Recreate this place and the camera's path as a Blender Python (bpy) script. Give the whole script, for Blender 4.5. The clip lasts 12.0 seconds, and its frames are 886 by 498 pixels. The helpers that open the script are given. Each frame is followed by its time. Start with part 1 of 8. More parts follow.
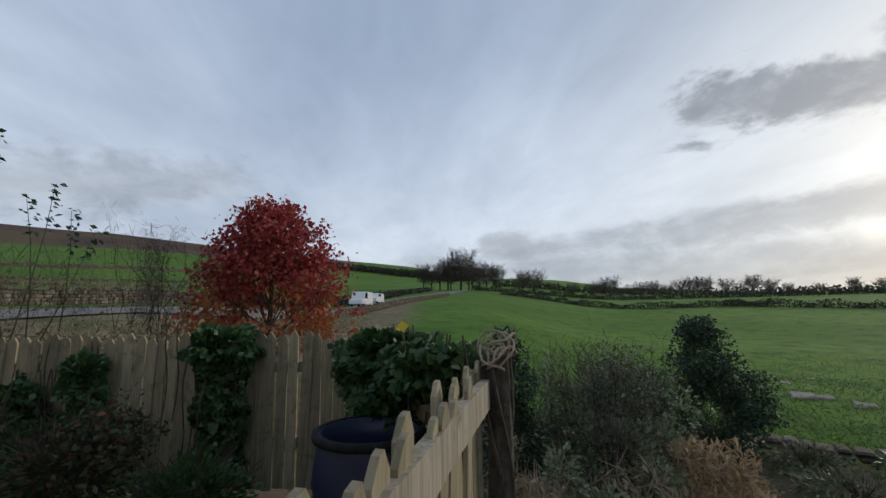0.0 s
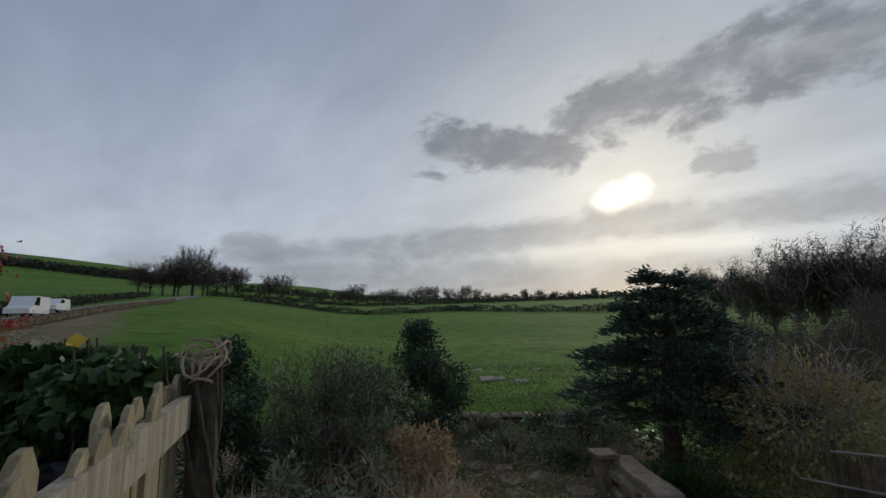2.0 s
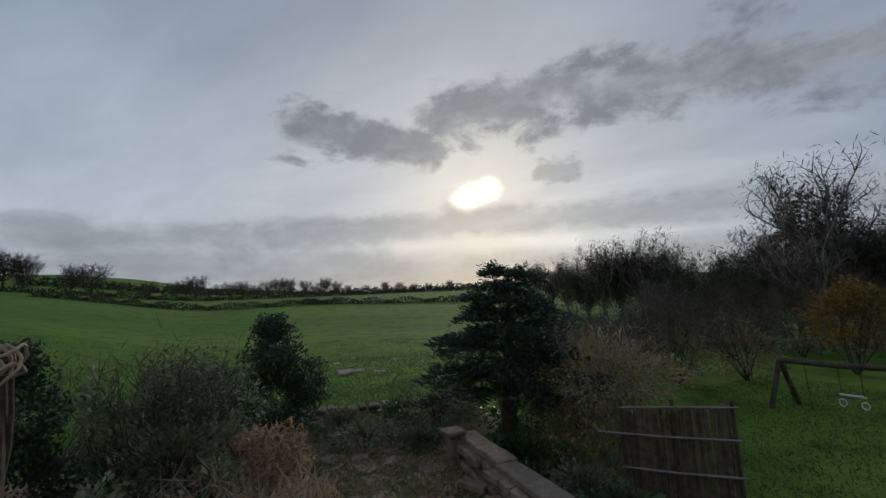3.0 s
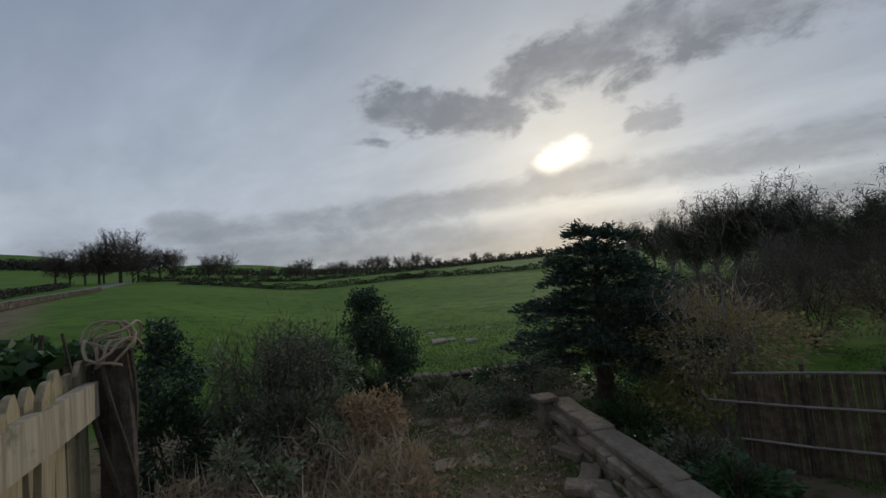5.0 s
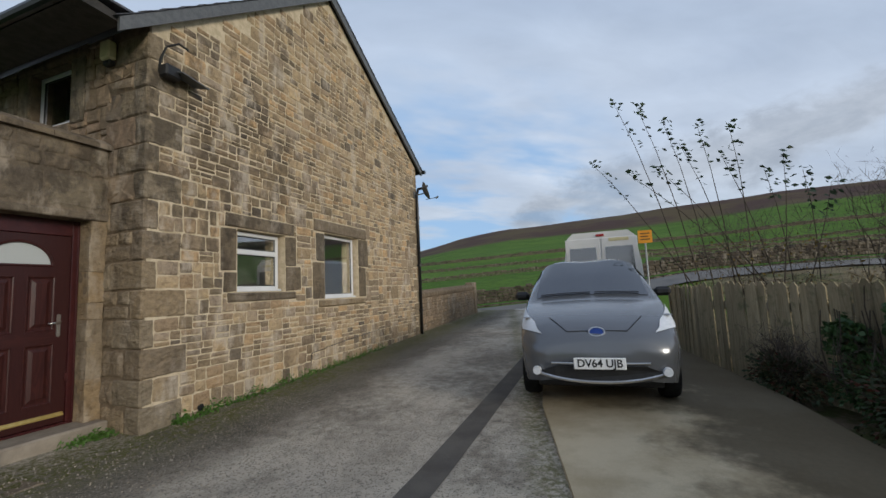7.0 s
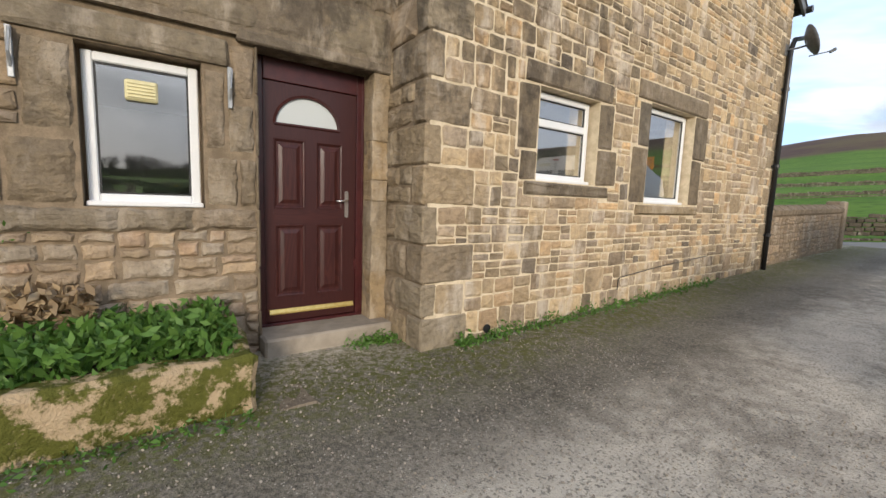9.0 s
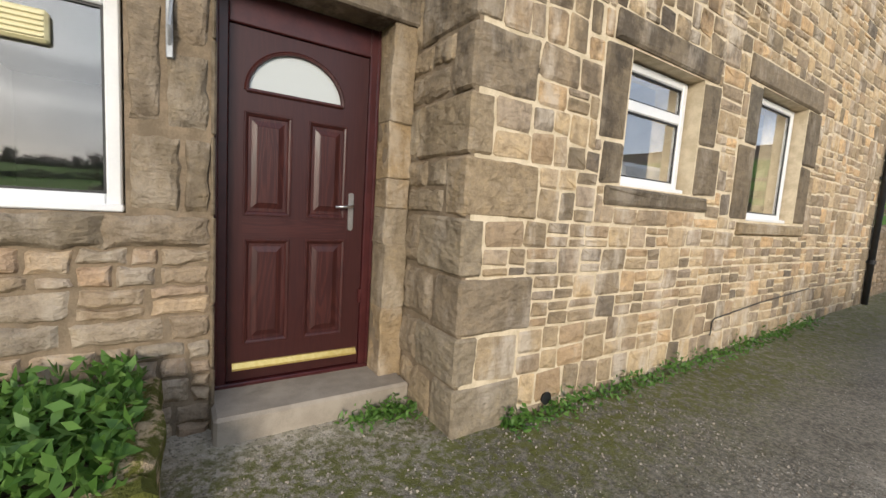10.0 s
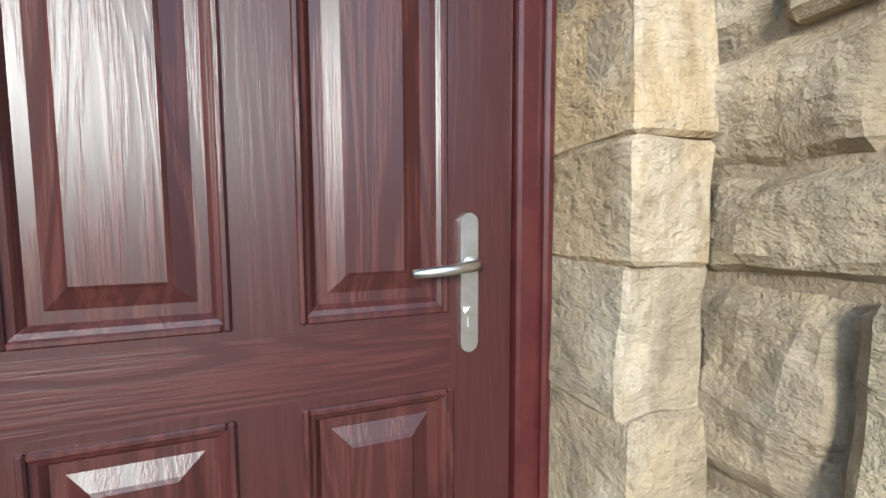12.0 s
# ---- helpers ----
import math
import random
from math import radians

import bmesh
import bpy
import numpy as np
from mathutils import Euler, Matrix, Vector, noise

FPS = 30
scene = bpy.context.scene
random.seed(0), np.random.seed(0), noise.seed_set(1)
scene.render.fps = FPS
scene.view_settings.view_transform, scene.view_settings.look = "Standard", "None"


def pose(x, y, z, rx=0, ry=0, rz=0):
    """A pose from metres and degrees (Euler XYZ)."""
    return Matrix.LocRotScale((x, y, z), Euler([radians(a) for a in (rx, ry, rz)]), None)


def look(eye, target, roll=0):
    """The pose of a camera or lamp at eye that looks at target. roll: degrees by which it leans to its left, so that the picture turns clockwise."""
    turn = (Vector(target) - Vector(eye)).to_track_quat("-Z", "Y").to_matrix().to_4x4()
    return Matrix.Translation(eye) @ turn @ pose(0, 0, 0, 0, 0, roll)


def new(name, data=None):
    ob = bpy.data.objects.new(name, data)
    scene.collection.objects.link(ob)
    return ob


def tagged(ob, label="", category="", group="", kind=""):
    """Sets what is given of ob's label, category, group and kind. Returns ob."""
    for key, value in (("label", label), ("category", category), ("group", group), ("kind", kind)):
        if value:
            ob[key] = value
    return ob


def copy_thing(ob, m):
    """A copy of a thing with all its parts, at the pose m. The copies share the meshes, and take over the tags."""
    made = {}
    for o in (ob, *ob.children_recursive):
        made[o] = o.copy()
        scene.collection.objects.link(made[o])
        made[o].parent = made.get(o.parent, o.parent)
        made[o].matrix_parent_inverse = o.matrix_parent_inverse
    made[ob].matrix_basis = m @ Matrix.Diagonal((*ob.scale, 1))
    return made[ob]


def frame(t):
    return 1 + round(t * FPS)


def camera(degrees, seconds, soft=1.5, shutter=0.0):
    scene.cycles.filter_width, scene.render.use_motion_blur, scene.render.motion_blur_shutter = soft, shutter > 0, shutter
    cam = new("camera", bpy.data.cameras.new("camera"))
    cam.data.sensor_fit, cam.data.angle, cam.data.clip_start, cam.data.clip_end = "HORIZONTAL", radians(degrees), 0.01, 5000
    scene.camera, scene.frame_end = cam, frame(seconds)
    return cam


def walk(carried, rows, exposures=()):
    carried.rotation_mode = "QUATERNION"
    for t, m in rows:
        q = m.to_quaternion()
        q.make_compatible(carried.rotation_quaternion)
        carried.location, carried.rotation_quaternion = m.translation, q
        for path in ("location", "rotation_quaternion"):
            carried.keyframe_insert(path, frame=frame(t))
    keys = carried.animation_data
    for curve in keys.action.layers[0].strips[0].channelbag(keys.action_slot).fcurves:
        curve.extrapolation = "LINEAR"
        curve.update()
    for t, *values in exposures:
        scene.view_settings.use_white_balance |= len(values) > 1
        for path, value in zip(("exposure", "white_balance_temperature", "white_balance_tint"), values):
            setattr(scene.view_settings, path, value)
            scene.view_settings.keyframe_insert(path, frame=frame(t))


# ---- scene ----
cam = camera(94.5, 12.0)
PATH = [
    (0, (5.936, -3.122, 1.562), (7.629, -2.102, 1.871), -0.5),
    (0.5, (5.898, -3.171, 1.572), (7.786, -2.587, 1.881), -1.4),
    (1, (5.911, -3.188, 1.571), (7.852, -2.836, 1.899), -2.3),
    (1.5, (5.917, -3.21, 1.573), (7.883, -3.053, 1.9), -2.2),
    (2, (5.937, -3.241, 1.549), (7.909, -3.342, 1.866), -1.7),
    (2.5, (5.944, -3.29, 1.53), (7.875, -3.718, 1.825), -2.0),
    (3, (5.871, -3.22, 1.543), (7.708, -3.97, 1.798), -2.8),
    (3.2, (5.865, -3.251, 1.547), (7.665, -4.09, 1.78), -3.3),
    (4.8, (5.922, -3.39, 1.506), (7.858, -3.87, 1.644), -5.6),
    (5, (5.947, -3.355, 1.506), (7.913, -3.693, 1.649), -5.9),
    (5.5, (5.942, -3.305, 1.512), (7.909, -3.004, 1.707), -6.6),
    (6, (5.889, -3.23, 1.539), (7.477, -2.048, 1.826), -6.7),
    (6.1, (5.783, -3.232, 1.539), (7.209, -1.863, 1.843), -5.1),
    (6.5, (5.267, -3.321, 1.499), (5.811, -1.421, 1.803), -3.6),
    (6.8, (4.985, -3.24, 1.475), (4.66, -1.281, 1.716), -2.8),
    (7, (4.858, -3.218, 1.463), (4.173, -1.349, 1.66), -2.6),
    (7.2, (4.732, -3.129, 1.445), (3.709, -1.415, 1.573), -2.1),
    (7.4, (4.594, -3.019, 1.4), (3.34, -1.461, 1.462), -1.2),
    (7.5, (4.525, -2.942, 1.397), (3.185, -1.457, 1.427), -0.7),
    (7.7, (4.369, -2.773, 1.392), (2.916, -1.399, 1.376), -0.1),
    (9.3, (2.585, -1.702, 1.311), (0.959, -0.56, 1.075), 2.0),
    (9.5, (2.386, -1.609, 1.318), (0.761, -0.468, 1.085), 1.9),
    (10, (1.817, -1.303, 1.33), (0.144, -0.226, 1.125), 3.7),
    (10.5, (1.253, -1.065, 1.362), (-0.505, -0.118, 1.247), 2.6),
    (11, (0.685, -0.834, 1.392), (-1.146, -0.065, 1.157), 3.2),
    (11.5, (0.219, -0.718, 1.346), (-1.665, -0.062, 1.205), 1.7),
    (12, (-0.197, -0.633, 1.374), (-2.068, 0.055, 1.22), -0.2),
]
EXPOSURE = [(0.0, 0.62, 6500, 10), (0.5, 0.33, 6500, 10), (1.5, 0.14, 6500, 10), (3.0, 0.05, 6500, 10), (5.0, 0.02, 6500, 10), (5.8, 0.12, 6500, 10), (6.5, 0.36, 6500, 10), (7.0, 0.72, 6500, 10), (7.6, 1.05, 6500, 10), (9.4, 1.72, 6900, 13), (10.6, 1.80, 6400, 9), (11.4, 2.36, 6100, 8), (12.0, 2.92, 5650, 3)]
SKY_STRENGTH, SUN_STRENGTH = 0.85, 0.9
walk(cam, [(t, look(eye, target, roll)) for t, eye, target, roll in PATH], EXPOSURE)


# ---- small builders ----
def ss(x, a, b):
    t = min(1.0, max(0.0, (x - a) / (b - a)))
    return t * t * (3 - 2 * t)


class Mesh:
    """Collects points and faces for one mesh."""

    def __init__(self):
        self.v, self.f = [], []

    def add(self, pts, faces):
        k = len(self.v)
        self.v.extend(tuple(p) for p in pts)
        self.f.extend(tuple(i + k for i in f) for f in faces)
        return self

    def box(self, lo, hi, c=0.0, m=None):
        """A box with chamfered edges, turned by m."""
        if c <= 0:
            pts = [Vector((x, y, z)) for x in (lo[0], hi[0]) for y in (lo[1], hi[1]) for z in (lo[2], hi[2])]
            faces = [(0, 1, 3, 2), (4, 6, 7, 5), (0, 4, 5, 1), (2, 3, 7, 6), (0, 2, 6, 4), (1, 5, 7, 3)]
        else:
            mid = [(a + b) / 2 for a, b in zip(lo, hi)]
            h = [abs(b - a) / 2 for a, b in zip(lo, hi)]
            c = min(c, min(h) * 0.9)
            pts, at = [], {}
            for sx in (-1, 1):
                for sy in (-1, 1):
                    for sz in (-1, 1):
                        s = (sx, sy, sz)
                        for ax in range(3):
                            p = [mid[i] + s[i] * (h[i] if i == ax else h[i] - c) for i in range(3)]
                            at[s, ax] = len(pts)
                            pts.append(Vector(p))
            faces = []
            for ax in range(3):
                u, w = (ax + 1) % 3, (ax + 2) % 3
                for sg in (-1, 1):
                    ring = []
                    for a, b in ((-1, -1), (1, -1), (1, 1), (-1, 1)):
                        s = [0, 0, 0]
                        s[ax], s[u], s[w] = sg, a, b
                        ring.append(at[tuple(s), ax])
                    faces.append(ring if sg > 0 else ring[::-1])
                for a in (-1, 1):
                    for b in (-1, 1):
                        s0, s1 = [0, 0, 0], [0, 0, 0]
                        s0[ax], s1[ax] = -1, 1
                        s0[u] = s1[u] = a
                        s0[w] = s1[w] = b
                        q = [at[tuple(s0), u], at[tuple(s1), u], at[tuple(s1), w], at[tuple(s0), w]]
                        faces.append(q if a * b < 0 else q[::-1])
            for sx in (-1, 1):
                for sy in (-1, 1):
                    for sz in (-1, 1):
                        q = [at[(sx, sy, sz), i] for i in range(3)]
                        faces.append(q if sx * sy * sz > 0 else q[::-1])
        if m is not None:
            pts = [m @ p for p in pts]
        return self.add(pts, faces)

    def tube(self, path, radii, sides=6, cap=True):
        path = [Vector(p) for p in path]
        if not hasattr(radii, "__len__"):
            radii = [radii] * len(path)
        pts, faces = [], []
        for i, p in enumerate(path):
            d = (path[min(i + 1, len(path) - 1)] - path[max(i - 1, 0)]).normalized()
            a = d.orthogonal() if i == 0 else (a - d * a.dot(d))
            a.normalize()
            b = d.cross(a)
            for k in range(sides):
                t = 2 * math.pi * k / sides
                pts.append(p + (a * math.cos(t) + b * math.sin(t)) * radii[i])
        for i in range(len(path) - 1):
            for k in range(sides):
                j = (k + 1) % sides
                faces.append((i * sides + k, i * sides + j, (i + 1) * sides + j, (i + 1) * sides + k))
        if cap:
            faces.append(tuple(range(sides))[::-1])
            faces.append(tuple(range((len(path) - 1) * sides, len(path) * sides)))
        return self.add(pts, faces)

    def lathe(self, profile, centre, n=28):
        """A turned shape from (radius, height) pairs about an upright axis."""
        pts = [Vector((centre[0] + r * math.cos(2 * math.pi * k / n), centre[1] + r * math.sin(2 * math.pi * k / n), centre[2] + z)) for r, z in profile for k in range(n)]
        faces = [(i * n + k, i * n + (k + 1) % n, (i + 1) * n + (k + 1) % n, (i + 1) * n + k) for i in range(len(profile) - 1) for k in range(n)]
        return self.add(pts, faces)

    def prism(self, outline, to3, depth0, depth1):
        """An outline in two axes, drawn out; to3(u, v, d) gives the place."""
        n = len(outline)
        pts = [to3(u, v, d) for d in (depth0, depth1) for u, v in outline]
        faces = [tuple(range(n)), tuple(range(2 * n - 1, n - 1, -1))] + [(i, i + n, (i + 1) % n + n, (i + 1) % n) for i in range(n)]
        return self.add(pts, faces)

    def data(self, name, material, smooth=False):
        me = bpy.data.meshes.new(name)
        me.from_pydata(self.v, [], self.f)
        me.materials.append(material)
        me.update()
        if smooth:
            me.shade_smooth()
        bm = bmesh.new()
        bm.from_mesh(me)
        bmesh.ops.recalc_face_normals(bm, faces=bm.faces)
        bm.to_mesh(me)
        bm.free()
        return me


def thing(name, at, label, category, group="", kind=""):
    ob = new(name)
    ob.location = at
    ob.empty_display_size = 0.1
    return tagged(ob, label, category, group, kind)


MASSES = {"leaves", "brushwood", "needles", "fronds", "stalks", "weeds", "blades", "foliage", "crown", "red_leaves", "orange_leaves", "low_leaves", "chippings"}


def part(name, mesh, material, parent=None, label="", smooth=False):
    """One mesh object, its points given in the world's metres, under its thing or part."""
    me = mesh.data(name, material, smooth) if isinstance(mesh, Mesh) else mesh
    ob = new(name, me)
    if parent is not None:
        ob.parent = parent
        if parent.parent is None:
            ob.matrix_parent_inverse = parent.matrix_basis.inverted()
    return tagged(ob, label, kind="stuff" if name in MASSES else "")


def piece(name, me, parent, m):
    """One of many alike pieces on shared mesh data."""
    ob = new(name, me)
    ob.parent = parent
    if parent.parent is None:
        ob.matrix_parent_inverse = parent.matrix_basis.inverted()
    ob.matrix_basis = m
    return ob


def solo(name, mesh, material, label, category, kind="", group="", smooth=False):
    return tagged(part(name, mesh, material, smooth=smooth), label, category, group, kind)


def leaf_data(name, pts, size, material, aspect=0.55, seed=0, droop=0.3, along=None):
    """Many small folded leaves, one at each point."""
    rng = np.random.default_rng(seed)
    p = np.asarray(pts, dtype=float)
    n = len(p)
    a = rng.normal(size=(n, 3)) if along is None else np.asarray(along) + 0.35 * rng.normal(size=(n, 3))
    a[:, 2] -= droop
    a /= np.linalg.norm(a, axis=1)[:, None]
    b = np.cross(a, rng.normal(size=(n, 3)))
    b /= np.linalg.norm(b, axis=1)[:, None]
    c = np.cross(a, b)
    s = (size * rng.uniform(0.6, 1.3, n))[:, None]
    w = s * aspect / 2
    v = np.stack([p - a * s / 2, p + b * w + c * w * 0.3, p + a * s / 2, p - b * w + c * w * 0.3], 1).reshape(-1, 3)
    me = bpy.data.meshes.new(name)
    me.vertices.add(4 * n)
    me.vertices.foreach_set("co", v.ravel())
    me.loops.add(4 * n)
    me.loops.foreach_set("vertex_index", np.arange(4 * n))
    me.polygons.add(n)
    me.polygons.foreach_set("loop_start", np.arange(0, 4 * n, 4))
    me.update(calc_edges=True)
    me.materials.append(material)
    return me


def blob_points(n, centre, radii, seed, shell=0.55):
    """Points in an uneven ball, more of them near its skin."""
    rng = np.random.default_rng(seed)
    d = rng.normal(size=(n, 3))
    d /= np.linalg.norm(d, axis=1)[:, None]
    r = shell + (1 - shell) * rng.uniform(size=n) ** 0.6
    lump = 0.82 + 0.18 * np.sin(d[:, 0] * 5 + seed) * np.cos(d[:, 1] * 4 + 2 * seed) + 0.12 * np.sin(d[:, 2] * 7 + seed)
    return np.asarray(centre) + d * (r * lump)[:, None] * np.asarray(radii)


# ---- light ----
SUN_BEARING, SUN_HEIGHT = radians(117.5), radians(15.0)
SUN_WAY = Vector((math.sin(SUN_BEARING) * math.cos(SUN_HEIGHT), math.cos(SUN_BEARING) * math.cos(SUN_HEIGHT), math.sin(SUN_HEIGHT)))


class Nodes:
    """A short hand for node trees."""

    def __init__(self, tree):
        self.t = tree

    def put(self, kind, *values, out=0, **settings):
        n = self.t.nodes.new("ShaderNode" + kind)
        for k, v in settings.items():
            setattr(n, k, v)
        for i, v in enumerate(values):
            if v is not None:
                self.link(v, n.inputs[i])
        return n.outputs[out]

    def link(self, v, socket):
        if isinstance(v, bpy.types.NodeSocket):
            self.t.links.new(v, socket)
        else:
            socket.default_value = v

    def math(self, op, a, b=0.0, clamp=False):
        return self.put("Math", a, b, operation=op, use_clamp=clamp)

    def vec(self, op, a, b=(0, 0, 0)):
        n = self.t.nodes.new("ShaderNodeVectorMath")
        n.operation = op
        self.link(a, n.inputs[0])
        if op == "SCALE":
            self.link(b, n.inputs["Scale"])
        else:
            self.link(b, n.inputs[1])
        return n.outputs["Value" if op in ("DOT_PRODUCT", "LENGTH") else "Vector"]

    def mix(self, f, a, b):
        n = self.t.nodes.new("ShaderNodeMix")
        n.data_type = "RGBA"
        for v, k in ((f, 0), (a, 6), (b, 7)):
            if not isinstance(v, bpy.types.NodeSocket) and k > 0:
                v = (*v[:3], 1)
            self.link(v, n.inputs[k])
        return n.outputs[2]

    def noise(self, vec, scale, detail=4, rough=0.55, out=0, warp=0.0):
        n = self.t.nodes.new("ShaderNodeTexNoise")
        n.inputs["Scale"].default_value, n.inputs["Detail"].default_value, n.inputs["Roughness"].default_value = scale, detail, rough
        n.inputs["Distortion"].default_value = warp
        if vec is not None:
            self.link(vec, n.inputs["Vector"])
        return n.outputs[out]

    def ramp(self, f, stops, mode="LINEAR"):
        n = self.t.nodes.new("ShaderNodeValToRGB")
        n.color_ramp.interpolation = mode
        e = n.color_ramp.elements
        while len(e) < len(stops):
            e.new(0.5)
        for k, (p, c) in zip(e, stops):
            k.position = p
            k.color = (*c, 1) if hasattr(c, "__len__") else (c, c, c, 1)
        self.link(f, n.inputs[0])
        return n.outputs[0]

    def step(self, x, a, b):
        n = self.t.nodes.new("ShaderNodeMapRange")
        n.interpolation_type = "SMOOTHSTEP"
        for v, k in ((x, 0), (a, 1), (b, 2), (0.0, 3), (1.0, 4)):
            self.link(v, n.inputs[k])
        return n.outputs[0]


def way(bearing, height):
    b, h = radians(bearing), radians(height)
    return Vector((math.sin(b) * math.cos(h), math.cos(b) * math.cos(h), math.sin(h)))


world = bpy.data.worlds.new("sky")
scene.world = world
world.use_nodes = True
wt = Nodes(world.node_tree)
sky_way = wt.put("TexCoord")
sky_up = wt.put("SeparateXYZ", sky_way, out=2)
nishita = wt.t.nodes.new("ShaderNodeTexSky")
nishita.sky_type, nishita.sun_disc = "NISHITA", False
nishita.sun_elevation, nishita.sun_rotation = SUN_HEIGHT, SUN_BEARING
clear_sky = wt.vec("SCALE", nishita.outputs[0], 0.05)
# an overcast layer, seen as a flat sheet high overhead
lift = wt.math("ADD", wt.math("MAXIMUM", sky_up, 0.0), 0.16)
flat = wt.vec("DIVIDE", sky_way, wt.put("CombineXYZ", lift, lift, lift))
turned = wt.put("VectorRotate", flat, None, None, radians(-38), rotation_type="Z_AXIS")
turned.node.inputs["Angle"].default_value = radians(-38)
long_way = wt.vec("MULTIPLY", turned, (0.62, 1.15, 1.0))
veil = wt.noise(long_way, 0.9, 5, 0.5, warp=0.3)
sheet = wt.ramp(sky_up, [(0.0, (0.43, 0.475, 0.54)), (0.1, (0.43, 0.49, 0.58)), (0.28, (0.41, 0.48, 0.59)), (0.6, (0.29, 0.36, 0.48)), (1.0, (0.24, 0.30, 0.42))])
sheet = wt.vec("MULTIPLY", sheet, wt.ramp(veil, [(0.28, (0.74, 0.77, 0.82)), (0.5, (1, 1, 1)), (0.72, (1.32, 1.28, 1.22))]))
soft = wt.noise(wt.vec("MULTIPLY", turned, (0.8, 1.6, 1.0)), 3.2, 6, 0.6, warp=0.4)
sheet = wt.vec("SCALE", sheet, wt.math("ADD", 0.86, wt.math("MULTIPLY", soft, 0.28)))
near_sun = wt.math("MAXIMUM", wt.vec("DOT_PRODUCT", sky_way, tuple(SUN_WAY)), 0.0)
glow = wt.math("ADD", wt.math("MULTIPLY", wt.math("POWER", near_sun, 7.0), 0.62), wt.math("MULTIPLY", wt.math("POWER", near_sun, 60.0), 0.60))
sheet = wt.vec("ADD", sheet, wt.vec("SCALE", wt.put("CombineXYZ", 0.36, 0.29, 0.15), glow))
blue = wt.noise(long_way, 2.1, 4, 0.5)
gap = wt.math("MULTIPLY", wt.step(wt.vec("DOT_PRODUCT", sky_way, tuple(way(-16, 9))), 0.90, 0.985), wt.step(blue, 0.40, 0.62))
sheet = wt.mix(gap, sheet, wt.mix(0.75, clear_sky, (0.29, 0.47, 0.74)))
# darker broken cloud: one bank over the sun, one low to the north, a long bank near the horizon
torn = wt.noise(wt.vec("MULTIPLY", sky_way, (1.0, 1.0, 1.9)), 7.5, 10, 0.62, warp=0.25)


def bank(a, b, wide, edge):
    """How much a sky way belongs to a bank of cloud that runs from way a to way b."""
    ab = b - a
    rel = wt.vec("SUBTRACT", sky_way, tuple(a))
    t = wt.math("DIVIDE", wt.vec("DOT_PRODUCT", rel, tuple(ab)), ab.length_squared, clamp=True)
    off = wt.vec("LENGTH", wt.vec("SUBTRACT", rel, wt.vec("SCALE", tuple(ab), t)))
    fine = wt.math("MULTIPLY", wt.math("SUBTRACT", torn, 0.5), edge)
    return wt.math("SUBTRACT", 1.0, wt.step(wt.math("ADD", off, fine), wide * 0.25, wide))


def arc(spots, wide, edge):
    """A bank along several short arcs of (bearing, height)."""
    got = None
    for a, b in zip(spots, spots[1:]):
        one = bank(way(*a), way(*b), wide, edge)
        got = one if got is None else wt.math("MAXIMUM", got, one)
    return got


dark = wt.math("MAXIMUM", arc([(93, 22.8), (99, 22.9), (106, 21.6), (112, 20.8)], 0.070, 0.24), arc([(113, 24.6), (121, 26.0), (131, 26.4), (141, 25.2), (151, 24.2), (164, 20.5)], 0.095, 0.30))
for spots, wide, edge, much in (
    ([(-6, 9.6), (9, 12.3), (20, 14.6), (30, 16)], 0.080, 0.20, 0.62),
    ([(66, 8.4), (90, 9.2), (106, 10.4), (118, 10.9), (130, 10.6), (140, 10.0), (150, 9.4), (162, 8.5)], 0.052, 0.09, 0.66),
    ([(56, 5.0), (80, 5.2), (100, 4.6), (120, 3.8), (140, 3.5), (160, 4.0)], 0.075, 0.08, 0.62),
    ([(127, 16.3), (131, 16.9)], 0.030, 0.16, 0.6),
):
    dark = wt.math("MAXIMUM", dark, wt.math("MULTIPLY", arc(spots, wide, edge), much))
shade = wt.mix(wt.step(torn, 0.36, 0.64), (0.185, 0.205, 0.24), (0.345, 0.365, 0.40))
sheet = wt.mix(wt.math("MULTIPLY", dark, 0.82), sheet, shade)
# the sun's bright gap
streak = wt.math("MULTIPLY", wt.math("POWER", bank(way(106, 7.5), way(130, 7.3), 0.034, 0.06), 1.3), 0.32)
sheet = wt.vec("ADD", sheet, wt.vec("SCALE", wt.put("CombineXYZ", 0.45, 0.40, 0.28), streak))
disc = wt.math("POWER", bank(way(116.0, 14.6), way(119.2, 15.3), 0.044, 0.07), 1.25)
sheet = wt.vec("ADD", sheet, wt.vec("SCALE", wt.put("CombineXYZ", 0.9, 0.82, 0.62), disc))
sheet = wt.mix(0.12, sheet, clear_sky)
bg = world.node_tree.nodes["Background"]
world.node_tree.links.new(sheet, bg.inputs[0])
bg.inputs[1].default_value = SKY_STRENGTH

sun = new("sun", bpy.data.lights.new("sun", "SUN"))
sun.data.energy, sun.data.angle, sun.data.color = SUN_STRENGTH, radians(12), (1.0, 0.93, 0.80)
sun.matrix_basis = look(SUN_WAY * 60, (0, 0, 0))


# ---- materials ----
def material(name, rough=0.8, metal=0.0):
    m = bpy.data.materials.new(name)
    m.use_nodes = True
    n = Nodes(m.node_tree)
    b = m.node_tree.nodes["Principled BSDF"]
    b.inputs["Roughness"].default_value, b.inputs["Metallic"].default_value = rough, metal
    if rough > 0.78:
        b.inputs["Specular IOR Level"].default_value = 0.12
    return m, n, b


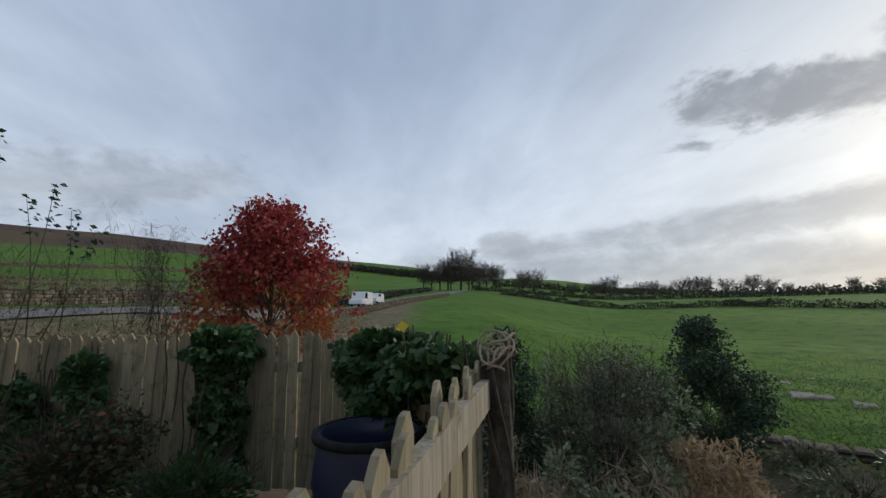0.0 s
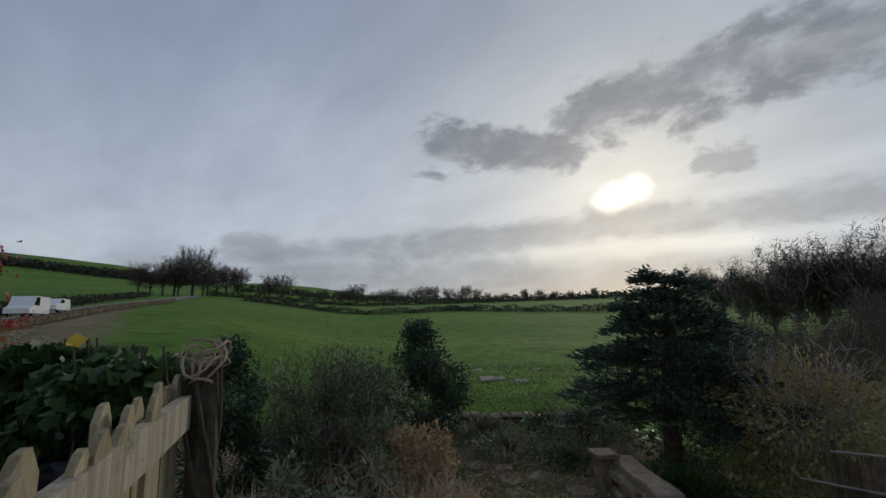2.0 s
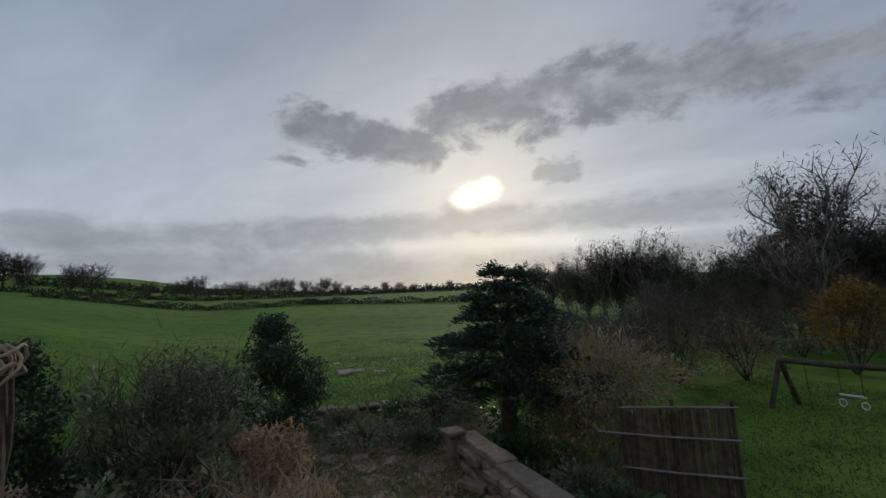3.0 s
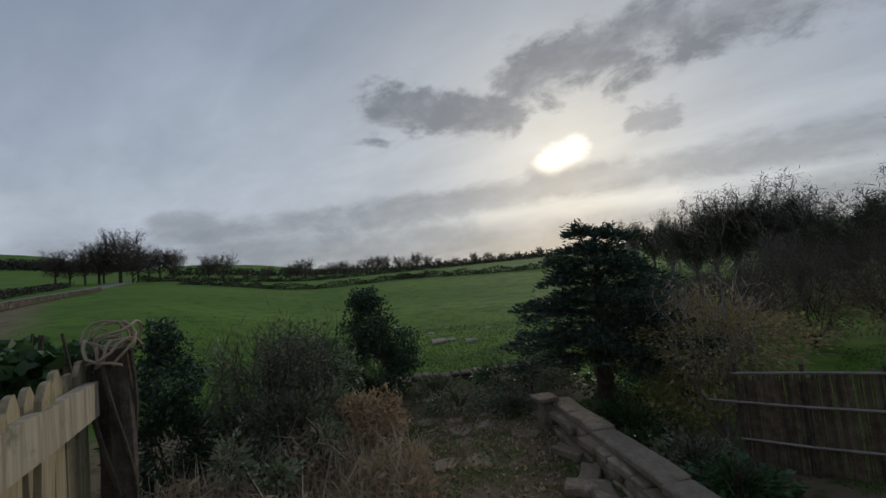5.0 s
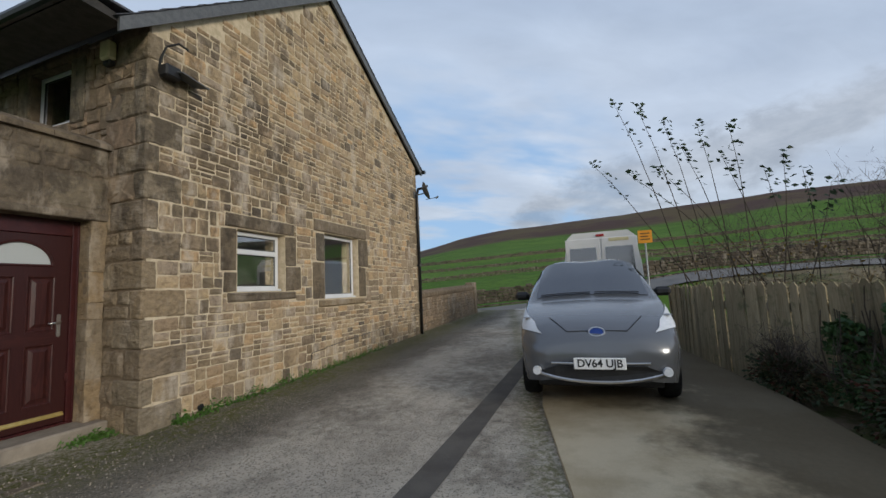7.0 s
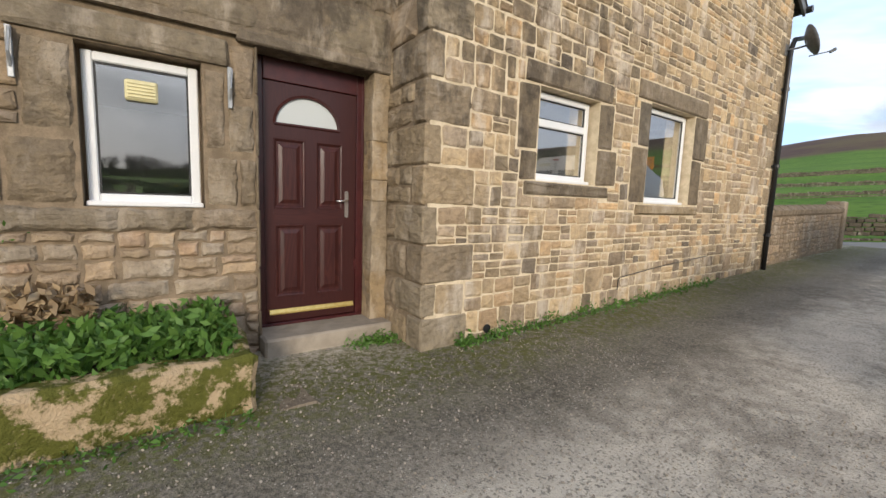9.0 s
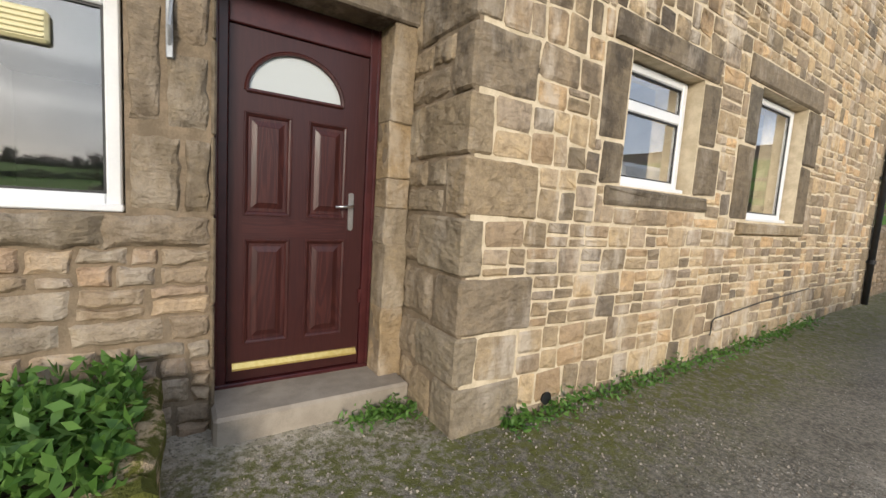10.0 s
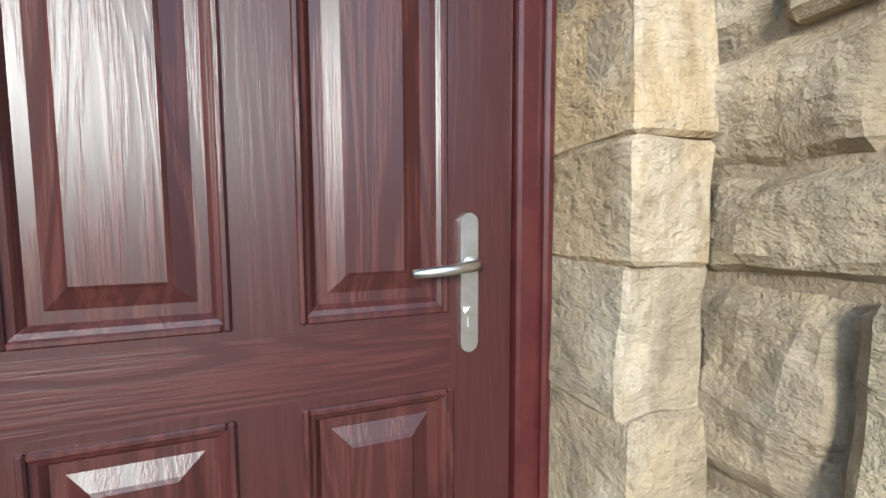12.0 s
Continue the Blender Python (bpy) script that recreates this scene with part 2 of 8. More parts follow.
def bump(n, b, height, strength=0.4, distance=0.01):
    k = n.t.nodes.new("ShaderNodeBump")
    k.inputs["Strength"].default_value, k.inputs["Distance"].default_value = strength, distance
    n.link(height, k.inputs["Height"])
    n.link(k.outputs[0], b.inputs["Normal"])


def spot(n):
    """The place in the world's metres."""
    return n.put("NewGeometry")


def varied(name, c0, c1, scale=6.0, rough=0.8, metal=0.0, rel=0.3, fine=60.0, dist=0.004, c2=None, cover=0.55, random=""):
    """A surface of two colours in patches with fine grain; c2: stains over part of it."""
    m, n, b = material(name, rough, metal)
    p = spot(n)
    f = n.math("ADD", n.math("MULTIPLY", n.noise(p, scale, 5), 0.7), n.math("MULTIPLY", n.noise(p, fine, 3), 0.3))
    col = n.mix(n.step(f, 0.36, 0.64), c0, c1)
    if random:
        r = n.put("ObjectInfo", out=5) if random == "object" else n.put("NewGeometry", out=8)
        col = n.vec("SCALE", col, n.math("ADD", n.math("MULTIPLY", r, 0.6), 0.7))
    if c2:
        col = n.mix(n.step(n.noise(p, scale * 0.45, 6, 0.65), cover, cover + 0.14), col, c2)
    n.link(col, b.inputs["Base Color"])
    n.link(n.math("ADD", rough - 0.08, n.math("MULTIPLY", f, 0.16)), b.inputs["Roughness"])
    bump(n, b, n.math("ADD", n.noise(p, fine, 4, 0.6), n.noise(p, scale, 3)), rel, dist)
    return m


def stone_material(name, random, tints, soot=0.5, flake=0.0, lime=0.4):
    m, n, b = material(name, 0.9)
    p = spot(n)
    r = n.put("ObjectInfo", out=5) if random == "object" else n.put("NewGeometry", out=8)
    col = n.ramp(r, [(i / (len(tints) - 1), c) for i, c in enumerate(tints)])
    grain = n.noise(p, 14, 6, 0.65)
    col = n.vec("MULTIPLY", col, n.ramp(grain, [(0.25, (0.68, 0.66, 0.64)), (0.5, (1.04, 1.04, 1.04)), (0.78, (1.34, 1.3, 1.2))]))
    fine = n.noise(p, 95, 4, 0.7)
    col = n.vec("SCALE", col, n.math("ADD", 0.72, n.math("MULTIPLY", fine, 0.56)))
    streak = n.noise(n.vec("MULTIPLY", p, (1.4, 1.4, 0.55)), 1.5, 6, 0.6)
    col = n.mix(n.math("MULTIPLY", n.step(streak, 0.5, 0.68), soot), col, (0.075, 0.062, 0.05))
    # old soot high on the corner and over the first window, lime washed out below
    old = n.vec("LENGTH", n.vec("MULTIPLY", n.vec("SUBTRACT", p, (0, 1.1, 3.5)), (0.2, 0.42, 0.62)))
    blot = n.math("SUBTRACT", n.math("ADD", n.noise(n.vec("MULTIPLY", p, (1.6, 1.6, 1.0)), 2.6, 6, 0.68), 0.20), n.math("MULTIPLY", old, 0.26))
    col = n.mix(n.math("MULTIPLY", n.step(blot, 0.46, 0.62), min(0.85, soot * 1.2)), col, (0.055, 0.046, 0.038))
    wash = n.noise(n.vec("MULTIPLY", p, (1, 1, 0.45)), 3.2, 6, 0.66)
    col = n.mix(n.math("MULTIPLY", n.step(wash, 0.50, 0.66), lime), col, (0.56, 0.48, 0.385))
    n.link(col, b.inputs["Base Color"])
    h = n.math("ADD", n.noise(p, 26, 6, 0.7), n.math("MULTIPLY", n.noise(n.vec("MULTIPLY", p, (1, 1, 2.5)), 7, 4), 1.6))
    if flake:
        layer = n.noise(n.vec("MULTIPLY", p, (1, 1, 1.7)), 6.5, 8, 0.62, warp=0.35)
        ledge = n.math("SNAP", n.math("ADD", layer, n.math("MULTIPLY", n.noise(p, 40, 3), 0.05)), 0.085)
        h = n.math("ADD", n.math("MULTIPLY", h, 0.6), n.math("MULTIPLY", n.math("ADD", ledge, n.math("MULTIPLY", layer, 0.7)), flake))
    bump(n, b, h, 0.85, 0.025 if flake > 0.5 else 0.016)
    return m


def leaf_material(name, tints, rough=0.55, through_light=0.25):
    m, n, b = material(name, rough)
    col = n.ramp(n.put("NewGeometry", out=8), [(i / (len(tints) - 1), c) for i, c in enumerate(tints)])
    n.link(col, b.inputs["Base Color"])
    b.inputs["Specular IOR Level"].default_value = 0.35
    tr = n.put("BsdfTranslucent", col)
    n.link(n.put("MixShader", through_light, b.outputs[0], tr), m.node_tree.nodes["Material Output"].inputs[0])
    return m


TINTS = [(0.487, 0.354, 0.209), (0.197, 0.157, 0.110), (0.534, 0.400, 0.244), (0.290, 0.220, 0.151), (0.557, 0.377, 0.209), (0.162, 0.133, 0.104), (0.464, 0.348, 0.215), (0.360, 0.284, 0.209), (0.255, 0.191, 0.122)]
M_STONE = stone_material("sandstone_block", "object", TINTS, 0.42, 0.8, 0.72)
M_STONES = stone_material("sandstone_blocks", "island", TINTS, 0.46, 0.0, 0.74)
M_SOOTY = stone_material("sooty_sandstone", "object", [(0.17, 0.138, 0.103), (0.225, 0.175, 0.12), (0.19, 0.158, 0.115)], 0.5)
M_DRESSED = stone_material("dressed_sandstone", "object", [(0.235, 0.185, 0.13), (0.31, 0.235, 0.15), (0.26, 0.215, 0.155)], 0.5, 2.2)
M_RUBBLE = stone_material("rubble_stone", "island", [(0.30, 0.22, 0.14), (0.23, 0.175, 0.12), (0.36, 0.265, 0.175), (0.26, 0.205, 0.15), (0.33, 0.23, 0.15)], 0.32)
M_JAMB = stone_material("dark_window_stone", "object", [(0.15, 0.12, 0.085), (0.20, 0.155, 0.105), (0.13, 0.11, 0.085)], 0.6, 1.0, 0.25)
M_WARM = stone_material("warm_sandstone", "object", [(0.31, 0.235, 0.145), (0.27, 0.215, 0.15), (0.34, 0.235, 0.125), (0.29, 0.24, 0.175)], 0.3, 2.2, 0.45)
M_FARSTONE = stone_material("field_stone", "island", [(0.10, 0.08, 0.06), (0.16, 0.13, 0.095), (0.075, 0.06, 0.045)], 0.5)
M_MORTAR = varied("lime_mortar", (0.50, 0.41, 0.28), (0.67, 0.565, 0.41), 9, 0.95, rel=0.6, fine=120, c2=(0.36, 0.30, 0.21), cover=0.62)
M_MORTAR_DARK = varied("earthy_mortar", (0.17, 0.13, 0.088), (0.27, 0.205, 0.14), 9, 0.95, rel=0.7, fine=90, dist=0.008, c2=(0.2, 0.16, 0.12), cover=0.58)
M_CONCRETE = varied("weathered_concrete", (0.37, 0.29, 0.175), (0.50, 0.405, 0.26), 1.4, 0.9, rel=0.25, fine=140, c2=(0.15, 0.125, 0.09), cover=0.53)
M_STEP = varied("worn_step_concrete", (0.27, 0.23, 0.185), (0.36, 0.31, 0.25), 7, 0.9, rel=0.3, fine=150, c2=(0.18, 0.16, 0.12), cover=0.6)
M_SLATE = varied("roof_slate", (0.05, 0.052, 0.06), (0.09, 0.09, 0.10), 8, 0.6, rel=0.4)
M_BLACK = varied("black_gloss_paint", (0.012, 0.012, 0.013), (0.02, 0.02, 0.021), 20, 0.35, rel=0.1)
M_DARKWOOD = varied("dark_stained_board", (0.02, 0.018, 0.016), (0.05, 0.045, 0.04), 8, 0.7)
M_UPVC = varied("white_plastic_frame", (0.66, 0.67, 0.68), (0.72, 0.72, 0.72), 5, 0.4, rel=0.03)
M_ROOM = varied("pale_room_wall", (0.42, 0.42, 0.40), (0.5, 0.5, 0.48), 2, 0.9, rel=0.05)
M_VENT = varied("yellowed_plastic", (0.60, 0.54, 0.30), (0.66, 0.60, 0.36), 8, 0.5, rel=0.05)
M_BRASS = varied("gold_weather_bar", (0.72, 0.53, 0.16), (0.80, 0.62, 0.24), 30, 0.38, 0.75, rel=0.08)
M_CHROME = varied("brushed_steel", (0.62, 0.60, 0.57), (0.70, 0.68, 0.65), 40, 0.3, 1.0, rel=0.05)
M_PLASTIC_BLUE = varied("dark_blue_plastic", (0.018, 0.022, 0.05), (0.028, 0.034, 0.07), 5, 0.42, rel=0.12, c2=(0.06, 0.06, 0.06), cover=0.62)
M_BARK = varied("bark", (0.055, 0.045, 0.035), (0.11, 0.09, 0.07), 12, 0.95, rel=0.8, dist=0.01)
M_PALEBARK = varied("birch_bark", (0.20, 0.18, 0.16), (0.30, 0.27, 0.24), 6, 0.9, rel=0.4)
M_SOIL = varied("garden_soil", (0.055, 0.042, 0.028), (0.10, 0.075, 0.05), 6, 0.95, rel=0.9, dist=0.02)
M_MOSS = varied("moss", (0.05, 0.065, 0.012), (0.115, 0.125, 0.03), 9, 0.95, rel=1.0, fine=80, dist=0.02)
M_FLAG = stone_material("flagstone", "object", [(0.20, 0.16, 0.115), (0.27, 0.21, 0.15), (0.16, 0.135, 0.10)], 0.3)
M_COPE = stone_material("worn_coping", "object", [(0.24, 0.19, 0.15), (0.30, 0.235, 0.18), (0.20, 0.17, 0.135)], 0.3, 0.6, 0.3)
M_REED = varied("split_reed", (0.11, 0.082, 0.058), (0.20, 0.155, 0.11), 14, 0.85, rel=0.5, random="island")
M_IVY = leaf_material("ivy_leaf", [(0.024, 0.062, 0.020), (0.042, 0.095, 0.028), (0.085, 0.15, 0.05), (0.03, 0.07, 0.024)], 0.42, 0.2)
M_HOLLY = leaf_material("holly_leaf", [(0.022, 0.046, 0.024), (0.036, 0.068, 0.036), (0.06, 0.095, 0.055)], 0.55, 0.12)
M_NEEDLE = leaf_material("conifer_needles", [(0.024, 0.046, 0.030), (0.040, 0.070, 0.045), (0.06, 0.095, 0.066)], 0.6, 0.12)
M_RED = leaf_material("red_autumn_leaf", [(0.30, 0.035, 0.045), (0.40, 0.06, 0.05), (0.24, 0.025, 0.045), (0.42, 0.12, 0.06), (0.36, 0.06, 0.075)], 0.6, 0.35)
M_ORANGE = leaf_material("orange_autumn_leaf", [(0.40, 0.10, 0.035), (0.36, 0.15, 0.04), (0.34, 0.06, 0.045), (0.24, 0.15, 0.045)], 0.6, 0.35)
M_SHRUB = leaf_material("dark_shrub_leaf", [(0.09, 0.13, 0.06), (0.13, 0.17, 0.08), (0.27, 0.27, 0.19), (0.10, 0.088, 0.06)], 0.6, 0.2)
M_BRACKEN = leaf_material("dead_bracken", [(0.36, 0.25, 0.14), (0.46, 0.34, 0.20), (0.25, 0.175, 0.105), (0.42, 0.33, 0.21)], 0.8, 0.3)
M_TWIG = leaf_material("bare_twig", [(0.085, 0.068, 0.056), (0.12, 0.096, 0.078), (0.06, 0.05, 0.044)], 0.9, 0.1)
M_PALETWIG = leaf_material("pale_twig", [(0.32, 0.25, 0.18), (0.44, 0.36, 0.26)], 0.9, 0.1)
M_YELLOW = leaf_material("yellow_autumn_leaf", [(0.24, 0.17, 0.03), (0.18, 0.12, 0.03), (0.12, 0.09, 0.03)], 0.7, 0.3)
M_LEAFGOLD = leaf_material("golden_leaf", [(0.62, 0.46, 0.05), (0.55, 0.40, 0.04)], 0.6, 0.3)
M_TANLEAF = leaf_material("tan_autumn_leaf", [(0.26, 0.20, 0.10), (0.34, 0.28, 0.14), (0.20, 0.19, 0.08), (0.38, 0.33, 0.12), (0.20, 0.14, 0.09)], 0.75, 0.3)
M_PURPLE = leaf_material("dark_red_shrub_leaf", [(0.12, 0.024, 0.018), (0.05, 0.062, 0.026), (0.038, 0.055, 0.024), (0.045, 0.075, 0.03), (0.09, 0.06, 0.03)], 0.6, 0.2)
M_PASTURE = leaf_material("pasture_blade", [(0.042, 0.10, 0.014), (0.066, 0.142, 0.022), (0.095, 0.165, 0.036)], 0.6, 0.25)
M_BROWNLEAF = leaf_material("brown_dying_leaf", [(0.23, 0.175, 0.10), (0.30, 0.24, 0.13), (0.16, 0.125, 0.08), (0.19, 0.18, 0.08)], 0.75, 0.2)
M_PALELEAF = leaf_material("variegated_leaf", [(0.30, 0.34, 0.20), (0.16, 0.24, 0.09), (0.40, 0.42, 0.29), (0.12, 0.19, 0.07)], 0.55, 0.25)
M_GRASS = leaf_material("grass_blade", [(0.028, 0.068, 0.010), (0.044, 0.095, 0.016), (0.060, 0.108, 0.024)], 0.6, 0.25)
M_WEED = leaf_material("weed_leaf", [(0.065, 0.15, 0.025), (0.10, 0.21, 0.04), (0.15, 0.27, 0.065)], 0.5, 0.35)
M_HEDGE = leaf_material("hedge_leaf", [(0.034, 0.044, 0.026), (0.052, 0.058, 0.034), (0.06, 0.054, 0.042)], 0.8, 0.15)


def wood_material(name, c0, c1, c2):
    m, n, b = material(name, 0.88)
    p = n.put("TexCoord", out=3)
    r = n.put("ObjectInfo", out=5)
    q = n.vec("ADD", n.vec("MULTIPLY", p, (34, 34, 2.2)), n.put("CombineXYZ", n.math("MULTIPLY", r, 40), r, r))
    g = n.noise(q, 1.0, 6, 0.65, warp=0.6)
    col = n.mix(n.step(g, 0.3, 0.7), c0, c1)
    col = n.vec("SCALE", col, n.math("ADD", 0.72, n.math("MULTIPLY", r, 0.55)))
    col = n.mix(n.math("MULTIPLY", n.step(n.noise(spot(n), 7, 5, 0.7), 0.52, 0.7), 0.75), col, c2)
    n.link(col, b.inputs["Base Color"])
    bump(n, b, g, 0.55, 0.006)
    return m


M_WOOD = wood_material("weathered_picket_wood", (0.235, 0.195, 0.12), (0.37, 0.31, 0.205), (0.135, 0.14, 0.075))
M_RAIL = wood_material("weathered_rail_wood", (0.20, 0.17, 0.125), (0.36, 0.315, 0.24), (0.14, 0.14, 0.095))


def door_material(name="rosewood_door_skin", flat=False, figure=1.0):
    """Moulded wood grain: long cathedral figures upright, or lying along a rail."""
    m, n, b = material(name, 0.34)
    p = spot(n)
    if flat:
        p = n.put("VectorRotate", p, None, None, radians(90), rotation_type="X_AXIS")
        p.node.inputs["Angle"].default_value = radians(90)
    g = n.noise(n.vec("MULTIPLY", p, (7, 7, 0.85)), 1.0, 2, 0.4, warp=0.5)
    g = n.math("ABSOLUTE", n.math("SUBTRACT", n.math("FRACT", n.math("MULTIPLY", g, 13.0)), 0.5))
    fine = n.noise(n.vec("MULTIPLY", p, (150, 150, 6)), 1.0, 4, 0.65)
    line = n.math("MULTIPLY", n.math("MULTIPLY", n.step(g, 0.10, 0.34), n.step(fine, 0.34, 0.6)), figure)
    col = n.mix(line, (0.037, 0.0095, 0.009), (0.064, 0.0175, 0.0145))
    n.link(col, b.inputs["Base Color"])
    n.link(n.math("ADD", 0.27, n.math("MULTIPLY", n.math("ADD", fine, n.noise(p, 5, 4)), 0.10)), b.inputs["Roughness"])
    b.inputs["Specular IOR Level"].default_value = 0.42
    bump(n, b, n.math("ADD", n.math("MULTIPLY", line, 1.2), n.math("MULTIPLY", fine, 0.5 + 0.2 * figure)), 0.17, 0.0015)
    return m


M_DOOR = door_material()
M_DOORLEAF = door_material("rosewood_leaf_skin", False, 0.35)
M_DOORRAIL = door_material("rosewood_rail_skin", True, 0.8)
M_DOORFRAME = varied("rosewood_frame_skin", (0.042, 0.007, 0.008), (0.062, 0.012, 0.012), 12, 0.36, rel=0.15)


def glass_material(name, tint, rough=0.0, obscure=False):
    m, n, b = material(name, rough)
    b.inputs["Base Color"].default_value = (*tint, 1)
    b.inputs["Transmission Weight"].default_value = 0.0 if obscure else 1.0
    b.inputs["IOR"].default_value = 1.5 if obscure else 2.3
    if obscure:
        b.inputs["Roughness"].default_value = 0.22
    return m


M_GLASS = glass_material("window_glass", (0.93, 0.95, 0.95))
M_FROST = glass_material("frosted_glass", (0.50, 0.53, 0.53), obscure=True)
M_CARGLASS = varied("tinted_car_glass", (0.012, 0.014, 0.016), (0.02, 0.022, 0.024), 3, 0.06, rel=0.0)


M_CARGLASS.node_tree.nodes["Principled BSDF"].inputs["IOR"].default_value = 2.7


def paint(name, c, flake, rough=0.32):
    m, n, b = material(name, rough)
    p = spot(n)
    n.link(n.mix(n.noise(p, 900, 2), c, flake), b.inputs["Base Color"])
    b.inputs["Metallic"].default_value = 0.35
    b.inputs["Coat Weight"].default_value, b.inputs["Coat Roughness"].default_value = 0.6, 0.08
    return m


M_CAR = paint("grey_car_paint", (0.115, 0.122, 0.135), (0.18, 0.19, 0.205), 0.22)
M_VANWHITE = varied("white_van_paint", (0.70, 0.70, 0.68), (0.76, 0.76, 0.74), 2, 0.3, rel=0.03)
M_RUBBER = varied("black_rubber", (0.012, 0.012, 0.012), (0.024, 0.023, 0.022), 20, 0.8, rel=0.2)
M_BLACKTRIM = varied("black_car_trim", (0.010, 0.010, 0.011), (0.018, 0.018, 0.019), 20, 0.5, rel=0.05)
M_LENS = varied("clear_headlamp", (0.66, 0.69, 0.72), (0.78, 0.80, 0.82), 30, 0.34, 0.0, rel=0.02)
M_REDLENS = varied("red_lamp_lens", (0.35, 0.012, 0.012), (0.42, 0.02, 0.02), 20, 0.2, rel=0.02)
M_PLATE = varied("white_number_plate", (0.76, 0.77, 0.77), (0.80, 0.80, 0.80), 10, 0.35, rel=0.0)
M_INK = varied("black_lettering", (0.01, 0.01, 0.01), (0.015, 0.015, 0.015), 20, 0.5, rel=0.0)
M_BADGE = varied("blue_badge", (0.02, 0.05, 0.22), (0.03, 0.07, 0.28), 20, 0.25, 0.3, rel=0.0)
M_SIGN = varied("orange_sign_face", (0.80, 0.30, 0.015), (0.86, 0.35, 0.02), 10, 0.5, rel=0.0)
M_GALV = varied("galvanised_steel", (0.32, 0.33, 0.34), (0.42, 0.43, 0.44), 15, 0.5, 0.6, rel=0.1)
M_GREYPLASTIC = varied("grey_dish", (0.09, 0.095, 0.10), (0.13, 0.135, 0.14), 15, 0.5, rel=0.05)


# ---- the ground ----
def prof(r, xs, zs):
    i = 0
    while i < len(xs) - 2 and r > xs[i + 1]:
        i += 1
    t = min(1.0, max(0.0, (r - xs[i]) / (xs[i + 1] - xs[i])))
    return zs[i] + (zs[i + 1] - zs[i]) * t


def drive_z(y):
    return 0.0275 * max(0.0, y) + 0.012 * max(0.0, y - 14)


def ground_z(x, y):
    """The lie of the land: a drive that climbs to the road, a lower garden, fields and a moor."""
    dx, dy = x - 6, y + 3
    r = math.hypot(dx, dy)
    th = math.degrees(math.atan2(dx, dy))
    zf = prof(r, (0, 9, 15, 25, 50, 100, 200, 400, 900, 2500), (-0.4, -0.45, -0.9, -1.3, -0.9, 2.2, 7.0, 13, 28, 45))
    zr = prof(r, (0, 8, 25, 55, 100, 200, 400, 900, 2500), (0, 0.1, 0.9, 2.7, 5.6, 12.5, 25, 48, 70))
    zh = prof(r, (0, 8, 20, 25, 30, 150, 300, 600, 900, 2500), (0, 0.1, 0.6, 0.72, 0.95, 11, 32, 80, 116, 120))
    wr = 1 - ss(abs(th - 58), 3, 26)
    wh = 1 - ss(th, 20, 58) if th > -90 else 0.0
    wh *= ss(th, -62, 8)
    far = zf * (1 - wr) + zr * wr
    far = far * (1 - wh) + zh * wh
    # the skyline of the moor, as an angle over eye height, and the bank that carries the road
    sky = prof(th, (-62, -40, -25, -18, -11, -1, 9, 20, 28, 45, 56, 66), (0.5, 2.2, 5.0, 6.7, 7.8, 8.3, 8.7, 8.9, 8.4, 7.1, 6.2, 4.6))
    moor = 1.5 + r * math.tan(radians(sky)) * (0.62 + 0.38 * ss(r, 300, 850))
    k = ss(r, 110, 420) * ss(th, -75, -62) * (1 - ss(th, 54, 66)) * (1 - ss(r, 950, 1500))
    far = far * (1 - k) + moor * k
    far += 1.0 * ss(th, -10, 12) * (1 - ss(th, 34, 52)) * ss(r, 12, 20) * (1 - ss(r, 45, 110))
    far += r * math.tan(radians(2.4 * (1 - ss(th, 60, 106)) * ss(th, 52, 75))) * ss(r, 190, 480)
    garden = -0.32 * ss(x, 6.3, 10.0) * (1 - ss(y, -1, 4)) - 0.12 * ss(x, 6.0, 7.0) * (1 - ss(y, 5, 12))
    near = drive_z(y) + garden - 0.012
    k = ss(r, 11, 24)
    return near * (1 - k) + far * k


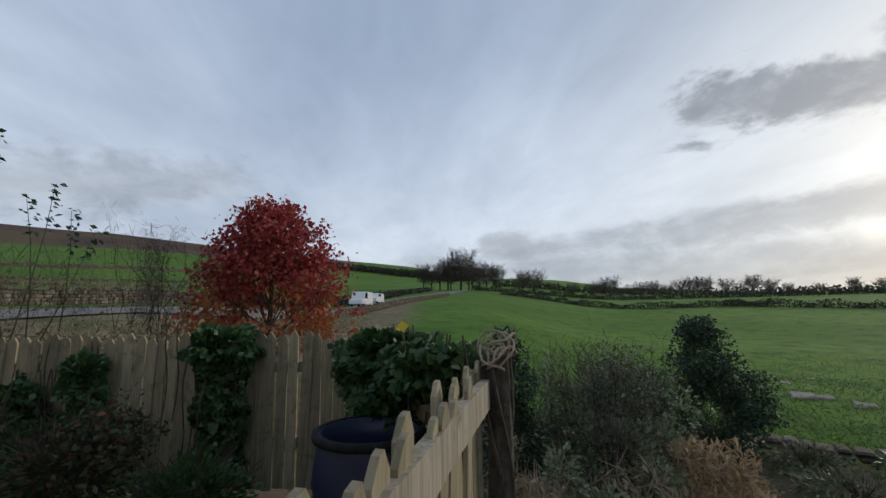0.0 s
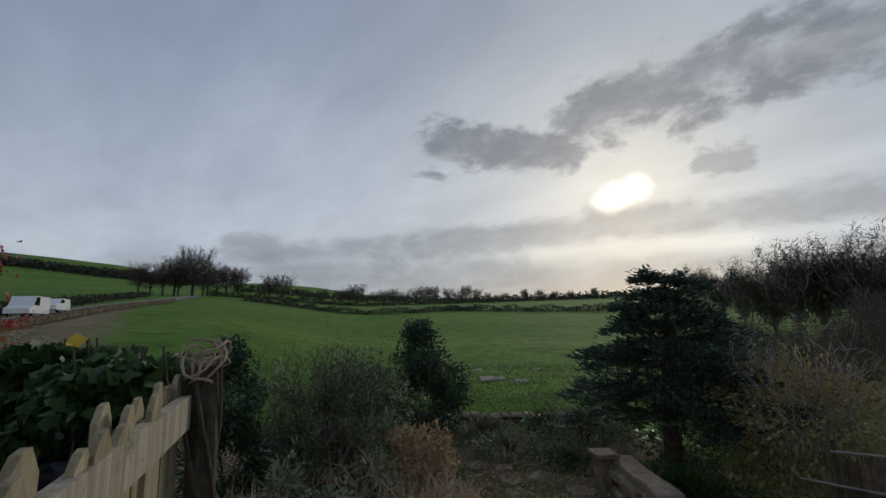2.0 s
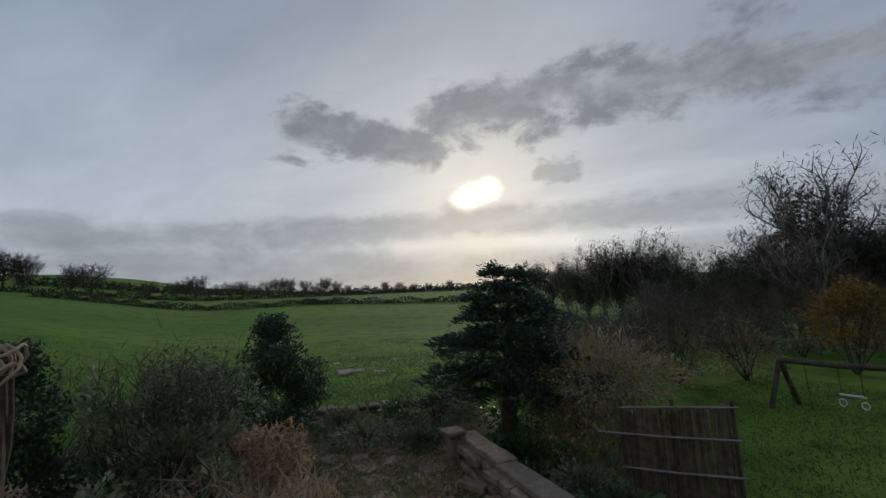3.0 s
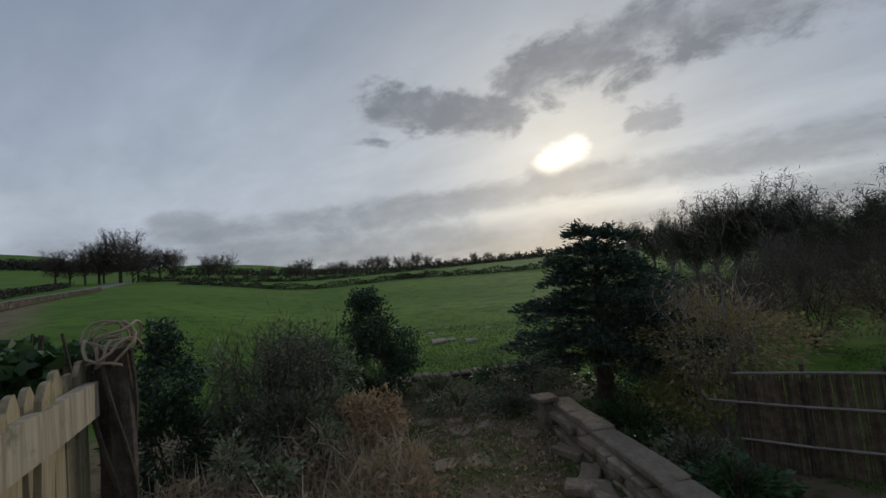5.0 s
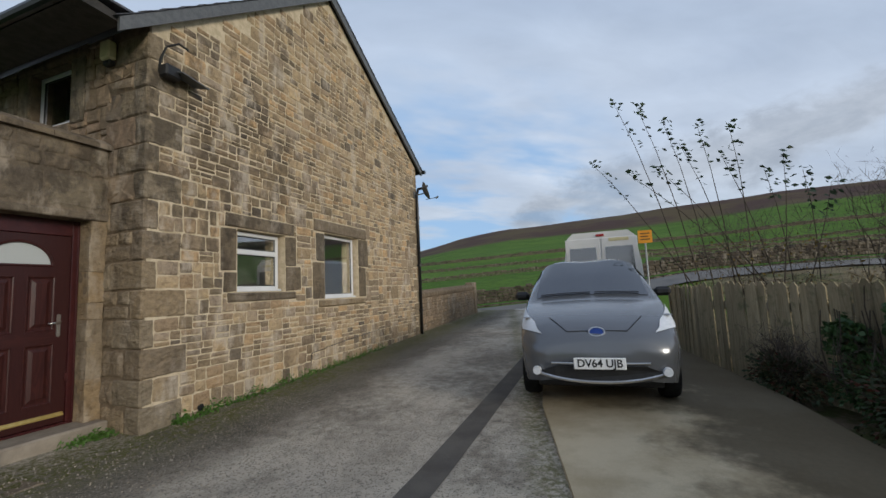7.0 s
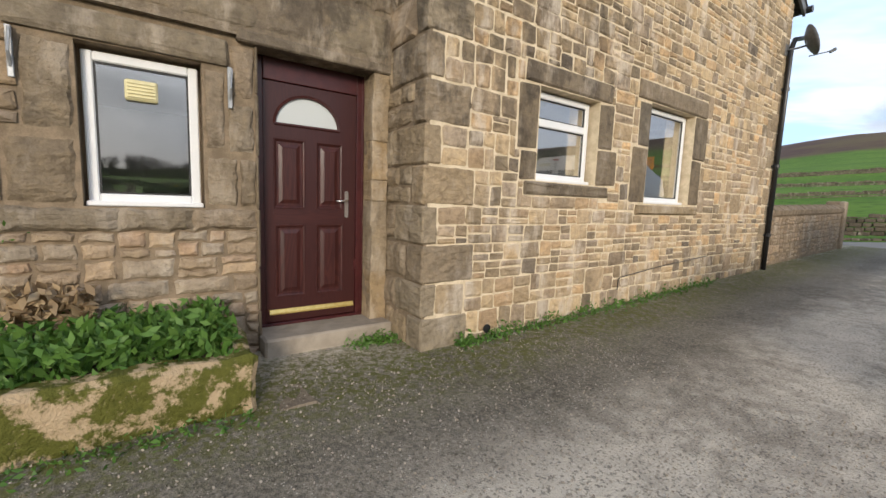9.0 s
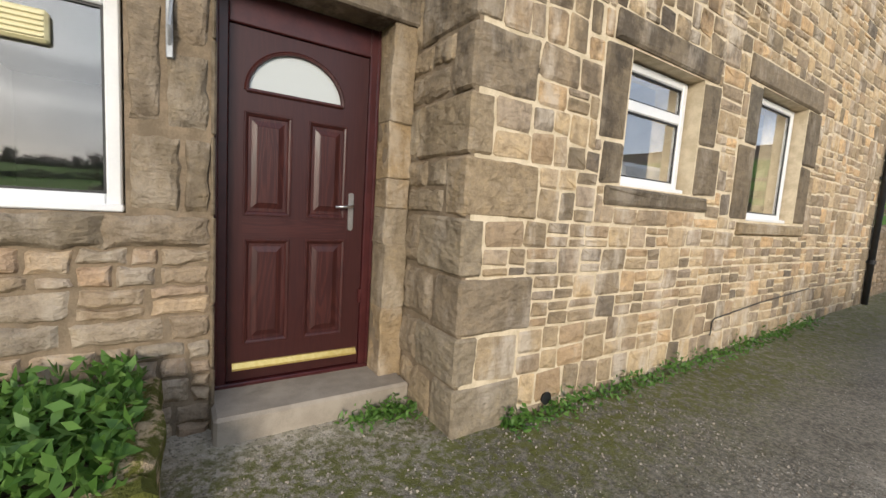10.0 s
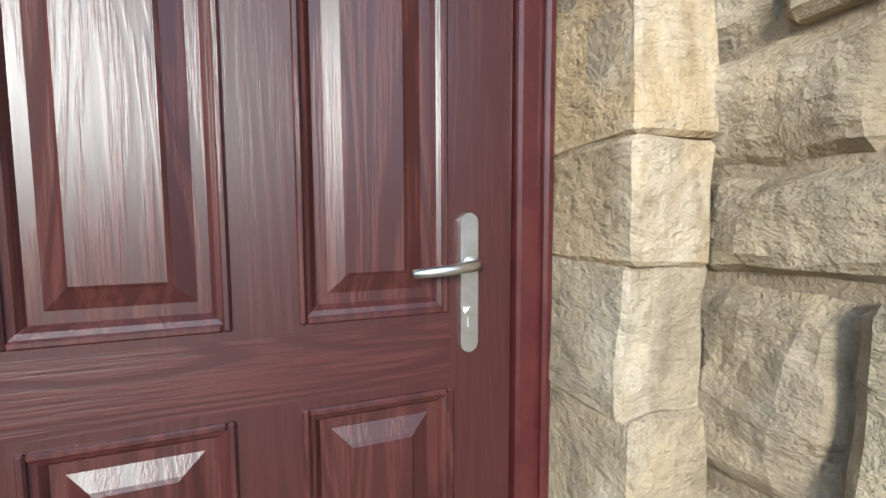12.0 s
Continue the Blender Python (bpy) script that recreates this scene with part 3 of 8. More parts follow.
def ground_material():
    m, n, b = material("field_grass", 0.95)
    p = spot(n)
    x = n.put("SeparateXYZ", p, out=0)
    y = n.put("SeparateXYZ", p, out=1)
    dist = n.vec("LENGTH", n.vec("MULTIPLY", n.vec("SUBTRACT", p, (6, -3, 0)), (1, 1, 0)))
    wide = n.noise(p, 0.035, 5, 0.6)
    mid = n.noise(p, 0.6, 6, 0.65)
    fine = n.noise(p, 14, 5, 0.7)
    green = n.mix(n.step(wide, 0.4, 0.62), (0.078, 0.160, 0.017), (0.112, 0.200, 0.026))
    green = n.mix(n.math("MULTIPLY", n.step(mid, 0.46, 0.66), 0.65), green, (0.028, 0.062, 0.010))
    green = n.vec("SCALE", green, n.math("ADD", 0.6, n.math("MULTIPLY", fine, 0.8)))
    moor = n.mix(n.step(n.noise(p, 0.012, 6, 0.6), 0.42, 0.6), (0.085, 0.052, 0.042), (0.115, 0.085, 0.045))
    up = n.put("SeparateXYZ", p, out=2)
    edge = n.math("ADD", up, n.math("MULTIPLY", n.math("SUBTRACT", n.noise(p, 0.01, 4), 0.5), 22))
    col = n.mix(n.math("MULTIPLY", n.step(n.math("ADD", dist, n.math("MULTIPLY", edge, 0.6)), 600, 660), n.step(n.math("SUBTRACT", n.math("MULTIPLY", y, 0.9), x), -160, -20)), green, moor)
    # rough brown ground between the garden and the road
    left = n.math("SUBTRACT", n.math("MULTIPLY", n.math("ADD", y, 3.0), 0.839), n.math("MULTIPLY", n.math("SUBTRACT", x, 6.0), 0.545))
    rough = n.math("MULTIPLY", n.step(n.math("ADD", left, n.math("MULTIPLY", wide, 4.0)), 2.0, 5.0), n.math("MULTIPLY", n.step(x, 8.4, 10.0), n.math("SUBTRACT", 1.0, n.step(n.math("SUBTRACT", y, n.math("MULTIPLY", x, 0.40)), 15.0, 17.0))))
    dry = n.mix(n.step(n.noise(p, 1.3, 6, 0.7), 0.4, 0.62), (0.17, 0.125, 0.08), (0.26, 0.20, 0.125))
    dry = n.mix(n.math("MULTIPLY", n.step(n.noise(p, 0.45, 5, 0.7), 0.5, 0.66), 0.7), dry, (0.075, 0.085, 0.03))
    col = n.mix(n.math("MULTIPLY", rough, 0.92), col, n.vec("SCALE", dry, n.math("ADD", 0.55, n.math("MULTIPLY", fine, 0.9))))
    soil = n.mix(n.step(n.noise(p, 3.0, 6, 0.65), 0.45, 0.6), (0.165, 0.125, 0.082), (0.078, 0.088, 0.032))
    bed = n.math("MULTIPLY", n.math("SUBTRACT", 1.0, n.step(dist, 7.2, 8.6)), n.step(y, -7.2, -6.6))
    beside = n.math("MULTIPLY", n.math("MULTIPLY", n.step(x, 4.5, 5.5), n.math("SUBTRACT", 1.0, n.step(x, 9.4, 10.2))), n.math("MULTIPLY", n.step(y, -2.5, -1.5), n.math("SUBTRACT", 1.0, n.step(y, 9, 12))))
    col = n.mix(n.math("MAXIMUM", bed, beside), col, soil)
    n.link(col, b.inputs["Base Color"])
    bump(n, b, n.math("ADD", fine, n.math("MULTIPLY", mid, 3)), 0.8, 0.05)
    return m


M_GROUND = ground_material()


def build_ground():
    rings = [0.5 * k for k in range(1, 49)] + [24.0 * 1.062 ** k for k in range(1, 76)]
    turns = 200
    g = Mesh()
    pts, faces = [], []
    for r in rings:
        for k in range(turns):
            a = 2 * math.pi * k / turns
            x, y = 6 + r * math.sin(a), -3 + r * math.cos(a)
            z = ground_z(x, y)
            if r > 12:
                z += 0.10 * ss(r, 12, 30) * noise.noise((x * 0.13, y * 0.13, 0))
            if r > 300:
                z += 6 * ss(r, 300, 700) * noise.noise((x * 0.006, y * 0.006, 3))
            pts.append((x, y, z))
    pts.append((6, -3, ground_z(6, -3)))
    for i in range(len(rings) - 1):
        for k in range(turns):
            j = (k + 1) % turns
            faces.append((i * turns + k, (i + 1) * turns + k, (i + 1) * turns + j, i * turns + j))
    faces += [(len(pts) - 1, k, (k + 1) % turns) for k in range(turns)]
    g.add(pts, faces)
    solo("ground", g, M_GROUND, "green pasture, garden soil and brown moor", "ground", "structure", smooth=True)


build_ground()


def tarmac_material():
    m, n, b = material("worn_tarmac", 0.9)
    p = spot(n)
    x = n.put("SeparateXYZ", p, out=0)
    y = n.put("SeparateXYZ", p, out=1)
    wide = n.noise(p, 0.8, 6, 0.6)
    col = n.mix(n.step(n.math("ADD", n.math("MULTIPLY", wide, 0.55), n.math("MULTIPLY", n.noise(p, 7, 6, 0.7), 0.45)), 0.39, 0.61), (0.25, 0.215, 0.168), (0.58, 0.51, 0.405))
    col = n.mix(n.math("MULTIPLY", n.step(n.noise(n.vec("MULTIPLY", p, (1.0, 0.45, 1)), 0.55, 5, 0.6), 0.48, 0.62), 0.55), col, (0.62, 0.54, 0.43))
    chips = n.put("TexVoronoi", p, None, 85.0)
    col = n.mix(n.math("MULTIPLY", n.step(n.noise(p, 90, 2), 0.56, 0.68), 0.7), col, (0.50, 0.44, 0.36))
    col = n.mix(n.math("MULTIPLY", n.step(n.noise(p, 60, 3), 0.52, 0.66), 0.7), col, (0.085, 0.075, 0.06))
    # moss and dirt where nobody drives
    patch = n.math("ADD", n.math("MULTIPLY", n.noise(p, 2.3, 7, 0.68), 0.7), n.math("MULTIPLY", n.noise(p, 22, 5, 0.7), 0.3))
    wall = n.math("SUBTRACT", 1.0, n.step(n.math("ADD", n.math("ABSOLUTE", n.math("SUBTRACT", x, 0.15)), n.math("MULTIPLY", patch, 1.1)), 0.75, 1.5))
    lane = n.math("SUBTRACT", 1.0, n.step(n.math("ADD", n.math("ABSOLUTE", n.math("SUBTRACT", x, n.math("SUBTRACT", 4.45, n.math("MULTIPLY", y, 0.21)))), n.math("MULTIPLY", patch, 0.5)), 0.25, 0.55))
    moss = n.math("MAXIMUM", wall, n.math("MULTIPLY", lane, 0.8))
    damp = n.math("MULTIPLY", n.math("SUBTRACT", 1.0, n.step(n.math("ADD", n.math("ABSOLUTE", n.math("SUBTRACT", x, 0.7)), patch), 0.9, 1.7)), 0.55)
    col = n.mix(n.math("MULTIPLY", damp, 1.45), col, n.mix(n.step(n.noise(p, 38, 5, 0.75), 0.42, 0.62), (0.055, 0.049, 0.034), (0.19, 0.165, 0.125)))
    # pale specks near the house: light grit, with wet glare painted in as colour
    glare_grit = n.put("TexVoronoi", p, None, 46.0)
    pale = n.math("MULTIPLY", n.math("SUBTRACT", 1.0, n.step(glare_grit, 0.12, 0.24)), n.step(n.noise(p, 9, 4, 0.6), 0.44, 0.6))
    close = n.math("SUBTRACT", 1.0, n.step(x, 2.2, 3.6))
    col = n.mix(n.math("MULTIPLY", n.math("MULTIPLY", pale, close), 0.85), col, (0.62, 0.56, 0.47))
    tuft = n.step(n.noise(p, 16, 6, 0.75), 0.40, 0.58)
    col = n.mix(n.math("MULTIPLY", n.math("MULTIPLY", moss, 0.9), tuft), col, n.mix(n.noise(p, 30, 3), (0.065, 0.068, 0.014), (0.150, 0.150, 0.035)))
    n.link(col, b.inputs["Base Color"])
    n.link(n.math("SUBTRACT", 0.95, n.math("MULTIPLY", wide, 0.25)), b.inputs["Roughness"])
    bump(n, b, n.math("ADD", n.noise(p, 110, 3), n.math("MULTIPLY", chips, 0.6)), 0.8, 0.008)
    return m


M_TARMAC = tarmac_material()
M_PATCH = varied("fresh_tarmac_strip", (0.11, 0.098, 0.084), (0.16, 0.143, 0.122), 3, 0.9, rel=0.8, fine=120, dist=0.006, c2=(0.11, 0.10, 0.085), cover=0.6)
M_ROAD = varied("grey_road_tarmac", (0.17, 0.16, 0.145), (0.23, 0.215, 0.195), 0.6, 0.92, rel=0.4, fine=90)


def sheet_mesh(x0, x1, y0, y1, nx, ny, lift, shape=None):
    g = Mesh()
    pts = []
    for j in range(ny + 1):
        y = y0 + (y1 - y0) * j / ny
        a, b_ = shape(y) if shape else (x0, x1)
        for i in range(nx + 1):
            pts.append((a + (b_ - a) * i / nx, y, drive_z(y) + lift))
    faces = [(j * (nx + 1) + i, j * (nx + 1) + i + 1, (j + 1) * (nx + 1) + i + 1, (j + 1) * (nx + 1) + i) for j in range(ny) for i in range(nx)]
    return g.add(pts, faces)


solo("driveway", sheet_mesh(0, 0, -9, 15.2, 12, 60, 0.008, lambda y: (-0.9 if y < 0.2 else -0.35, 5.55 + 0.6 * ss(y, -2.5, 4) + 2.2 * ss(y, 8, 15))), M_TARMAC, "worn grey tarmac drive with moss along its edges", "driveway", "structure")
solo("tarmac_strip", sheet_mesh(0, 0, -4.6, 13.5, 2, 40, 0.013, lambda y: (3.40 + 0.015 * y, 3.66 + 0.015 * y)), M_PATCH, "darker tarmac strip along a filled trench", "driveway", "structure")


def pad_material():
    m, n, b = material("stained_pad_concrete", 0.88)
    p = spot(n)
    x = n.put("SeparateXYZ", p, out=0)
    y = n.put("SeparateXYZ", p, out=1)
    wide = n.noise(p, 1.1, 6, 0.62)
    col = n.mix(n.step(wide, 0.38, 0.62), (0.46, 0.37, 0.235), (0.62, 0.52, 0.355))
    col = n.vec("SCALE", col, n.math("ADD", 0.75, n.math("MULTIPLY", n.noise(p, 120, 4, 0.7), 0.5)))
    # leaf mould along the fence, oil and damp under the car
    ragged = n.math("MULTIPLY", n.math("SUBTRACT", n.noise(p, 1.7, 7, 0.66), 0.5), 2.4)
    mould = n.step(n.math("ADD", n.math("ADD", x, n.math("MULTIPLY", y, 0.10)), ragged), 5.25, 6.1)
    oil = n.math("MULTIPLY", n.step(n.math("ADD", y, ragged), 1.5, 2.5), 0.7)
    dirt = n.mix(n.noise(p, 24, 5, 0.7), (0.055, 0.044, 0.028), (0.125, 0.098, 0.06))
    col = n.mix(n.math("MULTIPLY", n.math("MAXIMUM", mould, oil), 0.88), col, dirt)
    n.link(col, b.inputs["Base Color"])
    n.link(n.math("SUBTRACT", 0.92, n.math("MULTIPLY", oil, 0.35)), b.inputs["Roughness"])
    bump(n, b, n.noise(p, 140, 4, 0.65), 0.35, 0.004)
    return m


M_PAD = pad_material()
pad = Mesh()
pad.prism([(4.70, -0.6), (4.17, 1.8), (4.05, 2.9), (4.0, 6.6), (6.05, 6.6), (6.75, 2.6), (6.95, 0.4), (6.3, -1.9), (5.1, -2.4)], lambda u, v, d: Vector((u, v, drive_z(v) + d)), -0.1, 0.030)
solo("parking_pad", pad, M_PAD, "stained pale concrete parking pad under the grey car", "pavement", "structure")


def road_line(s):
    """The middle of the road, s metres along it."""
    x = s
    y = 18.3 + 0.05 * x + 0.18 * (math.hypot(x - 10, 6) + x - 10)
    return x, y


def build_road():
    g, line = Mesh(), []
    s = -80.0
    while s < 190:
        line.append(road_line(s))
        s += 2.0
    pts, faces = [], []
    for i, (x, y) in enumerate(line):
        a, b_ = line[max(0, i - 1)], line[min(len(line) - 1, i + 1)]
        d = Vector((b_[0] - a[0], b_[1] - a[1])).normalized()
        for o in (-2.9, 0, 2.9):
            px, py = x + d.y * o, y - d.x * o
            pts.append((px, py, ground_z(px, py) + 0.10 + (0.03 if o == 0 else 0)))
    for i in range(len(line) - 1):
        for k in range(2):
            faces.append((3 * i + k, 3 * i + k + 1, 3 * i + k + 4, 3 * i + k + 3))
    solo("road", g.add(pts, faces), M_ROAD, "wet grey country road", "road", "structure")
    marks = Mesh()
    for k in range(9):
        x = -3.0 + k * 0.85
        y = road_line(x)[1] - 2.6
        z = ground_z(x, y) + 0.125
        marks.box((x, y - 0.09, z - 0.03), (x + 0.55, y + 0.09, z + 0.012), 0.004)
    solo("road_marking", marks, M_UPVC, "broken white give-way line across the drive's mouth", "road marking", "structure")


build_road()


# ---- the house ----
def slab(rects, holes, place):
    """Boxes that fill rects less holes; place(u, v) gives the two ends of the wall's thickness."""
    g = Mesh()
    us = sorted({v for r in rects + holes for v in (r[0], r[2])})
    vs = sorted({v for r in rects + holes for v in (r[1], r[3])})
    inside = lambda r, u, v: r[0] < u < r[2] and r[1] < v < r[3]
    for a, b in zip(us, us[1:]):
        for c, d in zip(vs, vs[1:]):
            u, v = (a + b) / 2, (c + d) / 2
            if any(inside(r, u, v) for r in rects) and not any(inside(h, u, v) for h in holes):
                lo, hi = place(a, c, b, d)
                g.box(lo, hi)
    return g


def clip_rect(r, holes, gap):
    """What is left of a stone beside openings and larger stones, in pieces."""
    todo, out = [(r, 0)], []
    while todo:
        (a, b, c, d), k = todo.pop()
        if c - a < 0.03 or d - b < 0.028:
            continue
        while k < len(holes):
            h = holes[k]
            if a < h[2] + gap and c > h[0] - gap and b < h[3] + gap and d > h[1] - gap:
                todo += [((a, b, h[0] - gap, d), k + 1), ((h[2] + gap, b, c, d), k + 1)]
                u0, u1 = max(a, h[0] - gap), min(c, h[2] + gap)
                todo += [((u0, b, u1, h[1] - gap), k + 1), ((u0, h[3] + gap, u1, d), k + 1)]
                break
            k += 1
        else:
            out.append((a, b, c, d))
    return out


def courses(region, rng, band, width, gap, holes, keep=lambda r: True):
    """Squared rubble: bands of uneven height, each of single stones and stacks of two or three."""
    out = []
    v = region[1]
    while v < region[3] - 0.03:
        h = min(rng.uniform(*band), region[3] - v)
        if region[3] - v - h < 0.06:
            h = region[3] - v
        u = region[0]
        while u < region[2] - 0.02:
            w = min(rng.uniform(*width), region[2] - u)
            if region[2] - u - w < 0.07:
                w = region[2] - u
            kind = rng.random()
            if h < 0.145 or (w > h * 1.05 and kind < 0.42):
                cells = [(u, v, u + w, v + h)]
            elif kind < 0.86 or h < 0.27:
                k = rng.uniform(0.35, 0.65)
                m0, m1 = u + w * rng.uniform(0.35, 0.65), u + w * rng.uniform(0.35, 0.65)
                cells = [(u, v, m0, v + h * k), (m0, v, u + w, v + h * k), (u, v + h * k, m1, v + h), (m1, v + h * k, u + w, v + h)] if w > 0.30 else [(u, v, u + w, v + h * k), (u, v + h * k, u + w, v + h)]
            else:
                k0, k1 = rng.uniform(0.25, 0.4), rng.uniform(0.6, 0.75)
                cells = [(u, v, u + w, v + h * k0), (u, v + h * k0, u + w, v + h * k1), (u, v + h * k1, u + w, v + h)]
            for c in cells:
                out += [q for q in clip_rect((c[0] + gap / 2, c[1] + gap / 2, c[2] - gap / 2, c[3] - gap / 2), holes, gap) if keep(q)]
            u += w
        v += h
    return out


def stone_shape(rng, r, proud, rough, worn=0.17):
    """One stone as points (u, v, depth): a rim with worn corners sunk in the mortar and an uneven face."""
    a, b, c, d = r
    j = lambda k: rng.uniform(-k, k)
    w, h = c - a, d - b
    k = min(0.012, w * 0.07, h * 0.10)
    cut = lambda: rng.uniform(0.04, worn) * min(w, h)
    outer = []
    for x, y, sx, sy, first in ((a, b, 1, 1, False), (c, b, -1, 1, True), (c, d, -1, -1, False), (a, d, 1, -1, True)):
        on_u, on_v = (x + sx * cut(), y + j(k)), (x + j(k), y + sy * cut())
        outer += [on_u, on_v] if first else [on_v, on_u]
    m = min(0.018, w * 0.16, h * 0.18)
    cu, cv = (a + c) / 2, (b + d) / 2
    n = len(outer)
    pts = [(u, v, -0.02) for u, v in outer] + [(u, v, proud * 0.45 + j(0.003)) for u, v in outer]
    pts += [(u + (cu - u) * 2 * m / w, v + (cv - v) * 2 * m / h, proud + j(rough)) for u, v in outer]
    pts.append((cu + j(w * 0.2), cv + j(h * 0.2), proud + j(rough) + rough * 0.6))
    ring = lambda e: [(i + e, (i + 1) % n + e, (i + 1) % n + e + n, i + e + n) for i in range(n)]
    return pts, ring(0) + ring(n) + [(i + 2 * n, (i + 1) % n + 2 * n, 3 * n) for i in range(n)]


def hewn(rects, to3, parent, mat, amp=0.016, name="stone"):
    """Large stones seen close by: each a grid with a hewn face and worn edges."""
    for r in rects:
        nu, nv = 9, 7
        pts, faces = [], []
        for j in range(nv + 1):
            for i in range(nu + 1):
                u, v = r[0] + (r[2] - r[0]) * i / nu, r[1] + (r[3] - r[1]) * j / nv
                q = to3(u, v, 0)
                rim = min(i, nu - i, j, nv - j)
                d = -0.022 if rim == 0 else 0.010 + amp * (noise.noise((q * 6.5).to_tuple()) + 0.6 * noise.noise((q * 17).to_tuple())) + (0.006 if rim > 1 else -0.003)
                k = 0.018 if rim == 0 else 0.020
                pts.append(to3(u + k * noise.noise((q * 13 + Vector((3, 1, 7))).to_tuple()), v + k * noise.noise((q * 13).to_tuple()), d))
        faces = [(j * (nu + 1) + i, j * (nu + 1) + i + 1, (j + 1) * (nu + 1) + i + 1, (j + 1) * (nu + 1) + i) for j in range(nv) for i in range(nu)]
        part(name, Mesh().add(pts, faces), mat, parent)


def rough_block(name, lo, hi, mat, parent, amp=0.03, cuts=7, seed=0, label="", edge=0.18):
    g = Mesh()
    g.box(lo, hi, min(hi[i] - lo[i] for i in range(3)) * edge)
    bm = bmesh.new()
    bm.from_mesh(g.data(name, mat))
    bmesh.ops.subdivide_edges(bm, edges=bm.edges[:], cuts=cuts, use_grid_fill=True)
    for v in bm.verts:
        k = noise.noise_vector((v.co * 3.1 + Vector((seed, 0, 0))).to_tuple()) * amp + noise.noise_vector((v.co * 11).to_tuple()) * amp * 0.35
        v.co += k
    me = bpy.data.meshes.new(name)
    bm.to_mesh(me)
    bm.free()
    me.materials.append(mat)
    return part(name, me, mat, parent, label) if parent else me


def lay_stones(rects, to3, parent, near, mats, rng, proud=0.012, rough=0.006):
    """Stones near the path as pieces on a few shared shapes, the others joined."""
    pool = []
    for k in range(10):
        g = Mesh()
        pts, faces = stone_shape(rng, (0.0, 0.0, 0.3, 0.15), proud, rough)
        g.add([to3(u - 0.15, v - 0.075, d) - to3(0, 0, 0) for u, v, d in pts], faces)
        pool.append(g.data("stone", mats[0]))
    origin = to3(0, 0, 0)
    ux, uy = (to3(1, 0, 0) - origin), (to3(0, 1, 0) - origin)
    rest = Mesh()
    if rough > 0.013:
        hewn([r for r in rects if near(r)], to3, parent, mats[0], 0.012 if rough < 0.02 else 0.02)
        rects = [r for r in rects if not near(r)]
    for r in rects:
        if near(r):
            su, sv = (r[2] - r[0]) / 0.3, (r[3] - r[1]) / 0.15
            s = Vector([su if abs(ux[i]) > 0.5 else sv if abs(uy[i]) > 0.5 else 1.0 for i in range(3)])
            m = Matrix.LocRotScale(to3((r[0] + r[2]) / 2, (r[1] + r[3]) / 2, 0), None, s)
            piece("stone", rng.choice(pool), parent, m)
        else:
            pts, faces = stone_shape(rng, r, proud, rough)
            rest.add([to3(*p) for p in pts], faces)
    if rest.v:
        tagged(part("stone", rest, mats[1], parent, "many small squared stones"), kind="stuff")


LAY = []
house_rng = random.Random(7)
RIDGE_Y, RIDGE_Z = 3.62, 7.72
roof_at = lambda y: RIDGE_Z - 0.04 - (abs(y - RIDGE_Y) * (0.595 if y > RIDGE_Y else 0.785))
W1 = (1.32, 1.56, 2.30, 2.49)
W2 = (3.38, 1.385, 4.57, 2.66)

# gable wall, its face at x = 0
wall_gable = slab([(0.03, -0.5, 7.9, 4.9)], [W1, W2], lambda a, c, b, d: ((-0.42, a, c), (0.002, b, d)))
wall_gable.prism([(0.03, 4.9), (7.9, 4.9), (7.9, roof_at(7.9)), (RIDGE_Y, RIDGE_Z - 0.04)], lambda u, v, d: Vector((d, u, v)), -0.42, 0.002)
WALL_GABLE = solo("wall_gable", wall_gable, M_MORTAR, "sandstone gable wall with pale raised pointing", "wall", "structure")
quoins, holes = [], []
z = -0.1
heights = [0.40, 0.30, 0.34, 0.34, 0.34, 0.34, 0.36, 0.36, 0.34, 0.34, 0.36, 0.34, 0.36, 0.34]
for i, h in enumerate(heights):
    w = house_rng.uniform(0.44, 0.60) if i % 2 == 0 else house_rng.uniform(0.13, 0.18)
    quoins.append((0.0, z, w, z + h, i % 2 == 0))
    z += h
holes = [q[:4] for q in quoins]
far_q, z = [], 0.1
for i in range(14):
    w = 0.42 if i % 2 == 0 else 0.2
    far_q.append((7.9 - w, z, 7.9, z + 0.335))
    z += 0.34
surround_1 = [(1.10, 2.49, 2.52, 2.70), (1.02, 1.86, 1.31, 2.48), (1.08, 1.56, 1.31, 1.85), (2.31, 1.98, 2.58, 2.48), (2.31, 1.56, 2.70, 1.97), (1.15, 1.42, 2.55, 1.55)]
surround_2 = [(3.05, 2.66, 4.90, 2.90), (3.12, 2.10, 3.37, 2.65), (3.02, 1.385, 3.37, 2.09), (4.58, 1.385, 4.88, 2.04), (4.58, 2.05, 4.98, 2.65), (3.18, 1.24, 4.80, 1.375)]
holes += far_q + surround_1 + surround_2 + [W1, W2]
under_roof = lambda r: r[3] < roof_at(r[0]) - 0.02 and r[3] < roof_at(r[2]) - 0.02
gable_stones = []
for a, b, c, d, long_one in quoins:
    # each corner stone's height is made up by one band or two
    cut = b + (d - b) * house_rng.uniform(0.38, 0.62)
    for lo, hi in (((b, d),) if house_rng.random() < 0.35 else ((b, cut), (cut, d))):
        gable_stones += courses((c, lo, 7.9, hi), house_rng, (hi - lo, hi - lo), (0.15, 0.42), 0.018, far_q + surround_1 + surround_2 + [W1, W2], under_roof)
gable_stones += courses((0.0, quoins[-1][3], 7.9, 7.4), house_rng, (0.17, 0.27), (0.15, 0.40), 0.020, far_q, under_roof)
face_x = lambda u, v, d: Vector((d, u, v))
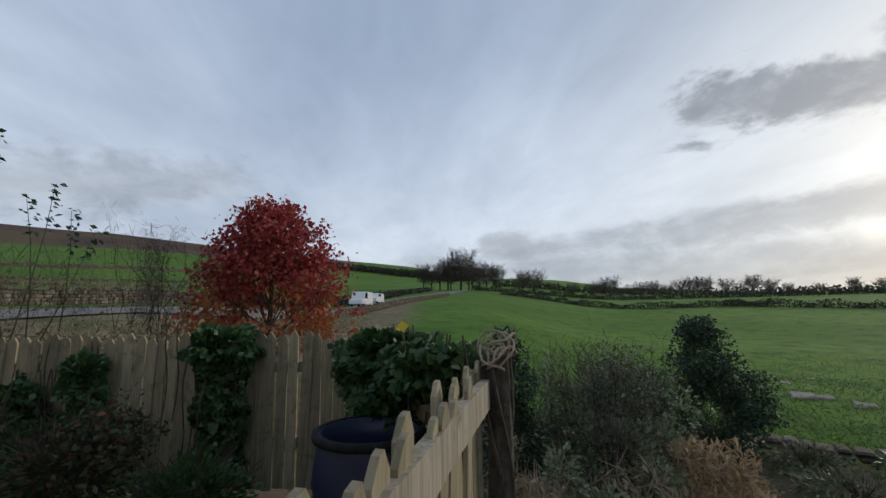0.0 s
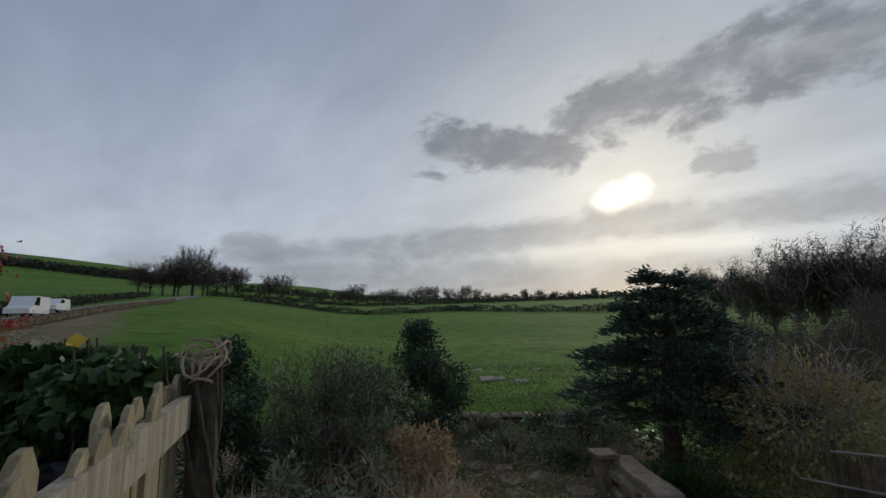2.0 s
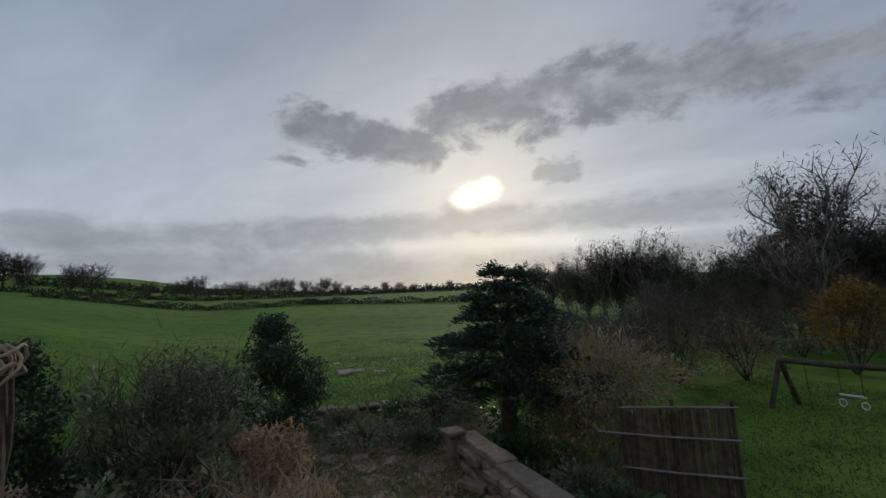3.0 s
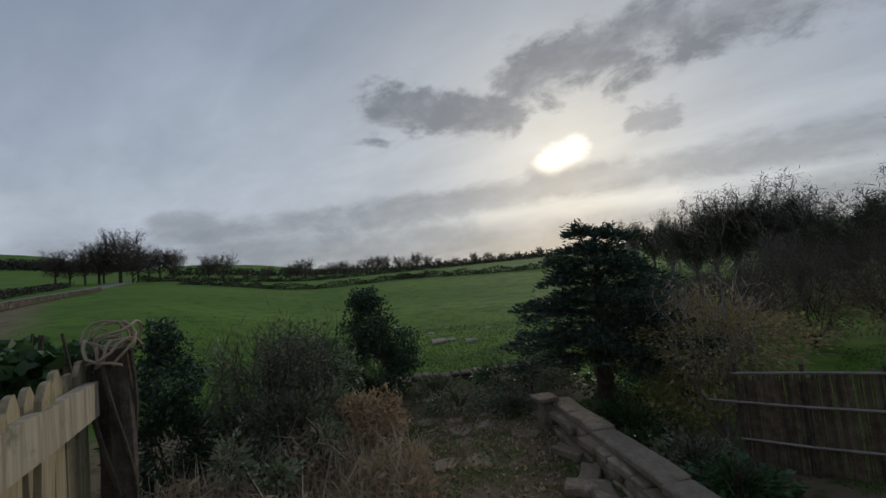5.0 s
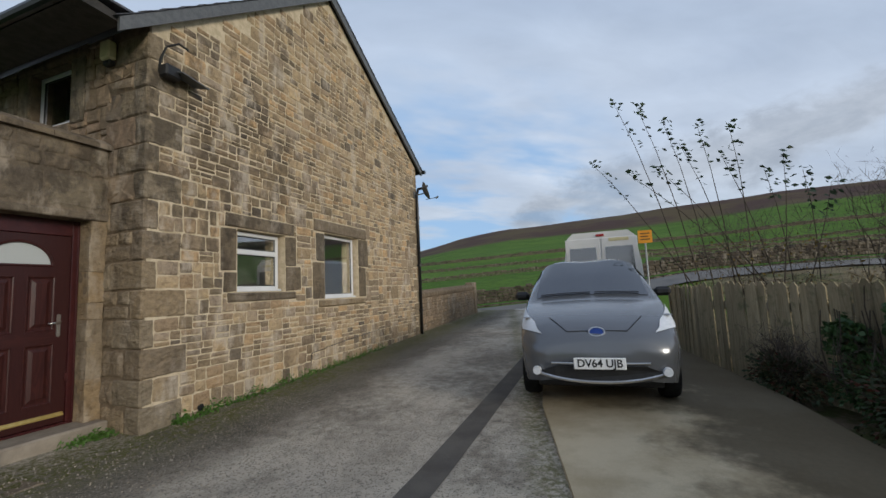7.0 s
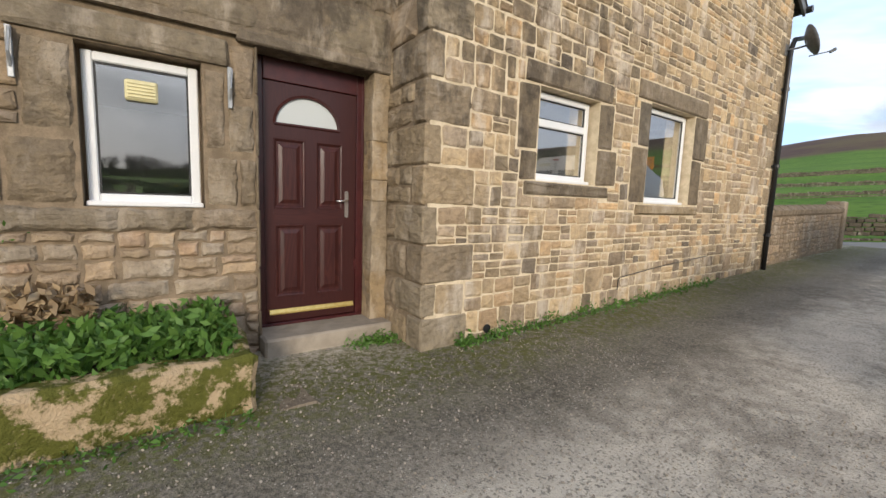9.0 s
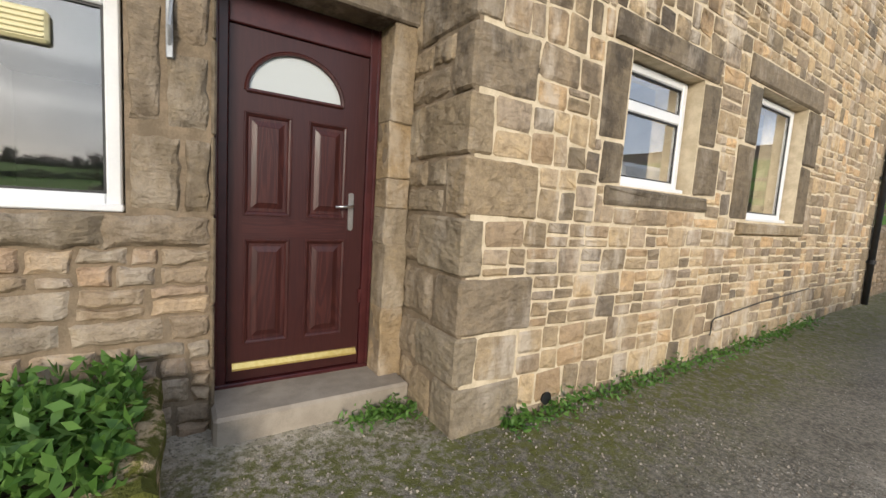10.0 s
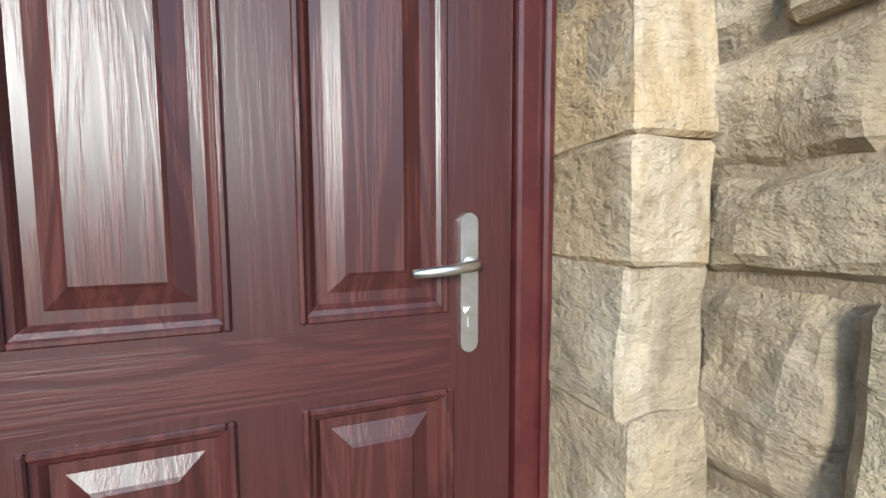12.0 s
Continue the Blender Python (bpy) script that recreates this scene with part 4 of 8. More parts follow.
LAY.append((gable_stones, face_x, WALL_GABLE, lambda r: r[2] < 1.9 and r[3] < 2.45, (M_STONE, M_STONES), 0.012, 0.006))


def dressed(rects, to3, parent, name, mat, proud=0.012, label="", depth=0.05):
    for r in rects:
        g = Mesh()
        rng = random.Random(int((r[0] + 3 * r[1]) * 1000))
        pts, faces = stone_shape(rng, (r[0] + 0.006, r[1] + 0.006, r[2] - 0.006, r[3] - 0.006), proud, 0.007, 0.07)
        g.add([to3(u, v, d if d > 0 else -depth) for u, v, d in pts], faces)
        part(name, g, mat, parent, label)


dressed(far_q, face_x, WALL_GABLE, "quoin", M_DRESSED)
# corner stones reach round the corner
BACKS = []
for a, b, c, d, long_one in quoins:
    back = house_rng.uniform(0.18, 0.28) if long_one else house_rng.uniform(0.46, 0.60)
    if back < 0.4:
        k = b + (d - b) * house_rng.uniform(0.35, 0.65)
        BACKS += [(-0.72, b, -back - 0.004, k), (-0.72, k, -0.45, d), (-0.445, k, -back - 0.004, d)] if house_rng.random() < 0.6 else [(-0.72, b, -back - 0.004, d)]
    else:
        BACKS.append((-0.72, b, -back - 0.004, d))
    j = lambda k=0.004: house_rng.uniform(-k, k)
    g = Mesh()
    g.box((-back, -0.018 + j(), b + 0.006), (0.014 + j(), c, d - 0.006), 0.016)
    bm = bmesh.new()
    bm.from_mesh(g.data("quoin", M_DRESSED))
    bmesh.ops.subdivide_edges(bm, edges=bm.edges[:], cuts=7, use_grid_fill=True)
    for v in bm.verts:
        k = noise.noise((v.co * 5).to_tuple()) * 0.016 + noise.noise((v.co * 14).to_tuple()) * 0.009 + noise.noise((v.co * 34).to_tuple()) * 0.004
        v.co.x += max(k, -0.007) if v.co.x > -0.02 else 0
        v.co.y += -k if v.co.y < 0.0 else 0
    me = bpy.data.meshes.new("quoin")
    bm.to_mesh(me)
    bm.free()
    me.materials.append(M_DRESSED)
    part("quoin", me, M_DRESSED, WALL_GABLE)


# windows
def pane(g, to3, r, d):
    g.add([to3(r[0], r[1], d), to3(r[2], r[1], d), to3(r[2], r[3], d), to3(r[0], r[3], d)], [(0, 1, 2, 3)])


def window(name, r, to3, depth, label, splits=(), sill=True, glass=None):
    """A white plastic frame set back in the wall, with beads, panes and a sill."""
    base = tagged(new(name), label, "window", kind="structure")
    base.location = to3(r[0], r[1], depth)
    g = Mesh()
    f = 0.062

    def bar(a, b, c, d, back=-0.06, front=0.0):
        p, q = to3(a, b, depth + back), to3(c, d, depth + front)
        g.box([min(x) for x in zip(p, q)], [max(x) for x in zip(p, q)], 0.008)

    bar(r[0], r[1], r[0] + f, r[3])
    bar(r[2] - f, r[1], r[2], r[3])
    bar(r[0] + f, r[1], r[2] - f, r[1] + f)
    bar(r[0] + f, r[3] - f, r[2] - f, r[3])
    for s in splits:
        bar(r[0] + f, s - 0.04, r[2] - f, s + 0.04)
    part("window_frame", g, M_UPVC, base)
    edges = [r[1] + f, *splits, r[3] - f]
    for lo, hi in zip(edges, edges[1:]):
        g = Mesh()
        a, b, c, d = r[0] + f, lo + (0.04 if lo in splits else 0), r[2] - f, hi - (0.04 if hi in splits else 0)
        p, q = to3(a, b, depth - 0.034), to3(c, d, depth - 0.028)
        g.box([min(x) for x in zip(p, q)], [max(x) for x in zip(p, q)])
        o = part("pane", g, glass or M_GLASS, base, "clear glass")
        o.visible_shadow = False
        g = Mesh()
        for e in ((a, b, a + 0.012, d), (c - 0.012, b, c, d), (a + 0.012, b, c - 0.012, b + 0.012), (a + 0.012, d - 0.012, c - 0.012, d)):
            p, q = to3(e[0], e[1], depth - 0.026), to3(e[2], e[3], depth - 0.016)
            g.box([min(x) for x in zip(p, q)], [max(x) for x in zip(p, q)])
        part("gasket", g, M_BLACKTRIM, base)
    if sill:
        g = Mesh()
        p, q = to3(r[0] - 0.01, r[1] - 0.022, depth - 0.04), to3(r[2] + 0.01, r[1] + 0.012, depth + 0.055)
        g.box([min(x) for x in zip(p, q)], [max(x) for x in zip(p, q)], 0.006)
        part("window_sill", g, M_UPVC, base)
    return base


w1 = window("window_1", (1.345, 1.585, 2.273, 2.475), face_x, -0.115, "white plastic window with a top opening light", (2.17,))
w2 = window("window_2", (3.405, 1.41, 4.545, 2.645), face_x, -0.115, "white plastic single-pane window")
dressed(surround_1[:1] + surround_2[:1], face_x, WALL_GABLE, "lintel", M_SOOTY, 0.03, depth=0.16)
dressed(surround_1[1:5] + surround_2[1:5], face_x, WALL_GABLE, "jamb", M_JAMB, 0.016, depth=0.16)
dressed(surround_1[5:], face_x, WALL_GABLE, "sill", M_JAMB, 0.03, depth=0.16)
dressed(surround_2[5:], face_x, WALL_GABLE, "sill", M_WARM, 0.06, depth=0.16)

# rooms behind the glass
for lo, hi, name in (((-2.6, 0.45, 0.3), (-0.43, 2.85, 2.75), "room_shell"), ((-3.2, 2.95, 0.3), (-0.43, 6.2, 2.85), "room_shell"), ((-3.6, -2.62, 0.25), (-1.16, -1.26, 2.42), "room_shell"), ((-3.6, 0.43, 3.2), (-0.6, 3.6, 4.9), "room_shell")):
    g = Mesh()
    t = 0.02
    g.box((lo[0], lo[1], lo[2]), (hi[0], hi[1], lo[2] + t)).box((lo[0], lo[1], hi[2] - t), hi)
    g.box((lo[0], lo[1], lo[2] + t), (lo[0] + t, hi[1], hi[2] - t))
    g.box((lo[0] + t, hi[1] - t, lo[2] + t), (hi[0], hi[1], hi[2] - t))
    if lo[2] < 3:
        g.box((lo[0] + t, lo[1], lo[2] + t), (hi[0], lo[1] + t, hi[2] - t))
    else:
        g.box((hi[0] - t, lo[1], lo[2] + t), (hi[0], hi[1] - t, hi[2] - t))
    solo(name, g, M_ROOM, "pale plastered room seen through its window", "room", "structure")

# front wall over the porch, its face at y = 0
UW = (-2.42, 3.90, -1.50, 4.74)
front_y = lambda u, v, d: Vector((u, -d, v))
front = slab([(-9.0, 2.4, -0.42, 4.9)], [UW], lambda a, c, b, d: ((a, 0.012, c), (b, 0.42, d)))
front.box((-0.42, 0.004, -0.5), (-0.001, 0.029, 4.88)).box((-9.0, 0.012, -0.5), (-0.42, 0.42, 2.4)).box((-9.0, 7.48, -0.5), (-0.42, 7.9, 4.9)).box((-9.0, 0.42, -0.5), (-8.6, 7.48, 4.9))
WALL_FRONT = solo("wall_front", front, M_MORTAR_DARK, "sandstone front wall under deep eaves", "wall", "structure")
up_rects = [(-2.72, 3.86, -2.43, 4.76), (-1.49, 3.86, -1.20, 4.76), (-2.75, 4.76, -1.15, 4.9)]
front_holes = [(-0.66, 2.4, 0.0, 5.0), UW] + up_rects
LAY.append((courses((-9.0, 2.4, -0.1, 4.88), house_rng, (0.22, 0.34), (0.25, 0.5), 0.014, front_holes), front_y, WALL_FRONT, lambda r: False, (M_STONE, M_RUBBLE), 0.012, 0.008))
LAY.append((BACKS, front_y, WALL_FRONT, lambda r: r[3] < 3.0, (M_DRESSED, M_RUBBLE), 0.014, 0.021))
dressed(up_rects, front_y, WALL_FRONT, "jamb", M_DRESSED, 0.014)
window("window_4", (-2.40, 3.93, -1.52, 4.73), front_y, -0.10, "small white upper window under the eaves", sill=True)

# roof, barge boards, eaves
def build_roof():
    roof = thing("roof_main", (-4.5, RIDGE_Y, RIDGE_Z), "dark slate pitched roof with a grey verge", "roof", kind="structure")
    for s in (-1, 1):
        reach = 4.52 if s > 0 else 4.02
        y_e = RIDGE_Y + s * reach
        z_e = RIDGE_Z + 0.10 - reach * (0.595 if s > 0 else 0.785)
        g = Mesh()
        for k in range(16):
            t0, t1 = k / 16, (k + 1) / 16 + 0.012
            ya, yb = RIDGE_Y + (y_e - RIDGE_Y) * t0, RIDGE_Y + (y_e - RIDGE_Y) * t1
            za, zb = RIDGE_Z + 0.10 + (z_e - RIDGE_Z - 0.10) * t0, RIDGE_Z + 0.10 + (z_e - RIDGE_Z - 0.10) * t1
            n0 = 0.02
            g.add([(x, y, zz) for x in (-9.2, 0.13) for y, zz in ((ya, za), (yb, zb + n0), (yb, zb + n0 + 0.012), (ya, za + 0.012))], [(0, 1, 2, 3), (7, 6, 5, 4), (0, 4, 5, 1), (3, 2, 6, 7), (1, 5, 6, 2), (0, 3, 7, 4)])
        part("slate_slope", g, M_SLATE, roof)
        g = Mesh()
        g.prism([(RIDGE_Y, RIDGE_Z + 0.10), (y_e, z_e), (y_e, z_e - 0.17), (RIDGE_Y, RIDGE_Z - 0.10)], lambda u, v, d: Vector((d, u, v)), 0.075, 0.115)
        part("barge_board", g, M_GREYPLASTIC, roof, "grey weathered verge board")
        g = Mesh()
        g.prism([(RIDGE_Y, RIDGE_Z + 0.085), (y_e, z_e - 0.015), (y_e, z_e - 0.04), (RIDGE_Y, RIDGE_Z + 0.05)], lambda u, v, d: Vector((d, u, v)), -9.1, 0.072)
        part("soffit", g, M_DARKWOOD, roof, "dark boarded underside of the eaves")
        y_g = y_e + s * 0.05
        if s < 0:
            # deep boxed eaves along the front
            y_g = -0.85
            g = Mesh()
            g.prism([(y_e + 0.10, z_e + 0.02), (y_e + 0.06, z_e - 0.05), (-0.80, z_e - 0.03), (-0.80, z_e + 0.10)], lambda u, v, d: Vector((d, u, v)), -9.1, 0.068)
            part("boxed_eaves", g, M_DARKWOOD, roof, "deep dark boarded eaves")
            g = Mesh()
            g.prism([(y_e + 0.14, z_e + 0.13), (y_e + 0.10, z_e + 0.10), (-0.84, z_e + 0.105), (-0.84, z_e + 0.125)], lambda u, v, d: Vector((d, u, v)), -9.2, 0.13)
            part("eaves_slates", g, M_SLATE, roof)
        g = Mesh()
        g.tube([(-9.2, y_g, z_e - 0.05 + (0.07 if s < 0 else 0)), (0.2, y_g, z_e - 0.05 + (0.07 if s < 0 else 0))], 0.06, 10)
        part("gutter", g, M_BLACK, roof, "black half-round gutter")


build_roof()
pipe = thing("drain_pipe", (0.06, 7.83, 0.2), "black cast drain pipe down the gable's far corner", "drain pipe")
g = Mesh()
g.tube([(0.16, 8.40, 4.70), (0.13, 8.30, 4.62), (0.075, 7.9, 4.5), (0.065, 7.80, 4.30), (0.065, 7.80, 0.21)], 0.042, 10)
part("pipe", g, M_BLACK, pipe, smooth=True)
for zz in (0.9, 2.2, 3.6):
    g = Mesh()
    g.lathe([(0.044, -0.03), (0.056, -0.03), (0.056, 0.03), (0.044, 0.03)], (0.065, 7.80, zz), 12)
    g.box((0.0, 7.72, zz - 0.02), (0.03, 7.88, zz + 0.02), 0.004)
    part("collar", g, M_BLACK, pipe)

# satellite dish
dish = thing("satellite_dish", (0.0, 7.75, 4.36), "small dark grey satellite dish on a wall arm", "satellite dish")
g = Mesh()
n = 24
pts, faces = [], []
for i in range(6):
    r = 0.27 * i / 5
    for k in range(n):
        a = 2 * math.pi * k / n
        p = Vector((r * math.cos(a) * 0.95, r * math.sin(a), 0.35 * r * r / 0.27))
        pts.append(Matrix.Translation((0.26, 7.86, 4.40)) @ Euler((radians(-70), 0, radians(-62))).to_matrix().to_4x4() @ p)
faces = [(i * n + k, i * n + (k + 1) % n, (i + 1) * n + (k + 1) % n, (i + 1) * n + k) for i in range(5) for k in range(n)]
o = part("reflector", g.add(pts, faces), M_GREYPLASTIC, dish, smooth=True)
sol = o.modifiers.new("thick", "SOLIDIFY")
sol.thickness = 0.012
g = Mesh()
g.tube([(0.0, 7.75, 4.30), (0.15, 7.78, 4.30), (0.28, 7.93, 4.36)], 0.018, 8).box((0.0, 7.68, 4.2), (0.02, 7.82, 4.4), 0.004)
part("wall_arm", g, M_GREYPLASTIC, dish)
g = Mesh()
g.tube([(0.28, 8.0, 4.18), (0.55, 8.16, 4.24)], 0.010, 6).tube([(0.53, 8.15, 4.22), (0.60, 8.19, 4.27)], 0.028, 8)
part("receiver", g, M_GREYPLASTIC, dish)

# alarm box and old lamp bracket near the corner, under the eaves
alarm = thing("alarm_box", (-0.62, -0.02, 4.5), "small off-white alarm box on the front wall", "alarm box")
g = Mesh()
g.box((-0.72, -0.13, 4.50), (-0.55, -0.02, 4.74), 0.02)
part("cover", g, M_VENT, alarm)
g = Mesh()
g.box((-0.70, -0.10, 4.43), (-0.57, -0.02, 4.50), 0.015)
part("base", g, M_BLACKTRIM, alarm)
lamp = thing("wall_lamp", (0.02, 0.2, 4.35), "rusty wall floodlight on a curved bracket", "wall lamp")
g = Mesh()
g.tube([(0.0, 0.12, 4.28), (0.06, 0.10, 4.45), (0.12, 0.13, 4.60), (0.22, 0.22, 4.66), (0.28, 0.30, 4.60)], 0.014, 8)
part("bracket", g, M_BLACK, lamp)
g = Mesh()
g.box((0.03, 0.10, 4.22), (0.17, 0.30, 4.38), 0.02, Matrix.Rotation(0.0, 4, "Z"))
part("lamp_head", g, M_BLACKTRIM, lamp)
g = Mesh()
g.add([(0.02, 0.22, 4.36), (0.26, 0.24, 4.30), (0.26, 0.62, 4.25), (0.02, 0.60, 4.31), (0.02, 0.22, 4.345), (0.26, 0.24, 4.285), (0.26, 0.62, 4.235), (0.02, 0.60, 4.295)], [(0, 1, 2, 3), (7, 6, 5, 4), (0, 4, 5, 1), (1, 5, 6, 2), (2, 6, 7, 3), (3, 7, 4, 0)])
part("shade", g, M_GREYPLASTIC, lamp)
cable = Mesh()
cable.tube([(0.02, 2.92, 0.28), (0.024, 2.92, 0.42), (0.024, 2.96, 0.44), (0.024, 3.9, 0.52), (0.02, 5.4, 0.60)], 0.006, 5)
solo("wall_cable", cable, M_BLACK, "thin black cable clipped low along the gable wall", "cable")
hole = Mesh()
hole.tube([(0.006, 0.74, 0.11), (0.03, 0.74, 0.11)], [0.035, 0.045], 12)
solo("vent_hole", hole, M_BLACKTRIM, "small dark round vent at the foot of the wall", "vent")

# ---- the low porch wing, its face at x = -0.68 ----
FX = -0.68
wing_x = lambda u, v, d: Vector((FX + d, u, v))
DOOR = (-1.16, 0.0, -0.165, 2.50)
WIN = (-2.235, 1.20, -1.53, 2.26)
wing = slab([(-2.66, -0.5, 0.0, 2.5)], [DOOR, WIN], lambda a, c, b, d: ((FX - 0.45, a, c), (FX - 0.010, b, d)))
wing.box((FX - 0.45, -9.5, -0.5), (FX - 0.010, -2.66, 2.42))
M_WINGSTONE = stone_material("wing_dressed_stone", "object", [(0.17, 0.135, 0.095), (0.24, 0.185, 0.125), (0.20, 0.165, 0.12), (0.26, 0.20, 0.14)], 0.6, 2.6, 0.35)
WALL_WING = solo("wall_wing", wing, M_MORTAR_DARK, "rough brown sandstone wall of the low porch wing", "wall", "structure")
win_parts = [(-2.56, 2.27, -1.36, 2.46), (-2.50, 1.66, -2.245, 2.26), (-2.60, 1.20, -2.245, 1.65), (-1.52, 1.62, -1.38, 2.26), (-1.52, 1.20, -1.30, 1.61)]
band = [(-2.66, 1.035, -2.05, 1.19), (-2.05, 1.035, -1.62, 1.19), (-1.62, 1.035, -1.18, 1.19)]
side = [(-1.37, 1.62, -1.175, 2.02), (-1.35, 2.03, -1.175, 2.46), (-1.29, 1.20, -1.175, 1.61)]
wing_holes = [DOOR, WIN] + win_parts + band + side
LAY.append((courses((-2.66, -0.05, -1.165, 1.03), house_rng, (0.13, 0.24), (0.16, 0.40), 0.004, [DOOR]), wing_x, WALL_WING, lambda r: True, (stone_material("rubble_block", "object", [(0.36, 0.27, 0.18), (0.28, 0.215, 0.15), (0.42, 0.31, 0.205), (0.30, 0.25, 0.19), (0.40, 0.275, 0.18)], 0.5, 2.4, 0.45), M_RUBBLE), 0.016, 0.014))
LAY.append((courses((-2.66, 1.03, -1.165, 2.48), house_rng, (0.16, 0.28), (0.2, 0.4), 0.012, wing_holes), wing_x, WALL_WING, lambda r: False, (M_STONE, M_RUBBLE), 0.014, 0.010))
LAY.append((courses((-6.5, -0.05, -2.66, 2.38), house_rng, (0.18, 0.30), (0.25, 0.55), 0.014, []), wing_x, WALL_WING, lambda r: False, (M_STONE, M_RUBBLE), 0.016, 0.012))
dressed(win_parts[:1], wing_x, WALL_WING, "lintel", M_SOOTY, 0.03)
hewn(win_parts[1:] + side, wing_x, WALL_WING, M_WINGSTONE, 0.013, "jamb")
hewn(band, lambda u, v, d: wing_x(u, v, d + 0.022), WALL_WING, M_WINGSTONE, 0.010, "sill_band")
lw = window("window_3", (-2.215, 1.225, -1.55, 2.23), wing_x, -0.10, "white plastic single-pane window beside the door")
vent = Mesh()
vent.box((FX - 0.125, -1.99, 1.94), (FX - 0.075, -1.80, 2.08), 0.012)
vent_t = thing("window_vent", (FX - 0.1, -1.9, 1.95), "yellowed square plastic vent in the window glass", "vent")
part("cover", vent, M_VENT, vent_t)
for k in range(5):
    g = Mesh()
    g.box((FX - 0.078, -1.975, 1.958 + 0.023 * k), (FX - 0.066, -1.815, 1.968 + 0.023 * k), 0.003)
    part("slat", g, M_VENT, vent_t)
# jamb stones by the door
for i, (lo, hi) in enumerate(((0.12, 0.62), (0.62, 1.06), (1.06, 1.30), (1.30, 1.49), (1.49, 1.86), (1.86, 2.49))):
    g = Mesh()
    part("jamb", rough_block("jamb", (FX - 0.26, -0.172, lo - 0.002), (FX + 0.022 + 0.008 * (i % 2), -0.005, hi + 0.002), M_WARM, None, 0.016, 13, 7 + 3 * i, "", 0.05), M_WARM, WALL_WING, "orange-stained door jamb stone")
for i, (lo, hi) in enumerate(((-0.02, 0.36), (0.36, 0.72), (0.72, 1.2), (1.2, 1.62), (1.62, 2.1), (2.1, 2.49))):
    g = Mesh()
    g.box((FX - 0.26, -1.172, lo + 0.004), (FX + 0.012, -1.148 - 0.004 * (i % 2), hi - 0.004), 0.01)
    part("jamb", g, M_JAMB, WALL_WING)

# stepped parapet with copings
PAR = solo("parapet", slab([(-1.12, 2.50, 0.0, 3.34), (-2.68, 2.50, -1.12, 2.89)], [], lambda a, c, b, d: ((FX - 0.40, a, c), (FX + 0.045, b, d))), M_SOOTY, "stepped sandstone parapet above the door", "parapet", "structure")
LAY.append(([r for r in courses((-1.12, 2.55, -0.02, 3.32), house_rng, (0.34, 0.44), (0.4, 0.7), 0.008, [])] + courses((-2.66, 2.55, -1.14, 2.87), house_rng, (0.16, 0.2), (0.35, 0.6), 0.008, []), lambda u, v, d: Vector((FX + 0.05 + d * 0.6, u, v)), PAR, lambda r: True, (M_SOOTY, M_RUBBLE), 0.012, 0.014))
for a, b, z0, z1, over in ((-1.20, 0.0, 3.34, 3.47, 0.10), (-2.80, -1.19, 2.89, 3.03, 0.12), (-9.5, -2.70, 2.42, 2.55, 0.10)):
    n = max(1, round((b - a) / 0.75))
    for k in range(n):
        y0, y1 = a + (b - a) * k / n, a + (b - a) * (k + 1) / n
        g = Mesh()
        g.prism([(FX - 0.45, z0), (FX + over, z0), (FX + over, z0 + 0.06), (FX + over - 0.10, z1), (FX - 0.45, z1)], lambda u, v, d: Vector((u, d, v)), y0 + 0.003, y1 - 0.003)
        part("coping_stone", g, M_SOOTY, PAR)
g = Mesh()
g.box((FX - 0.40, -1.30, 2.46), (FX + 0.06, -0.005, 2.545), 0.012)
part("lintel", g, M_SOOTY, PAR, "soot-dark lintel over the door")
g = Mesh()
g.box((-4.2, -9.5, 2.30), (FX - 0.45, -0.01, 2.42))
solo("wing_roof", g, M_SLATE, "flat roof of the low porch wing", "roof", "structure")
flue = Mesh()
flue.lathe([(0.05, 0), (0.05, 0.9), (0.07, 0.9), (0.07, 1.0), (0.0, 1.02)], (-3.0, -3.05, 2.42), 12)
solo("flue_pipe", flue, M_BLACK, "short dark flue above the parapet", "flue")

# ---- the door ----
DX = -0.88
door_x = lambda u, v, d: Vector((DX + d, u, v))
L0, L1, B0, B1 = -1.075, -0.245, 0.185, 2.275
door = tagged(new("door_1"), "rosewood four-panel front door with a half-round light", "door", kind="structure")
door.location = (DX, -0.66, 0.15)


def bar(g, a, b, c, d, back, front, ch=0.004):
    p, q = door_x(a, b, back), door_x(c, d, front)
    g.box([min(x) for x in zip(p, q)], [max(x) for x in zip(p, q)], ch)


g = Mesh()
for a, b, c, d in ((-1.148, 0.13, L0 - 0.004, 2.46), (L1 + 0.004, 0.13, -0.175, 2.46), (L0 - 0.004, B1 + 0.004, L1 + 0.004, 2.46)):
    bar(g, a, b, c, d, -0.07, 0.022, 0.006)
bar(g, -1.148, 0.13, -0.175, 0.178, -0.07, 0.035, 0.006)
for a, c in ((-1.148, -1.128), (-0.195, -0.175)):
    bar(g, a, 0.18, c, 2.46, 0.022, 0.040, 0.006)
part("door_frame", g, M_DOORFRAME, door)

